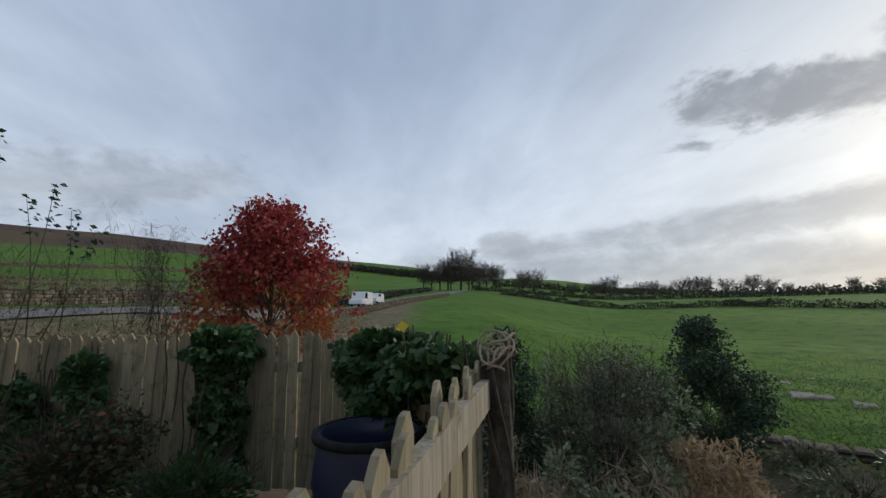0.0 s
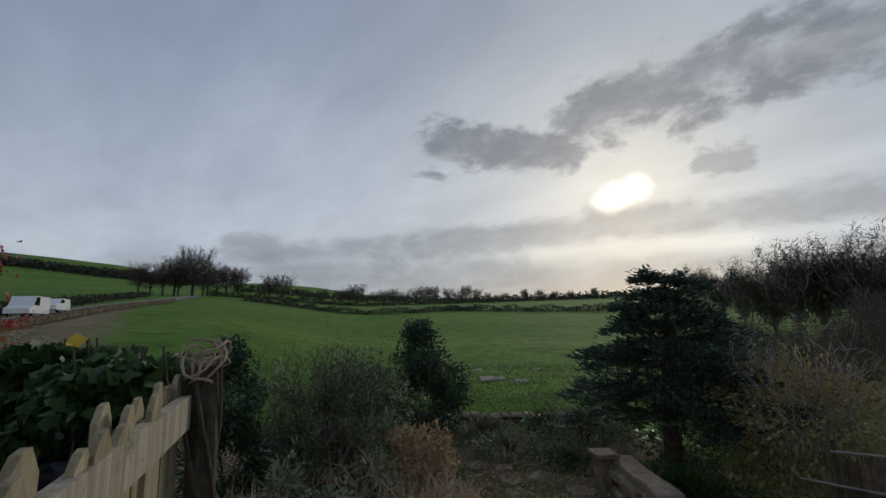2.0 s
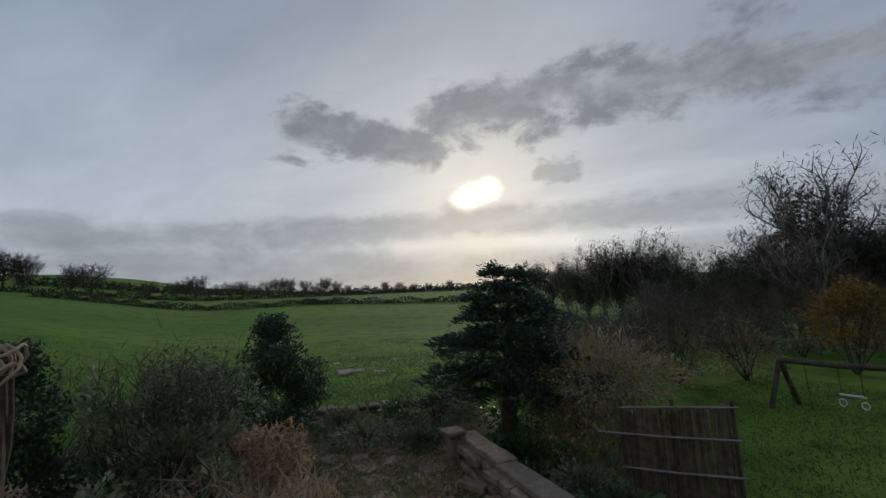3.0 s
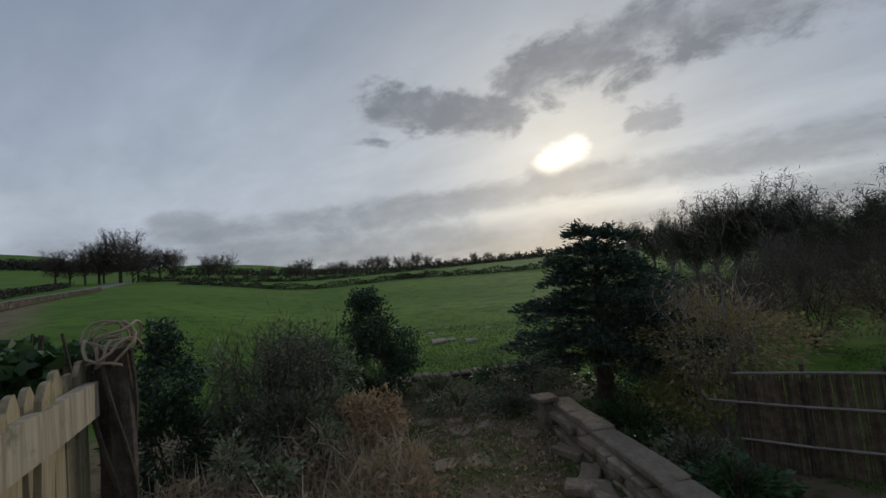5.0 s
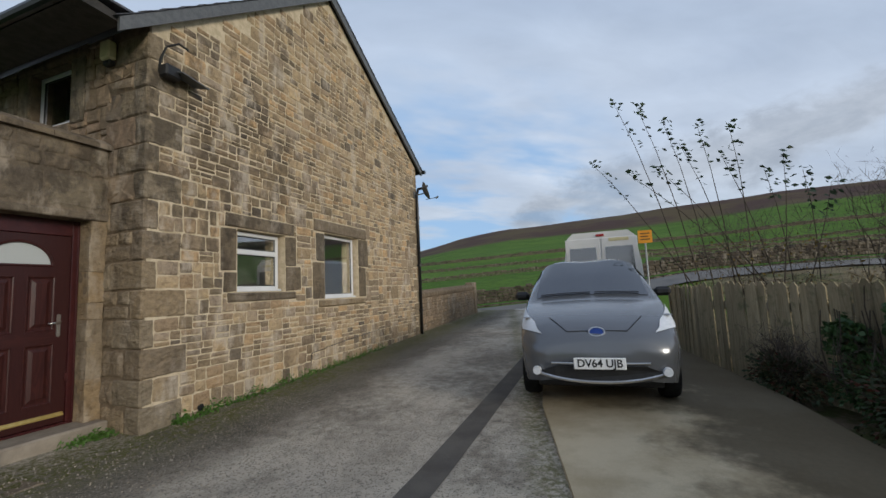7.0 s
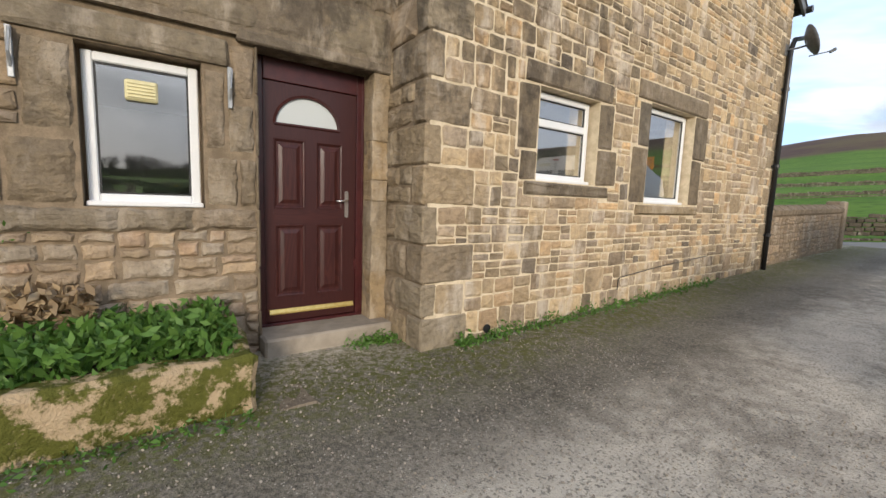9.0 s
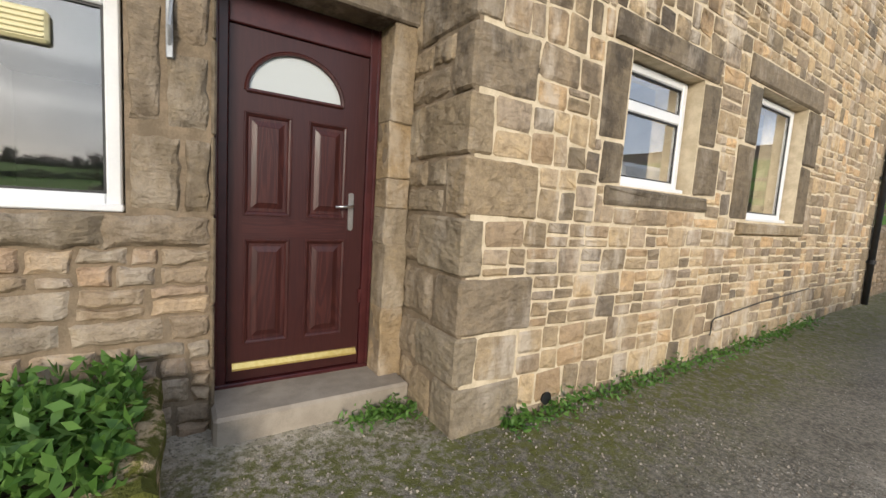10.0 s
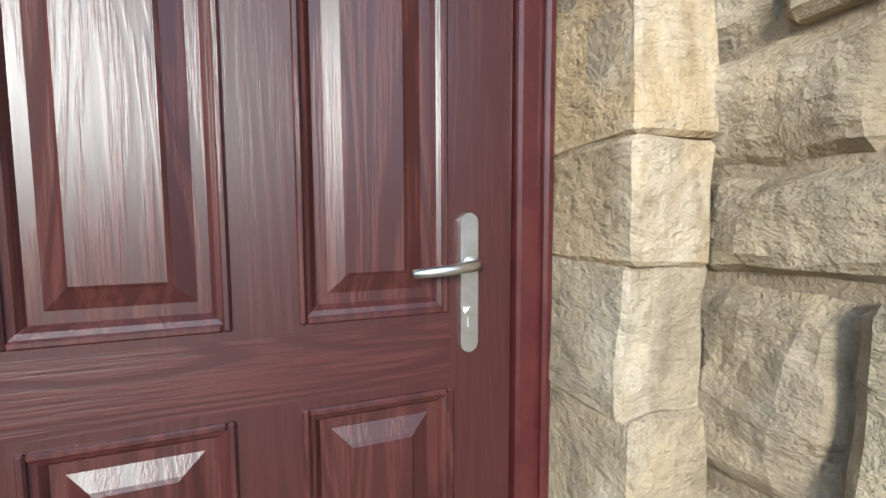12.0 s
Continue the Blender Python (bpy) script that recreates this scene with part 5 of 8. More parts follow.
PANELS = [(-0.985, 1.215, -0.735, 1.80), (-0.615, 1.215, -0.385, 1.80), (-0.975, 0.42, -0.735, 1.05), (-0.615, 0.42, -0.375, 1.05)]
ARCH = (-0.70, 1.93, 0.285, 0.255)
leaf = Mesh()
us = sorted({L0, L1, *[v for p in PANELS for v in (p[0], p[2])], ARCH[0] - ARCH[2], ARCH[0] + ARCH[2]})
vs = sorted({B0, B1, *[v for p in PANELS for v in (p[1], p[3])], ARCH[1], ARCH[1] + ARCH[3] + 0.02})
for a, b in zip(us, us[1:]):
    for c, d in zip(vs, vs[1:]):
        u, v = (a + b) / 2, (c + d) / 2
        hit = any(p[0] < u < p[2] and p[1] < v < p[3] for p in PANELS)
        arch = abs(u - ARCH[0]) < ARCH[2] and ARCH[1] < v < ARCH[1] + ARCH[3] + 0.02
        if not hit and not arch:
            leaf.box(door_x(a, c, -0.044), door_x(b, d, 0.0))
# the field round the half-round light
top = ARCH[1] + ARCH[3] + 0.02
steps = 18
for k in range(steps):
    t0, t1 = math.pi * k / steps, math.pi * (k + 1) / steps
    p0 = (ARCH[0] - ARCH[2] * math.cos(t0), ARCH[1] + ARCH[3] * math.sin(t0))
    p1 = (ARCH[0] - ARCH[2] * math.cos(t1), ARCH[1] + ARCH[3] * math.sin(t1))
    leaf.prism([p0, p1, (p1[0], top), (p0[0], top)], door_x, -0.044, 0.0)
LEAF = part("leaf", leaf, M_DOORLEAF, door)
g = Mesh()
bar(g, -1.0, 1.078, -0.37, 1.188, -0.02, 0.0012, 0.0)
part("middle_rail", g, M_DOORRAIL, door)
for p in PANELS:
    g = Mesh()
    rings = [(0.0, 0.0), (0.008, -0.004), (0.016, -0.014), (0.034, -0.014), (0.062, -0.003), (0.068, 0.001)]
    pts, faces = [], []
    for o, d in rings:
        pts += [door_x(p[0] + o, p[1] + o, d), door_x(p[2] - o, p[1] + o, d), door_x(p[2] - o, p[3] - o, d), door_x(p[0] + o, p[3] - o, d)]
    for i in range(len(rings) - 1):
        faces += [(4 * i + k, 4 * i + (k + 1) % 4, 4 * i + 4 + (k + 1) % 4, 4 * i + 4 + k) for k in range(4)]
    n = 4 * (len(rings) - 1)
    faces.append((n, n + 1, n + 2, n + 3))
    part("panel", g.add(pts, faces), M_DOOR, door)
    g = Mesh()
    for a, b, c, d in ((p[0] - 0.012, p[1] - 0.012, p[0], p[3] + 0.012), (p[2], p[1] - 0.012, p[2] + 0.012, p[3] + 0.012), (p[0], p[1] - 0.012, p[2], p[1]), (p[0], p[3], p[2], p[3] + 0.012)):
        bar(g, a, b, c, d, -0.01, 0.006, 0.003)
    part("moulding", g, M_DOOR, door)
g = Mesh()
g.prism([(ARCH[0] - ARCH[2] * math.cos(math.pi * k / 24), ARCH[1] + ARCH[3] * math.sin(math.pi * k / 24)) for k in range(25)], door_x, -0.03, -0.012)
part("fanlight", g, M_FROST, door, "frosted half-round glass")
g = Mesh()
g.tube([door_x(ARCH[0] - ARCH[2] * math.cos(math.pi * k / 24), ARCH[1] + ARCH[3] * math.sin(math.pi * k / 24), 0.002) for k in range(25)], 0.014, 6)
g.tube([door_x(ARCH[0] - ARCH[2], ARCH[1], 0.002), door_x(ARCH[0] + ARCH[2], ARCH[1], 0.002)], 0.014, 6)
part("fanlight_bead", g, M_DOOR, door)
g = Mesh()
g.prism([(0.0, 0.255), (0.028, 0.255), (0.030, 0.268), (0.010, 0.296), (0.0, 0.298)], lambda u, v, d: Vector((DX + u, d, v)), -1.045, -0.262)
part("weather_bar", g, M_BRASS, door, "gold-coloured weather bar along the foot of the door")
HY = -0.335
g = Mesh()
g.prism([(HY + 0.017 * math.cos(math.pi * k / 8) * (1 if k <= 8 else 1), 1.365 + 0.017 * math.sin(math.pi * k / 8)) for k in range(9)] + [(HY + 0.017 * math.cos(math.pi + math.pi * k / 8), 1.145 + 0.017 * math.sin(math.pi + math.pi * k / 8)) for k in range(9)], door_x, 0.0, 0.011)
handle = part("handle_plate", g, M_CHROME, door, "brushed steel handle plate")
g = Mesh()
g.tube([door_x(HY, 1.292, 0.008), door_x(HY, 1.292, 0.045), door_x(HY - 0.012, 1.292, 0.056), door_x(HY - 0.06, 1.287, 0.060), door_x(HY - 0.118, 1.283, 0.056)], [0.013, 0.010, 0.010, 0.009, 0.0075], 10)
part("lever", g, M_CHROME, handle, smooth=True)
g = Mesh()
g.tube([door_x(HY, 1.203, 0.009), door_x(HY, 1.203, 0.017)], 0.009, 12).box(door_x(HY - 0.003, 1.175, 0.009), door_x(HY + 0.003, 1.203, 0.014))
part("lock_barrel", g, M_CHROME, handle)
g = Mesh()
g.box(door_x(-0.262, 0.62, 0.0), door_x(-0.240, 0.72, 0.02), 0.004)
part("hinge", g, M_DOORFRAME, door)
# unseen board added to close the doorway; its dark colour stands for an unlit hall
g = Mesh()
g.box((DX - 0.11, -1.148, -0.3), (DX - 0.075, -0.165, 2.5))
solo("door_backing", g, M_DARKWOOD, "dark backing board added behind the front door", "wall", "structure")
g = Mesh()
g.box((FX - 0.30, -1.165, -0.2), (-0.475, -0.02, 0.155), 0.018)
bm = bmesh.new()
bm.from_mesh(g.data("door_step", M_STEP))
bmesh.ops.subdivide_edges(bm, edges=bm.edges[:], cuts=5, use_grid_fill=True)
for v in bm.verts:
    v.co += Vector((1, 0.3, 0.6)) * noise.noise((v.co * 5).to_tuple()) * 0.007
me = bpy.data.meshes.new("door_step")
bm.to_mesh(me)
bm.free()
me.materials.append(M_STEP)
solo("door_step", me, M_STEP, "worn concrete doorstep", "step", "structure")

# short iron hooks beside the window
for y in (-2.52, -1.35):
    hook = Mesh()
    hook.tube([(FX + 0.02, y, 2.02), (FX + 0.06, y, 2.10), (FX + 0.05, y + 0.01, 2.24)], 0.009, 6).box((FX, y - 0.015, 1.96), (FX + 0.025, y + 0.015, 2.26), 0.004)
    solo("wall_hook", hook, M_GALV, "flaking pale iron bracket beside the window", "bracket", group="brackets beside the window")

# ---- stone trough with weeds ----
trough = thing("stone_planter", (-0.2, -2.1, 0), "mossy sandstone planter against the wall, full of weeds", "planter")


def mossy_stone():
    m, n, b = material("mossy_sandstone", 0.92)
    p = spot(n)
    col = n.mix(n.noise(p, 6, 6, 0.65), (0.33, 0.235, 0.135), (0.56, 0.43, 0.28))
    col = n.mix(n.step(n.noise(p, 5.5, 6, 0.7), 0.43, 0.52), col, n.mix(n.noise(p, 25, 3), (0.055, 0.060, 0.012), (0.15, 0.15, 0.035)))
    n.link(col, b.inputs["Base Color"])
    bump(n, b, n.math("ADD", n.noise(p, 22, 6, 0.7), n.noise(p, 70, 3)), 0.9, 0.02)
    return m


M_MOSSY = mossy_stone()
rough_block("front_slab", (0.16, -2.86, -0.1), (0.34, -1.37, 0.36), M_MOSSY, trough, 0.035, 8, 3)
rough_block("end_slab", (-0.66, -1.54, -0.1), (0.17, -1.38, 0.37), M_MOSSY, trough, 0.03, 7, 5)
rough_block("end_slab", (-0.66, -3.05, -0.1), (0.24, -2.85, 0.34), M_MOSSY, trough, 0.03, 7, 8)
g = Mesh()
g.box((-0.66, -2.9, 0.0), (0.2, -1.45, 0.33), 0.02)
part("soil", g, M_SOIL, trough)
for k in range(5):
    y = -4.1 + 0.28 * k
    solo("edging_stone", rough_block("edging_stone", (0.02, y - 0.13, -0.1), (0.34, y + 0.12, 0.17 + 0.05 * (k % 3)), M_MOSSY, None, 0.03, 4, k), M_MOSSY, "mossy rough edging stone beside the planter", "stone", group="stones below the wall")
loose = rough_block("loose_stone", (0.10, -1.28, -0.08), (0.44, -1.04, 0.010), M_FLAG, None, 0.02, 4, 12)
solo("loose_stone", loose, M_FLAG, "flat worn stone lying beside the doorstep", "stone")


# ---- fences ----
def picket_data(name, w, h, t, point, mat, seed):
    rng = random.Random(seed)
    g = Mesh()
    j = lambda: rng.uniform(-0.004, 0.004)
    top = [(-w / 2, h - point + j()), (-w * 0.16 + j(), h - 0.006), (w * 0.16 + j(), h), (w / 2, h - point + j())] if point > 0 else [(-w / 2, h), (w / 2, h)]
    out = [(-w / 2, 0), (w / 2, 0)] + top[::-1]
    g.prism(out, lambda u, v, d: Vector((u, d, v)), -t / 2, t / 2)
    return g.data(name, mat)


NARROW = [picket_data("picket", 0.082 + 0.006 * (k % 3), 1.42 + 0.012 * (k % 4), 0.018, 0.05, M_WOOD, 20 + k) for k in range(6)]
PICKETS = [picket_data("picket", 0.098 + 0.006 * (k % 3), 1.42 + 0.012 * (k % 4), 0.020, 0.055, M_WOOD, k) for k in range(6)]


def fence(a, b, top, pitch, label, seed, rails, rail_side, posts=True, rail_size=(0.035, 0.10), lean=0.02, stock=None, sag=0.0):
    """Pointed pickets on rails with posts, from a to b on the plan."""
    rng = random.Random(seed)
    a, b = Vector((*a, 0)), Vector((*b, 0))
    d = (b - a).normalized()
    ang = math.atan2(d.y, d.x)
    nrm = Vector((-d.y, d.x, 0)) * rail_side
    length = (b - a).length
    base = thing("picket_fence", (a.x, a.y, ground_z(a.x, a.y)), label, "fence", "garden fences")
    n = int(length / pitch)
    for k in range(n + 1):
        p = a + d * (k * pitch)
        h = top + rng.uniform(-0.025, 0.02) - sag * max(0.0, 1 - k * pitch / 0.95)
        m = Matrix.Translation((p.x, p.y, h - 1.42)) @ Matrix.Rotation(ang + rng.uniform(-0.03, 0.03), 4, "Z") @ Matrix.Rotation(rng.uniform(-lean, lean), 4, "Y") @ Matrix.Rotation(rng.uniform(-lean, lean), 4, "X")
        piece("picket", rng.choice(stock or PICKETS), base, m)
    for zr in rails:
        g = Mesh()
        m = Matrix.Translation(a + nrm * (0.012 + rail_size[0] / 2)) @ Matrix.Rotation(ang, 4, "Z")
        seg = 14
        pts, faces = [], []
        for i in range(seg + 1):
            s = length * i / seg
            w = 0.010 * noise.noise((s * 2.3, zr * 5, seed)) - sag * max(0.0, 1 - s / 0.95)
            for yy, zz in ((-1, -1), (1, -1), (1, -0.75), (1, 1), (-1, 1)):
                pts.append(m @ Vector((s, yy * rail_size[0] / 2 + 0.004 * noise.noise((s * 3.1, zr, seed)), zr + zz * rail_size[1] / 2 + w)))
        for i in range(seg):
            faces += [(5 * i + k, 5 * i + (k + 1) % 5, 5 * i + 5 + (k + 1) % 5, 5 * i + 5 + k) for k in range(5)]
        faces += [(4, 3, 2, 1, 0), tuple(5 * seg + k for k in range(5))]
        part("rail", g.add(pts, faces), M_RAIL, base)
    if posts:
        k = 0.0
        while k < length:
            p = a + d * k + nrm * 0.08
            g = Mesh()
            g.box((p.x - 0.045, p.y - 0.045, ground_z(p.x, p.y) - 0.1), (p.x + 0.045, p.y + 0.045, top - 0.10), 0.01)
            part("post", g, M_WOOD, base)
            k += 1.8
    return base


fence((6.30, 6.6), (6.42, 4.55), 1.33, 0.112, "weathered picket fence beside the white van", 4, (0.35, 1.05), 1)
fence((6.42, 4.5), (9.05, -0.30), 1.35, 0.112, "weathered picket fence beside the parked car", 1, (0.35, 1.05), 1)
fence((9.05, -0.36), (7.95, -2.12), 1.28, 0.125, "weathered picket fence half hidden by ivy", 2, (0.35, 1.0), -1)
fence((5.66, -2.85), (7.74, -2.22), 1.31, 0.103, "near weathered picket fence with a broad top rail", 3, (0.45, 1.185), -1, posts=False, rail_size=(0.042, 0.13), lean=0.03, stock=NARROW, sag=0.145)

post = thing("fence_post", (7.83, -2.28, ground_z(7.83, -2.28)), "rough round fence post bound with dry vine", "fence post")
g = Mesh()
g.tube([(7.85, -2.28, -0.3), (7.83, -2.275, 0.4), (7.845, -2.285, 0.9), (7.83, -2.28, 1.36)], [0.068, 0.064, 0.060, 0.058], 10)
part("post", g, M_BARK, post)
vr = random.Random(5)
for k in range(9):
    g = Mesh()
    r0, tilt, off = vr.uniform(0.055, 0.10), vr.uniform(0.2, 1.5), Vector((vr.uniform(-0.02, 0.02), vr.uniform(-0.02, 0.02), vr.uniform(-0.05, 0.06)))
    rot = Euler((vr.uniform(0, 3), tilt, vr.uniform(0, 6))).to_matrix()
    g.tube([Vector((7.83, -2.28, 1.37)) + off + rot @ Vector((r0 * math.cos(t), r0 * math.sin(t), 0.015 * math.sin(3 * t))) for t in [2 * math.pi * i / 14 for i in range(15)]], vr.uniform(0.004, 0.007), 5)
    part("vine", g, M_PALETWIG, post, "dry coiled vine stem")
for k in range(6):
    g = Mesh()
    a0 = vr.uniform(0, 6)
    g.tube([(7.83 + (0.066 + 0.02 * math.sin(i)) * math.cos(a0 + 0.33 * i), -2.28 + 0.07 * math.sin(a0 + 0.33 * i), 1.35 - 0.12 * i) for i in range(12)], [0.009 - 0.0004 * i for i in range(12)], 5)
    part("vine", g, M_BARK, post)

# ---- blue barrel ----
barrel = thing("barrel", (7.94, -1.39, ground_z(7.94, -1.39)), "open dark blue plastic water barrel behind the fence", "barrel")
g = Mesh()
bz = ground_z(7.94, -1.39) + 0.06
wide_b, tall_b = 1.15, 1.2
g.lathe([(r * wide_b, h * tall_b) for r, h in ((0.0, 0.0), (0.25, 0.0), (0.265, 0.03), (0.285, 0.25), (0.272, 0.28), (0.272, 0.31), (0.29, 0.34), (0.295, 0.58), (0.28, 0.61), (0.28, 0.64), (0.29, 0.68), (0.27, 0.84), (0.262, 0.90), (0.25, 0.90), (0.255, 0.80), (0.275, 0.5), (0.25, 0.12), (0.0, 0.10))], (7.94, -1.39, bz), 36)
part("body", g, M_PLASTIC_BLUE, barrel, smooth=True)
g = Mesh()
g.lathe([(r * wide_b, h * tall_b) for r, h in ((0.262, 0.868), (0.29, 0.868), (0.296, 0.885), (0.29, 0.905), (0.262, 0.905))], (7.94, -1.39, bz), 36)
part("rim", g, M_RUBBER, barrel, "black rolled rim", smooth=True)

# ---- ivy ----
def ivy(label, blobs, n, size, seed, drape=()):
    pts = [blob_points(int(n * w), c, r, seed + i, 0.6) for i, (c, r, w) in enumerate(blobs)]
    c0 = blobs[0][0]
    base = thing("ivy", (c0[0], c0[1], c0[2] - 0.3), label, "ivy", "ivy on the fence")
    part("leaves", leaf_data("leaves", np.concatenate(pts), size, M_IVY, 0.85, seed, 0.5), M_IVY, base)
    g = Mesh()
    rng = random.Random(seed)
    for k in range(14):
        c, r, w = rng.choice(blobs)
        p = Vector(c) + Vector((rng.uniform(-r[0], r[0]), rng.uniform(-r[1], r[1]), 0))
        g.tube([p + Vector((0.02 * math.sin(i + k), 0.02 * math.cos(2 * i + k), r[2] - 0.22 * i)) for i in range(5)], 0.006, 4)
    part("branching", g, M_BARK, base)
    return base


ivy("glossy dark ivy draped down over the picket fence", [((8.30, 0.80, 1.22), (0.40, 0.46, 0.26), 0.5), ((8.32, 0.80, 0.72), (0.26, 0.32, 0.45), 0.35), ((8.30, 0.75, 0.3), (0.22, 0.28, 0.35), 0.2)], 5600, 0.068, 21)
ivy("thick glossy ivy heaped over the fence corner", [((8.55, -1.05, 1.22), (0.42, 0.5, 0.25), 0.4), ((8.15, -1.72, 1.22), (0.34, 0.42, 0.22), 0.3), ((8.85, -0.55, 1.15), (0.3, 0.35, 0.3), 0.2), ((8.45, -1.2, 0.95), (0.35, 0.5, 0.22), 0.2)], 7200, 0.072, 22)
ivy("thin dark ivy straggling over the fence by the car", [((7.62, 1.95, 0.95), (0.20, 0.34, 0.36), 0.5), ((7.35, 2.5, 0.75), (0.18, 0.3, 0.3), 0.25), ((7.66, 1.75, 0.5), (0.2, 0.4, 0.4), 0.35)], 2600, 0.062, 23)
yl = thing("yellow_leaf", (8.32, -1.35, 1.45), "single yellow autumn leaf caught on the ivy", "leaf")
part("blade", leaf_data("blade", [(8.30, -1.36, 1.47), (8.33, -1.33, 1.48), (8.31, -1.31, 1.46)], 0.085, M_LEAFGOLD, 0.9, 3, 0.0), M_LEAFGOLD, yl)


# ---- shrubs and small trees ----
def limbs(g, rng, base, height, spread, n, r0, levels=2, up=0.8, ends=None):
    """Tapered limbs that fork; ends collects their tips."""
    def grow(p, d, length, r, level):
        pts, q, dd = [p], p.copy(), d.copy()
        for i in range(4):
            dd = (dd + Vector((rng.uniform(-0.25, 0.25), rng.uniform(-0.25, 0.25), rng.uniform(-0.05, 0.18)))).normalized()
            q = q + dd * length / 4
            pts.append(q)
        g.tube(pts, [r * (1 - 0.17 * i) for i in range(5)], 5 if r > 0.02 else 4, cap=False)
        if ends is not None:
            ends.extend(pts[2:] if level == 0 else pts[3:])
        if level > 0:
            for _ in range(3):
                f = rng.choice(pts[2:])
                grow(f, (dd + Vector((rng.uniform(-1, 1), rng.uniform(-1, 1), rng.uniform(-0.2, 0.7))) * 0.8).normalized(), length * 0.6, r * 0.55, level - 1)

    for k in range(n):
        a = 2 * math.pi * (k + rng.random()) / n
        d = Vector((math.cos(a) * spread, math.sin(a) * spread, up)).normalized()
        grow(Vector(base), d, height, r0, levels)


def bush(name, at, blobs, n, size, mat, label, category, seed, aspect=0.5, stems=6, height=0.8, stem_mat=None, droop=0.2, twigs=0, group="", twig_mat=None):
    z = ground_z(at[0], at[1])
    base = thing(name, (at[0], at[1], z), label, category, group)
    pts = np.concatenate([blob_points(int(n * w), (at[0] + c[0], at[1] + c[1], z + c[2]), r, seed + i, 0.35) for i, (c, r, w) in enumerate(blobs)])
    part("leaves", leaf_data("leaves", pts, size, mat, aspect, seed, droop), mat, base)
    g, rng, ends = Mesh(), random.Random(seed), []
    limbs(g, rng, (at[0], at[1], z - 0.05), height, 0.45, stems, 0.016, 2, 1.0, ends)
    part("branching", g, stem_mat or M_BARK, base)
    if twigs:
        t = np.array([tuple(rng.choice(ends) + Vector([rng.gauss(0, 0.10) for _ in range(3)])) for _ in range(twigs)])
        part("brushwood", leaf_data("brushwood", t, 0.22, twig_mat or M_TWIG, 0.025, seed + 3, -0.6), twig_mat or M_TWIG, base)
    return base


bush("holly_bush", (10.45, -1.25), [((0, 0, 0.55), (0.56, 0.56, 0.65), 0.5), ((0.05, 0, 1.2), (0.44, 0.44, 0.5), 0.35), ((0, 0.02, 1.62), (0.22, 0.22, 0.26), 0.12)], 8600, 0.05, M_HOLLY, "dark upright holly bush by the fence post", "bush", 31)
bush("holly_bush", (12.86, -3.2), [((0, 0, 0.6), (0.68, 0.68, 0.75), 0.45), ((0, 0.02, 1.3), (0.54, 0.54, 0.55), 0.35), ((-0.05, 0.06, 1.74), (0.34, 0.34, 0.24), 0.14), ((0.25, -0.5, 0.75), (0.36, 0.4, 0.6), 0.2)], 12500, 0.052, M_HOLLY, "dense dark column of holly at the field's edge", "bush", 32)
bush("garden_shrub", (11.3, -1.95), [((0, 0, 0.6), (0.75, 0.8, 0.65), 0.6), ((0.1, -0.3, 1.1), (0.6, 0.6, 0.6), 0.4)], 5200, 0.055, M_SHRUB, "leggy grey-green shrub with thin tall shoots", "shrub", 33, stems=13, height=0.95, twigs=800)
bush("garden_shrub", (10.7, -2.35), [((0, 0, 0.5), (0.5, 0.6, 0.5), 1.0)], 3600, 0.055, M_SHRUB, "dark low shrub with pale seed heads", "shrub", 34, stems=10, height=0.7, twigs=350)
bush("garden_shrub", (12.2, -2.2), [((0, 0, 0.75), (0.8, 0.8, 0.75), 1.0)], 4200, 0.06, M_SHRUB, "dark bushy shrub behind the holly", "shrub", 35, stems=12, height=0.95, twigs=500)
bush("variegated_shoot", (11.0, -1.55), [((0, 0, 0.9), (0.12, 0.14, 0.8), 1.0)], 520, 0.07, M_PALELEAF, "tall pale-leaved climbing shoot", "plant", 36, stems=2, height=0.9)
bush("variegated_shoot", (11.2, -2.7), [((0, 0, 0.5), (0.2, 0.35, 0.5), 1.0)], 700, 0.065, M_PALELEAF, "pale-leaved shoots among the dark shrubs", "plant", 37, stems=3, height=0.5)
for i, (sx, sy, hh) in enumerate(((10.1, -1.9, 0.45), (10.5, -2.7, 0.4), (11.6, -2.9, 0.75), (9.9, -2.35, 0.35), (10.9, -2.0, 0.6))):
    bush("variegated_shoot", (sx, sy), [((0, 0, hh), (0.16, 0.26, hh * 0.8), 1.0)], 330, 0.06, M_PALELEAF, "pale-leaved shoots among the dark shrubs", "plant", 260 + i, stems=3, height=hh)
bush("twiggy_shrub", (9.75, -6.75), [((0, 0, 1.0), (0.95, 0.95, 0.62), 0.75), ((0.1, 0.2, 0.45), (0.6, 0.6, 0.4), 0.25)], 5200, 0.05, M_TANLEAF, "twiggy shrub with yellowing leaves and pale stems", "shrub", 38, stems=12, height=0.95, stem_mat=M_PALEBARK, twigs=900, twig_mat=M_PALETWIG)
bush("twiggy_shrub", (11.4, -8.3), [((0, 0, 0.7), (0.9, 0.9, 0.6), 1.0)], 1500, 0.05, M_BROWNLEAF, "brown twiggy shrub along the lawn", "shrub", 39, stems=12, height=1.0, twigs=3000)
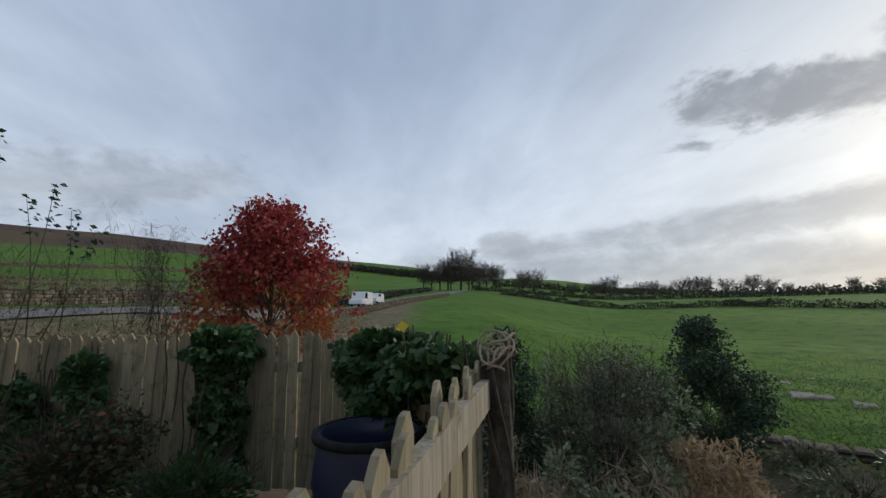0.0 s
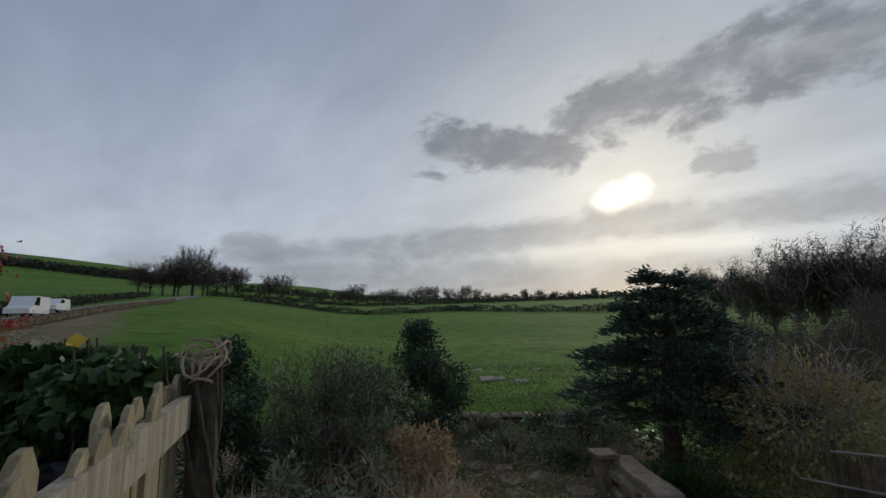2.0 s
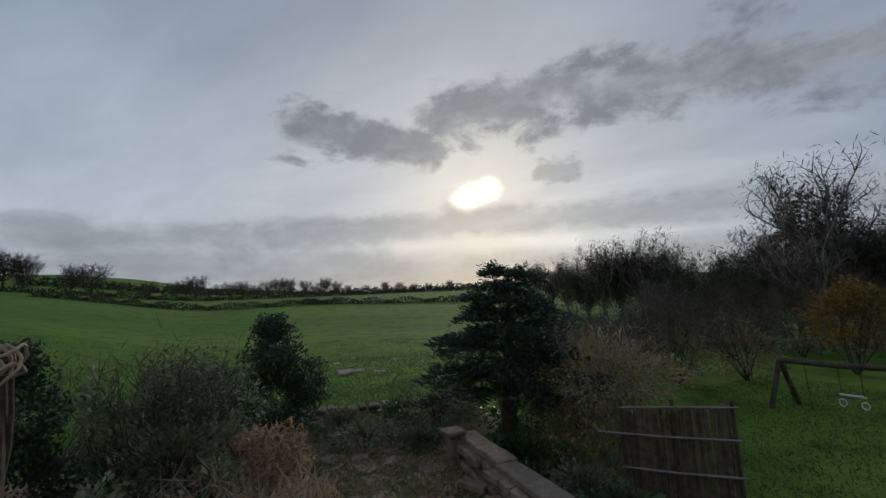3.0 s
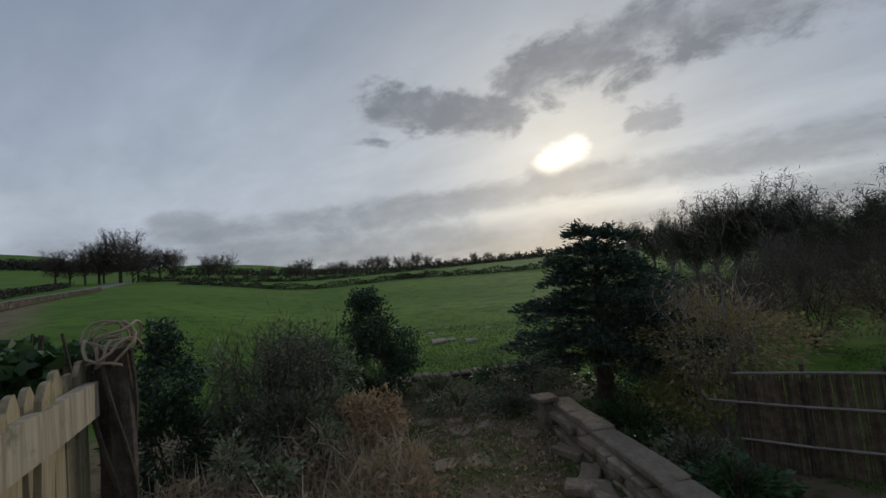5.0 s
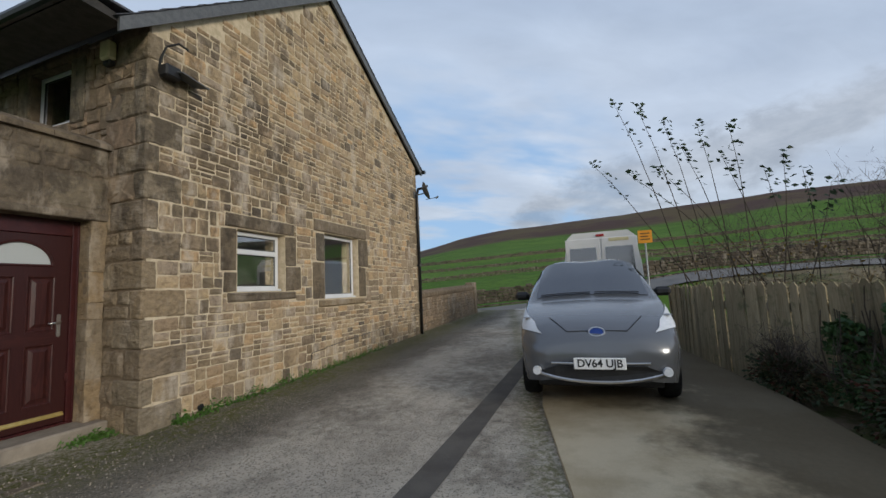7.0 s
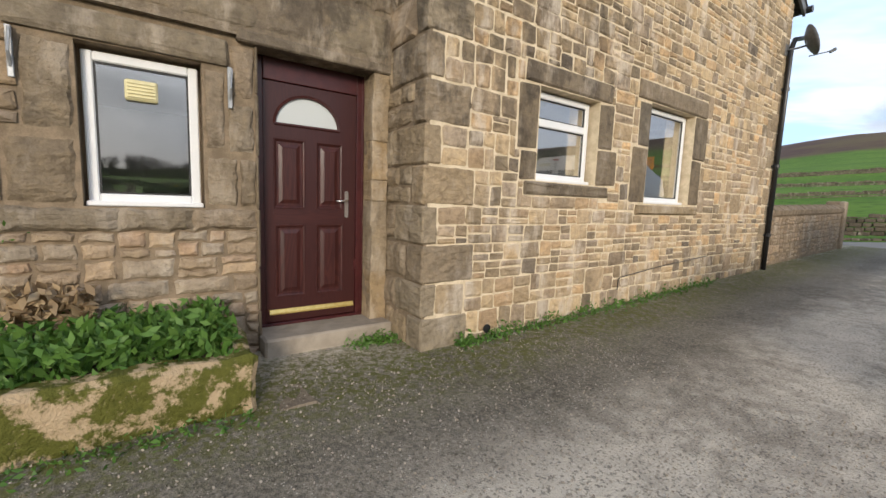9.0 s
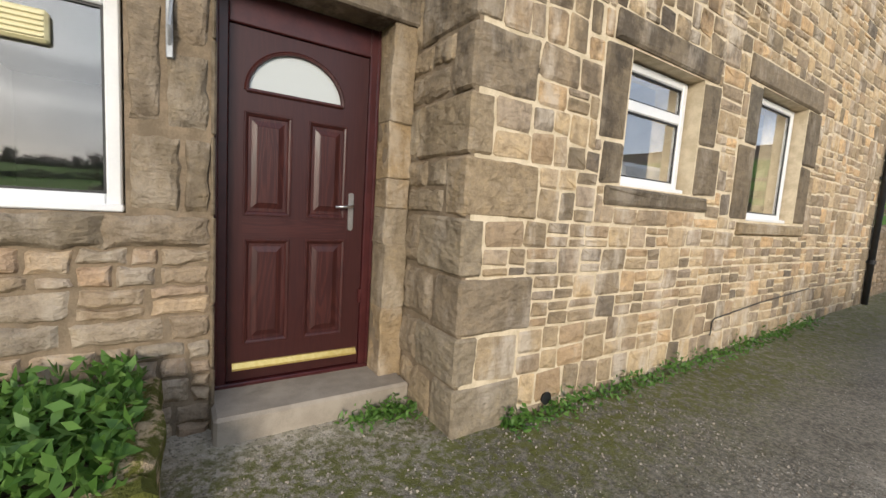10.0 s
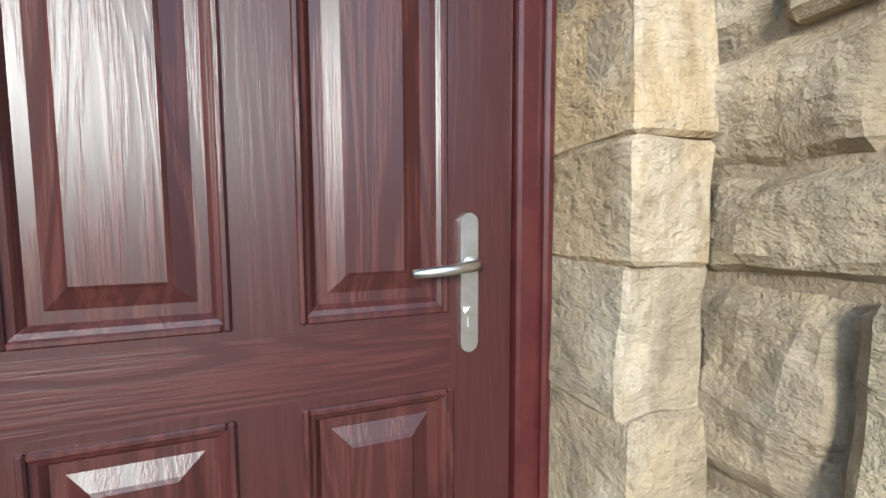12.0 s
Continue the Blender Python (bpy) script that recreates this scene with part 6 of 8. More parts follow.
for i, (sx, sy, d) in enumerate(((12.6, -8.0, 1.15), (12.3, -9.6, 1.25), (12.4, -11.2, 1.25), (13.9, -9.0, 1.3), (11.9, -12.6, 1.3), (10.9, -7.3, 1.0), (13.9, -12.0, 1.4))):
    bush("twiggy_shrub", (sx, sy), [((0, 0, d * 0.5), (1.0, 1.0, d * 0.6), 1.0)], 2200, 0.06, M_BROWNLEAF, "tangled brown shrub in the thicket beyond the lawn", "shrub", 240 + i, stems=12, height=d * 0.85, twigs=2400, group="thicket beyond the lawn")
bush("low_shrub", (12.0, -4.4), [((0, 0, 0.15), (0.5, 0.9, 0.22), 1.0)], 1500, 0.05, M_SHRUB, "low dark growth at the patio's edge", "shrub", 40, stems=5, height=0.25)
bush("low_shrub", (12.3, -5.6), [((0, 0, 0.25), (0.7, 0.8, 0.35), 1.0)], 2000, 0.05, M_SHRUB, "low dark growth under the conifer", "shrub", 41, stems=5, height=0.35, twigs=200)
bush("low_shrub", (10.4, -6.0), [((0, 0, 0.14), (0.9, 0.5, 0.26), 1.0)], 2200, 0.06, M_IVY, "green weeds behind the low wall", "plant", 42, stems=4, height=0.2)
for i, (sx, sy, ww, hh) in enumerate(((9.3, -6.0, 0.5, 0.2), (8.7, -5.85, 0.4, 0.22), (12.9, -4.2, 0.5, 0.25), (12.9, -5.2, 0.5, 0.3), (12.8, -6.2, 0.6, 0.35), (13.3, -3.4, 0.4, 0.2), (11.7, -5.1, 0.4, 0.16), (11.6, -6.6, 0.7, 0.4))):
    bush("low_shrub", (sx, sy), [((0, 0, hh * 0.6), (ww, ww, hh), 1.0)], 1500, 0.055, M_IVY if i % 2 else M_SHRUB, "dark low growth round the patio's edge", "shrub", 280 + i, stems=5, height=hh, twigs=120, group="growth round the patio")
bush("red_shrub", (7.35, 1.25), [((0, 0, 0.42), (0.45, 0.9, 0.55), 0.7), ((0.1, -0.5, 0.75), (0.38, 0.45, 0.42), 0.3)], 4200, 0.055, M_PURPLE, "dark red and brown shrub against the fence", "shrub", 43, stems=10, height=0.6, twigs=200)
bush("red_shrub", (7.45, 2.2), [((0, 0, 0.4), (0.4, 0.9, 0.5), 1.0)], 2400, 0.055, M_IVY, "dark green shrub against the fence by the car", "shrub", 48, stems=10, height=0.6, twigs=200)
bush("red_shrub", (7.75, 0.2), [((0, 0, 0.36), (0.5, 0.65, 0.5), 1.0)], 3600, 0.055, M_IVY, "dark bramble heaped below the ivy", "shrub", 49, stems=10, height=0.5, twigs=120)
bush("red_shrub", (7.1, -0.25), [((0, 0, 0.24), (0.55, 0.75, 0.34), 1.0)], 3400, 0.055, M_PURPLE, "low dark shrub beside the parking pad", "shrub", 44, stems=8, height=0.4, twigs=120)
bush("red_shrub", (6.95, 3.1), [((0, 0, 0.25), (0.4, 0.8, 0.4), 1.0)], 2200, 0.055, M_PURPLE, "brown bramble at the fence's foot by the car", "shrub", 148, stems=10, height=0.5, twigs=700)
bush("low_shrub", (7.2, -1.2), [((0, 0, 0.12), (0.5, 0.5, 0.22), 1.0)], 900, 0.06, M_WEED, "leafy green weeds by the barrel", "plant", 45, stems=4, height=0.2)
bush("low_shrub", (7.85, 0.6), [((0, 0, 0.2), (0.3, 0.7, 0.35), 1.0)], 1400, 0.05, M_SHRUB, "dark growth at the fence's foot", "shrub", 46, stems=5, height=0.35, twigs=250)
bush("low_shrub", (8.2, -0.35), [((0, 0, 0.1), (0.4, 0.5, 0.2), 1.0)], 700, 0.06, M_WEED, "green weeds at the fence's foot", "plant", 47, stems=4, height=0.2)

# dead bracken and stalks in the bed beyond the near fence
brng = np.random.default_rng(51)
bracken = thing("bracken", (9.2, -2.6, -0.2), "brown dead bracken and dry stalks filling the bed", "bracken", kind="stuff")
n = 9000
bx, by = brng.uniform(7.6, 10.6, n), brng.uniform(-3.7, -1.5, n)
keep = (by > -3.6 + 0.3 * np.sin(bx * 3)) & ((bx > 8.1) | (by < -2.5))
bx, by = bx[keep], by[keep]
bh = 0.62 * brng.uniform(0, 1, len(bx)) ** 1.3 * (0.6 + 0.4 * np.sin(bx * 4.1) * np.cos(by * 3.7))
pts = np.stack([bx, by, np.array([ground_z(a, b) for a, b in zip(bx, by)]) + np.abs(bh)], 1)
part("fronds", leaf_data("fronds", pts, 0.10, M_BRACKEN, 0.28, 51, 0.1), M_BRACKEN, bracken)
part("stalks", leaf_data("stalks", pts[:4200] + (0, 0, 0.05), 0.40, M_PALETWIG, 0.022, 52, -1.6), M_PALETWIG, bracken)
part("fronds", leaf_data("fronds", blob_points(2200, (10.9, -3.15, -0.05), (0.5, 0.55, 0.42), 53, 0.4), 0.09, M_BRACKEN, 0.25, 54, 0.6), M_BRACKEN, bracken, "mound of rust-brown dead fern")
part("weeds", leaf_data("weeds", pts[2600:5600] * (1, 1, 1) - (0, 0, 0.02), 0.05, M_PALELEAF, 0.4, 55, -0.5), M_WEED, bracken, "green shoots among the dead stalks")


def conifer():
    at = (10.85, -6.05)
    z = ground_z(*at)
    lean = Vector((-0.045, -0.045, 0))
    base = thing("conifer", (*at, z), "dark layered conifer with broad drooping tiers and a bare trunk", "tree")
    stem = lambda h: Vector((at[0], at[1], z + h)) + lean * h
    g = Mesh()
    g.tube([stem(-0.1), stem(0.4), stem(0.8) + Vector((0.02, 0, 0)), stem(1.7), stem(2.42)], [0.12, 0.095, 0.08, 0.05, 0.012], 9)
    part("trunk", g, M_BARK, base)
    rng = random.Random(61)
    pts, along = [], []
    tiers = (1.10, 1.30, 1.16, 1.04, 1.10, 0.90, 0.80, 0.70, 0.50, 0.34)
    for tier, reach in enumerate(tiers):
        hz = 0.84 + 1.50 * tier / 9
        many = 8
        for k in range(many):
            a = 2 * math.pi * (k + rng.random() * 0.8) / many
            r = reach * rng.uniform(0.62, 1.12)
            root = stem(hz - 0.05)
            tip = root + Vector((r * math.cos(a), r * math.sin(a), rng.uniform(-0.14, 0.16) - 0.04 * r))
            mid = root.lerp(tip, 0.5) + Vector((0, 0, 0.07 * r))
            br = Mesh()
            br.tube([root, mid, tip], [0.016, 0.010, 0.003], 4, cap=False)
            part("branch", br, M_BARK, base)
            side_way = Vector((-math.sin(a), math.cos(a), 0))
            for i in range(int(70 * r) + 14):
                t = rng.random() ** 0.6
                side = rng.gauss(0, 0.17 * (1.25 - t) * r + 0.035)
                q = root.lerp(mid, t * 2) if t < 0.5 else mid.lerp(tip, t * 2 - 1)
                p = q + side_way * side + Vector((0, 0, rng.gauss(0.015, 0.022) - 0.10 * abs(side)))
                pts.append(p[:])
                along.append((math.cos(a) * 0.8 - math.sin(a) * side * 2, math.sin(a) * 0.8 + math.cos(a) * side * 2, 0.12))
    pts, along = np.array(pts), np.array(along)
    reps = 5
    rng2 = np.random.default_rng(62)
    pts = np.repeat(pts, reps, 0) + rng2.normal(size=(len(pts) * reps, 3)) * (0.04, 0.04, 0.018)
    part("needles", leaf_data("needles", pts, 0.085, M_NEEDLE, 0.24, 63, -0.1, np.repeat(along, reps, 0)), M_NEEDLE, base)


conifer()


def red_tree():
    at = (11.9, 5.05)
    z = ground_z(*at)
    base = thing("red_maple", (*at, z), "small maple in crimson and orange autumn leaf", "tree")
    g, rng, ends = Mesh(), random.Random(71), []
    g.tube([(at[0], at[1], z - 0.1), (at[0], at[1], z + 0.9), (at[0] + 0.03, at[1], z + 1.6), (at[0], at[1], z + 3.6)], [0.085, 0.07, 0.055, 0.012], 8)
    part("trunk", g, M_BARK, base)
    g = Mesh()
    for k in range(5):
        limbs(g, rng, (at[0], at[1], z + 0.8 + 0.45 * k), 1.15 - 0.12 * k, 0.9, 5, 0.026, 2, 0.75, ends)
    part("branching", g, M_BARK, base)
    r2 = np.random.default_rng(72)
    n = 300
    h = r2.uniform(0, 1, n) ** 0.8
    a = r2.uniform(0, 2 * math.pi, n)
    wide = 1.95 * np.sqrt(np.clip(1.02 - h ** 1.7, 0.03, 1)) * r2.uniform(0.75, 1.12, n)
    r = wide * r2.uniform(0.1, 1, n) ** 0.45
    clump = np.stack([np.cos(a) * r + at[0], np.sin(a) * r + at[1], z + 0.6 + 3.45 * h], 1)
    lump = np.repeat(clump, 40, 0) + r2.normal(0, 1, (40 * n, 3)) * (0.15, 0.15, 0.11)
    tip = np.array([tuple(rng.choice(ends)) for _ in range(3000)]) + r2.normal(0, 0.12, (3000, 3))
    allp = np.concatenate([lump, tip])
    low = allp[:, 2] < z + 1.75 + 0.5 * np.sin(allp[:, 0] * 5)
    part("red_leaves", leaf_data("red_leaves", allp[~low], 0.095, M_RED, 0.85, 73, 0.4), M_RED, base)
    part("orange_leaves", leaf_data("orange_leaves", allp[low], 0.10, M_ORANGE, 0.85, 74, 0.4), M_ORANGE, base)


red_tree()


def whip_shrub():
    """Tall thin stems with leaves left at their tips, blown to one side."""
    base = thing("tall_shrub", (7.2, 5.6, ground_z(7.2, 5.6)), "tall thin-stemmed shrub with leaves only at the tips", "shrub")
    rng = random.Random(81)
    tips = [(5.45, 5.2), (5.9, 5.0), (6.35, 4.55), (4.95, 3.98), (6.9, 4.45), (7.4, 4.3), (6.6, 4.1), (8.2, 3.65), (8.75, 3.0), (7.2, 3.7), (7.9, 3.4), (6.1, 3.7), (8.45, 3.3), (5.6, 3.6)]
    lv, al = [], []
    for i, (tx, tz) in enumerate(tips):
        root = Vector((6.7 + 0.14 * i, 5.55 + rng.uniform(-0.2, 0.2), 0.1))
        tip = Vector((tx, 5.6 + rng.uniform(-0.15, 0.15), tz))
        mid = root.lerp(tip, 0.55) + Vector((0.18, 0, 0.25))
        path = [root.lerp(mid, k / 4).lerp(mid.lerp(tip, k / 4), k / 4) for k in range(5)]
        g = Mesh()
        g.tube(path, [0.014, 0.011, 0.009, 0.006, 0.003], 5, cap=False)
        part("stem", g, M_BARK, base)
        for k in range(26):
            t = 1 - 0.34 * rng.random() ** 1.7
            q = path[-2].lerp(path[-1], (t - 0.66) / 0.34)
            lv.append((q + Vector((rng.gauss(0.03, 0.05), rng.gauss(0, 0.05), rng.gauss(0, 0.05))))[:])
            al.append((0.8, 0, -0.2))
    part("leaves", leaf_data("leaves", lv, 0.10, M_HOLLY, 0.55, 82, 0.1, al), M_HOLLY, base)
    r2 = np.random.default_rng(83)
    c = np.stack([r2.uniform(6.6, 9.0, 1700), r2.uniform(5.1, 6.2, 1700), r2.uniform(0.6, 2.6, 1700)], 1)
    part("brushwood", leaf_data("brushwood", c, 0.42, M_TWIG, 0.014, 84, -1.5), M_TWIG, base)
    part("low_leaves", leaf_data("low_leaves", c[:420] - (0, 0, 0.4), 0.06, M_YELLOW, 0.6, 85), M_YELLOW, base)


whip_shrub()

# ---- patio, low wall, reed screen ----
flags = tagged(new("patio"), "patio of broken uneven flagstones set in mud", "patio", kind="structure")
flags.location = (10.3, -4.4, -0.3)
frng = random.Random(91)
for i in range(7):
    for j in range(6):
        x, y = 9.0 + 0.47 * i + frng.uniform(-0.05, 0.05), -5.35 + 0.36 * j + frng.uniform(-0.04, 0.04)
        if y > -3.75 + 0.2 * math.sin(4 * x) or frng.random() < 0.45:
            continue
        z = ground_z(x, y)
        g = Mesh()
        n = frng.choice((5, 6))
        out = [(x + 0.25 * frng.uniform(0.55, 1.1) * math.cos(2 * math.pi * k / n + 0.4 * i), y + 0.19 * frng.uniform(0.6, 1.1) * math.sin(2 * math.pi * k / n + 0.4 * i)) for k in range(n)]
        tilt = frng.uniform(-0.012, 0.012)
        g.prism(out, lambda u, v, d: Vector((u, v, z + d + tilt * (u - x) * 6)), -0.05, frng.uniform(-0.004, 0.006))
        part("flagstone", g, M_FLAG, flags)

lrng = np.random.default_rng(94)
n = 5200
lx, ly = lrng.uniform(8.4, 11.9, n), lrng.uniform(-5.35, -3.4, n)
lz = np.array([ground_z(a, b) for a, b in zip(lx, ly)]) + 0.012
litter = thing("leaf_litter", (10.2, -4.4, -0.45), "brown fallen leaves and moss scattered over the patio", "leaf litter", kind="stuff")
part("leaves", leaf_data("leaves", np.stack([lx, ly, lz], 1)[:2600], 0.05, M_BRACKEN, 0.6, 95, 0.0), M_BRACKEN, litter, "dry brown fallen leaves")
mossy = np.sin(lx * 3.1) * np.cos(ly * 4.3) + lrng.normal(0, 0.35, n) > 0.15
part("weeds", leaf_data("weeds", np.stack([lx, ly, lz], 1)[mossy], 0.035, M_WEED, 0.5, 96, -0.4), M_WEED, litter, "moss and small weeds")
low = thing("low_wall", (9.8, -5.42, -0.5), "low tumbled dry stone garden wall with worn flat copings", "garden wall")
wa, wb = Vector((10.95, -5.47, 0)), Vector((8.62, -5.36, 0))
wd = (wb - wa).normalized()
wlen = (wb - wa).length
for course in range(4):
    s = frng.uniform(-0.12, 0.0)
    while s < wlen - 0.04:
        w = frng.uniform(0.18, 0.46)
        gone = 0.10 * course * ss(s, 1.2, 2.4)
        if frng.random() < 0.08 + 0.12 * course * ss(s, 1.0, 2.2):
            s += w
            continue
        p = wa + wd * (s + w / 2) + Vector((0, frng.uniform(-0.03, 0.05), 0))
        z0 = -0.58 + 0.095 * course - gone * 0.15
        m = Matrix.Translation((p.x, p.y, z0)) @ Matrix.Rotation(math.atan2(wd.y, wd.x) + frng.uniform(-0.14, 0.14), 4, "Z") @ Matrix.Rotation(frng.uniform(-0.05, 0.05), 4, "Y")
        me = rough_block("stone", (-w / 2 + 0.006, -0.12 - frng.uniform(0, 0.05), 0.0), (w / 2 - 0.006, 0.12 + frng.uniform(0, 0.04), 0.094), M_FLAG, None, 0.016, 3, course * 9 + s)
        me.transform(m)
        part("stone", me, M_FLAG, low)
        s += w
s = -0.04
while s < wlen - 0.1:
    w = frng.uniform(0.40, 0.66)
    p = wa + wd * (s + w / 2)
    m = Matrix.Translation((p.x, p.y - 0.04, -0.205 + frng.uniform(-0.012, 0.012))) @ Matrix.Rotation(math.atan2(wd.y, wd.x) + frng.uniform(-0.05, 0.05), 4, "Z") @ Matrix.Rotation(frng.uniform(-0.02, 0.02), 4, "Y")
    me = rough_block("coping_stone", (-w / 2 + 0.005, -0.14, 0.0), (w / 2 - 0.005, 0.12, 0.075), M_COPE, None, 0.014, 4, s)
    me.transform(m)
    part("coping_stone", me, M_COPE, low)
    s += w
part("pier", rough_block("pier", (10.88, -5.40, -0.6), (11.06, -5.22, -0.14), M_FLAG, None, 0.02, 4, 2), M_FLAG, low)
part("pier_cap", rough_block("pier_cap", (10.84, -5.44, -0.14), (11.10, -5.18, -0.09), M_COPE, None, 0.012, 4, 3), M_COPE, low)
for k, (px, py, tilt) in enumerate(((9.55, -5.10, 0.3), (9.15, -5.02, 0.4), (8.82, -5.08, 0.2), (10.1, -5.16, 0.35), (9.35, -4.95, 0.1))):
    gz = ground_z(px, py)
    me = rough_block("fallen_stone", (-0.17, -0.09, -0.04), (0.17, 0.09, 0.055), M_FLAG, None, 0.02, 4, k)
    me.transform(Matrix.Translation((px, py, gz + 0.03)) @ Matrix.Rotation(0.4 * k - 0.6, 4, "Z") @ Matrix.Rotation(tilt * 0.4, 4, "X"))
    solo("fallen_stone", me, M_FLAG, "flat stone fallen from the low garden wall", "stone", group="stones fallen from the wall")

screen = thing("reed_screen", (8.8, -6.65, -0.3), "sagging brown reed screen tied to thin poles", "screen")
sa, sb = Vector((9.20, -6.42, 0)), Vector((8.45, -7.0, 0))
sd = (sb - sa)
for q in range(4):
    g = Mesh()
    for k in range(34):
        t = (q * 34 + k + frng.random()) / 136
        p = sa + sd * t
        h = 0.36 + 0.14 * t + frng.uniform(-0.05, 0.03) - 0.05 * (0.45 < t < 0.5)
        g.tube([(p.x, p.y + frng.uniform(-0.012, 0.012), -0.42), (p.x + frng.uniform(-0.01, 0.01), p.y, h)], 0.0055, 4)
    part("reed_panel", g, M_REED, screen)
for zz in (0.16, 0.44, -0.15):
    g = Mesh()
    a, b_ = sa - sd * (0.25 if zz == 0.16 else 0.02), sb + sd * 0.03
    g.tube([(a.x - 0.02, a.y + 0.025, zz - (0.03 if zz > 0.2 else 0)), ((a.x + b_.x) / 2 - 0.02, (a.y + b_.y) / 2 + 0.025, zz + 0.015), (b_.x - 0.02, b_.y + 0.025, zz + 0.05)], 0.013, 5)
    part("cross_pole", g, M_PALEBARK, screen)
for t in (0.02, 0.5, 1.0):
    p = sa + sd * t
    g = Mesh()
    g.tube([(p.x, p.y + 0.03, -0.5), (p.x, p.y + 0.03, 0.50 + 0.04 * t)], 0.016, 6)
    part("upright", g, M_BARK, screen)

# ---- swing frame on the lawn ----
swing = thing("swing_frame", (9.6, -11.2, -0.7), "old timber swing frame with a trapeze bar", "swing")
sw_a, sw_b = Vector((10.35, -11.05, 0.30)), Vector((8.92, -11.15, 0.32))
g = Mesh()
g.tube([sw_a, (9.6, -11.1, 0.29), sw_b], 0.045, 8)
part("top_beam", g, M_BARK, swing)
for top, dx in ((sw_a, -0.35), (sw_a, 0.35), (sw_b, -0.35), (sw_b, 0.35)):
    g = Mesh()
    x, y = top.x + 0.12 * dx, top.y + dx
    g.tube([top, (x, y, ground_z(x, y) - 0.1)], 0.04, 8)
    part("leg", g, M_BARK, swing)
g = Mesh()
g.tube([(9.62, -11.1, -0.13), (9.32, -11.12, -0.13)], 0.016, 8)
bar_ = part("trapeze_bar", g, M_UPVC, swing, "white trapeze bar")
for x in (9.60, 9.34):
    g = Mesh()
    g.tube([(x + 0.045 * math.cos(t), -11.11, -0.25 + 0.05 * math.sin(t)) for t in [2 * math.pi * i / 12 for i in range(13)]], 0.010, 6)
    part("ring", g, M_UPVC, swing, "white hand ring")
    g = Mesh()
    g.tube([(x, -11.11, -0.13), (x, -11.1, 0.28)], 0.006, 4)
    part("rope", g, M_BARK, swing)
g = Mesh()
g.box((10.0, -11.25, -0.52), (10.3, -11.05, -0.49), 0.01)
part("seat", g, M_UPVC, swing, "pale swing seat")
for x in (10.02, 10.28):
    g = Mesh()
    g.tube([(x, -11.15, -0.5), (x, -11.08, 0.28)], 0.006, 4)
    part("rope", g, M_BARK, swing)

# ---- weeds by the house ----
def weeds(label, pts, size, seed, mat=None):
    base = thing("weeds", tuple(np.mean(pts, 0) * (1, 1, 0)), label, "weeds", kind="stuff")
    part("leaves", leaf_data("leaves", pts, size, mat or M_WEED, 0.42, seed, -0.5), mat or M_WEED, base)


wr_ = np.random.default_rng(101)
n = 3000
weeds("lush green weeds growing out of the stone planter", np.stack([wr_.uniform(-0.6, 0.24, n), wr_.uniform(-2.85, -1.45, n), 0.33 + 0.20 * wr_.uniform(0, 1, n) ** 1.4], 1), 0.085, 102)
n = 1500
t = wr_.uniform(0, 1, n) ** 1.5
y = 0.35 + 5.2 * t
weeds("green weeds along the foot of the gable wall", np.stack([0.03 + np.abs(wr_.normal(0, 0.08, n)), y, 0.0275 * y + np.abs(wr_.normal(0, 0.045, n)) * (0.4 + np.abs(np.sin(y * 5)))], 1), 0.05, 103)
n = 500
weeds("small weeds at the end of the doorstep", np.stack([-0.40 + wr_.normal(0, 0.07, n), -0.22 + wr_.normal(0, 0.13, n), np.abs(wr_.normal(0, 0.04, n))], 1), 0.045, 104)
n = 500
weeds("small weeds growing from the wing wall", np.stack([FX + 0.02 + np.abs(wr_.normal(0, 0.05, n)), -2.95 + wr_.normal(0, 0.12, n), 0.98 + np.abs(wr_.normal(0, 0.05, n))], 1), 0.05, 105)
n = 700
weeds("grass and moss along the planter's foot", np.stack([0.42 + wr_.normal(0, 0.06, n), wr_.uniform(-4.0, -1.4, n), np.abs(wr_.normal(0, 0.03, n))], 1), 0.045, 106)
n = 260
weeds("dry brown stalks in the planter", np.stack([wr_.uniform(-0.6, -0.4, n), wr_.uniform(-2.6, -2.2, n), 0.45 + 0.25 * wr_.uniform(0, 1, n)], 1), 0.12, 107, M_BRACKEN)
n = 6500
gx, gy = wr_.uniform(-0.3, 3.2, n), wr_.uniform(-2.9, 1.6, n)
stones = thing("loose_gravel", (1.0, -1.0, 0), "scattered small pale chippings on the tarmac", "gravel", kind="stuff")
part("chippings", leaf_data("chippings", np.stack([gx, gy, np.array([drive_z(v) for v in gy]) + 0.013], 1), 0.015, M_STEP, 0.8, 108, 0.0), M_STEP, stones)


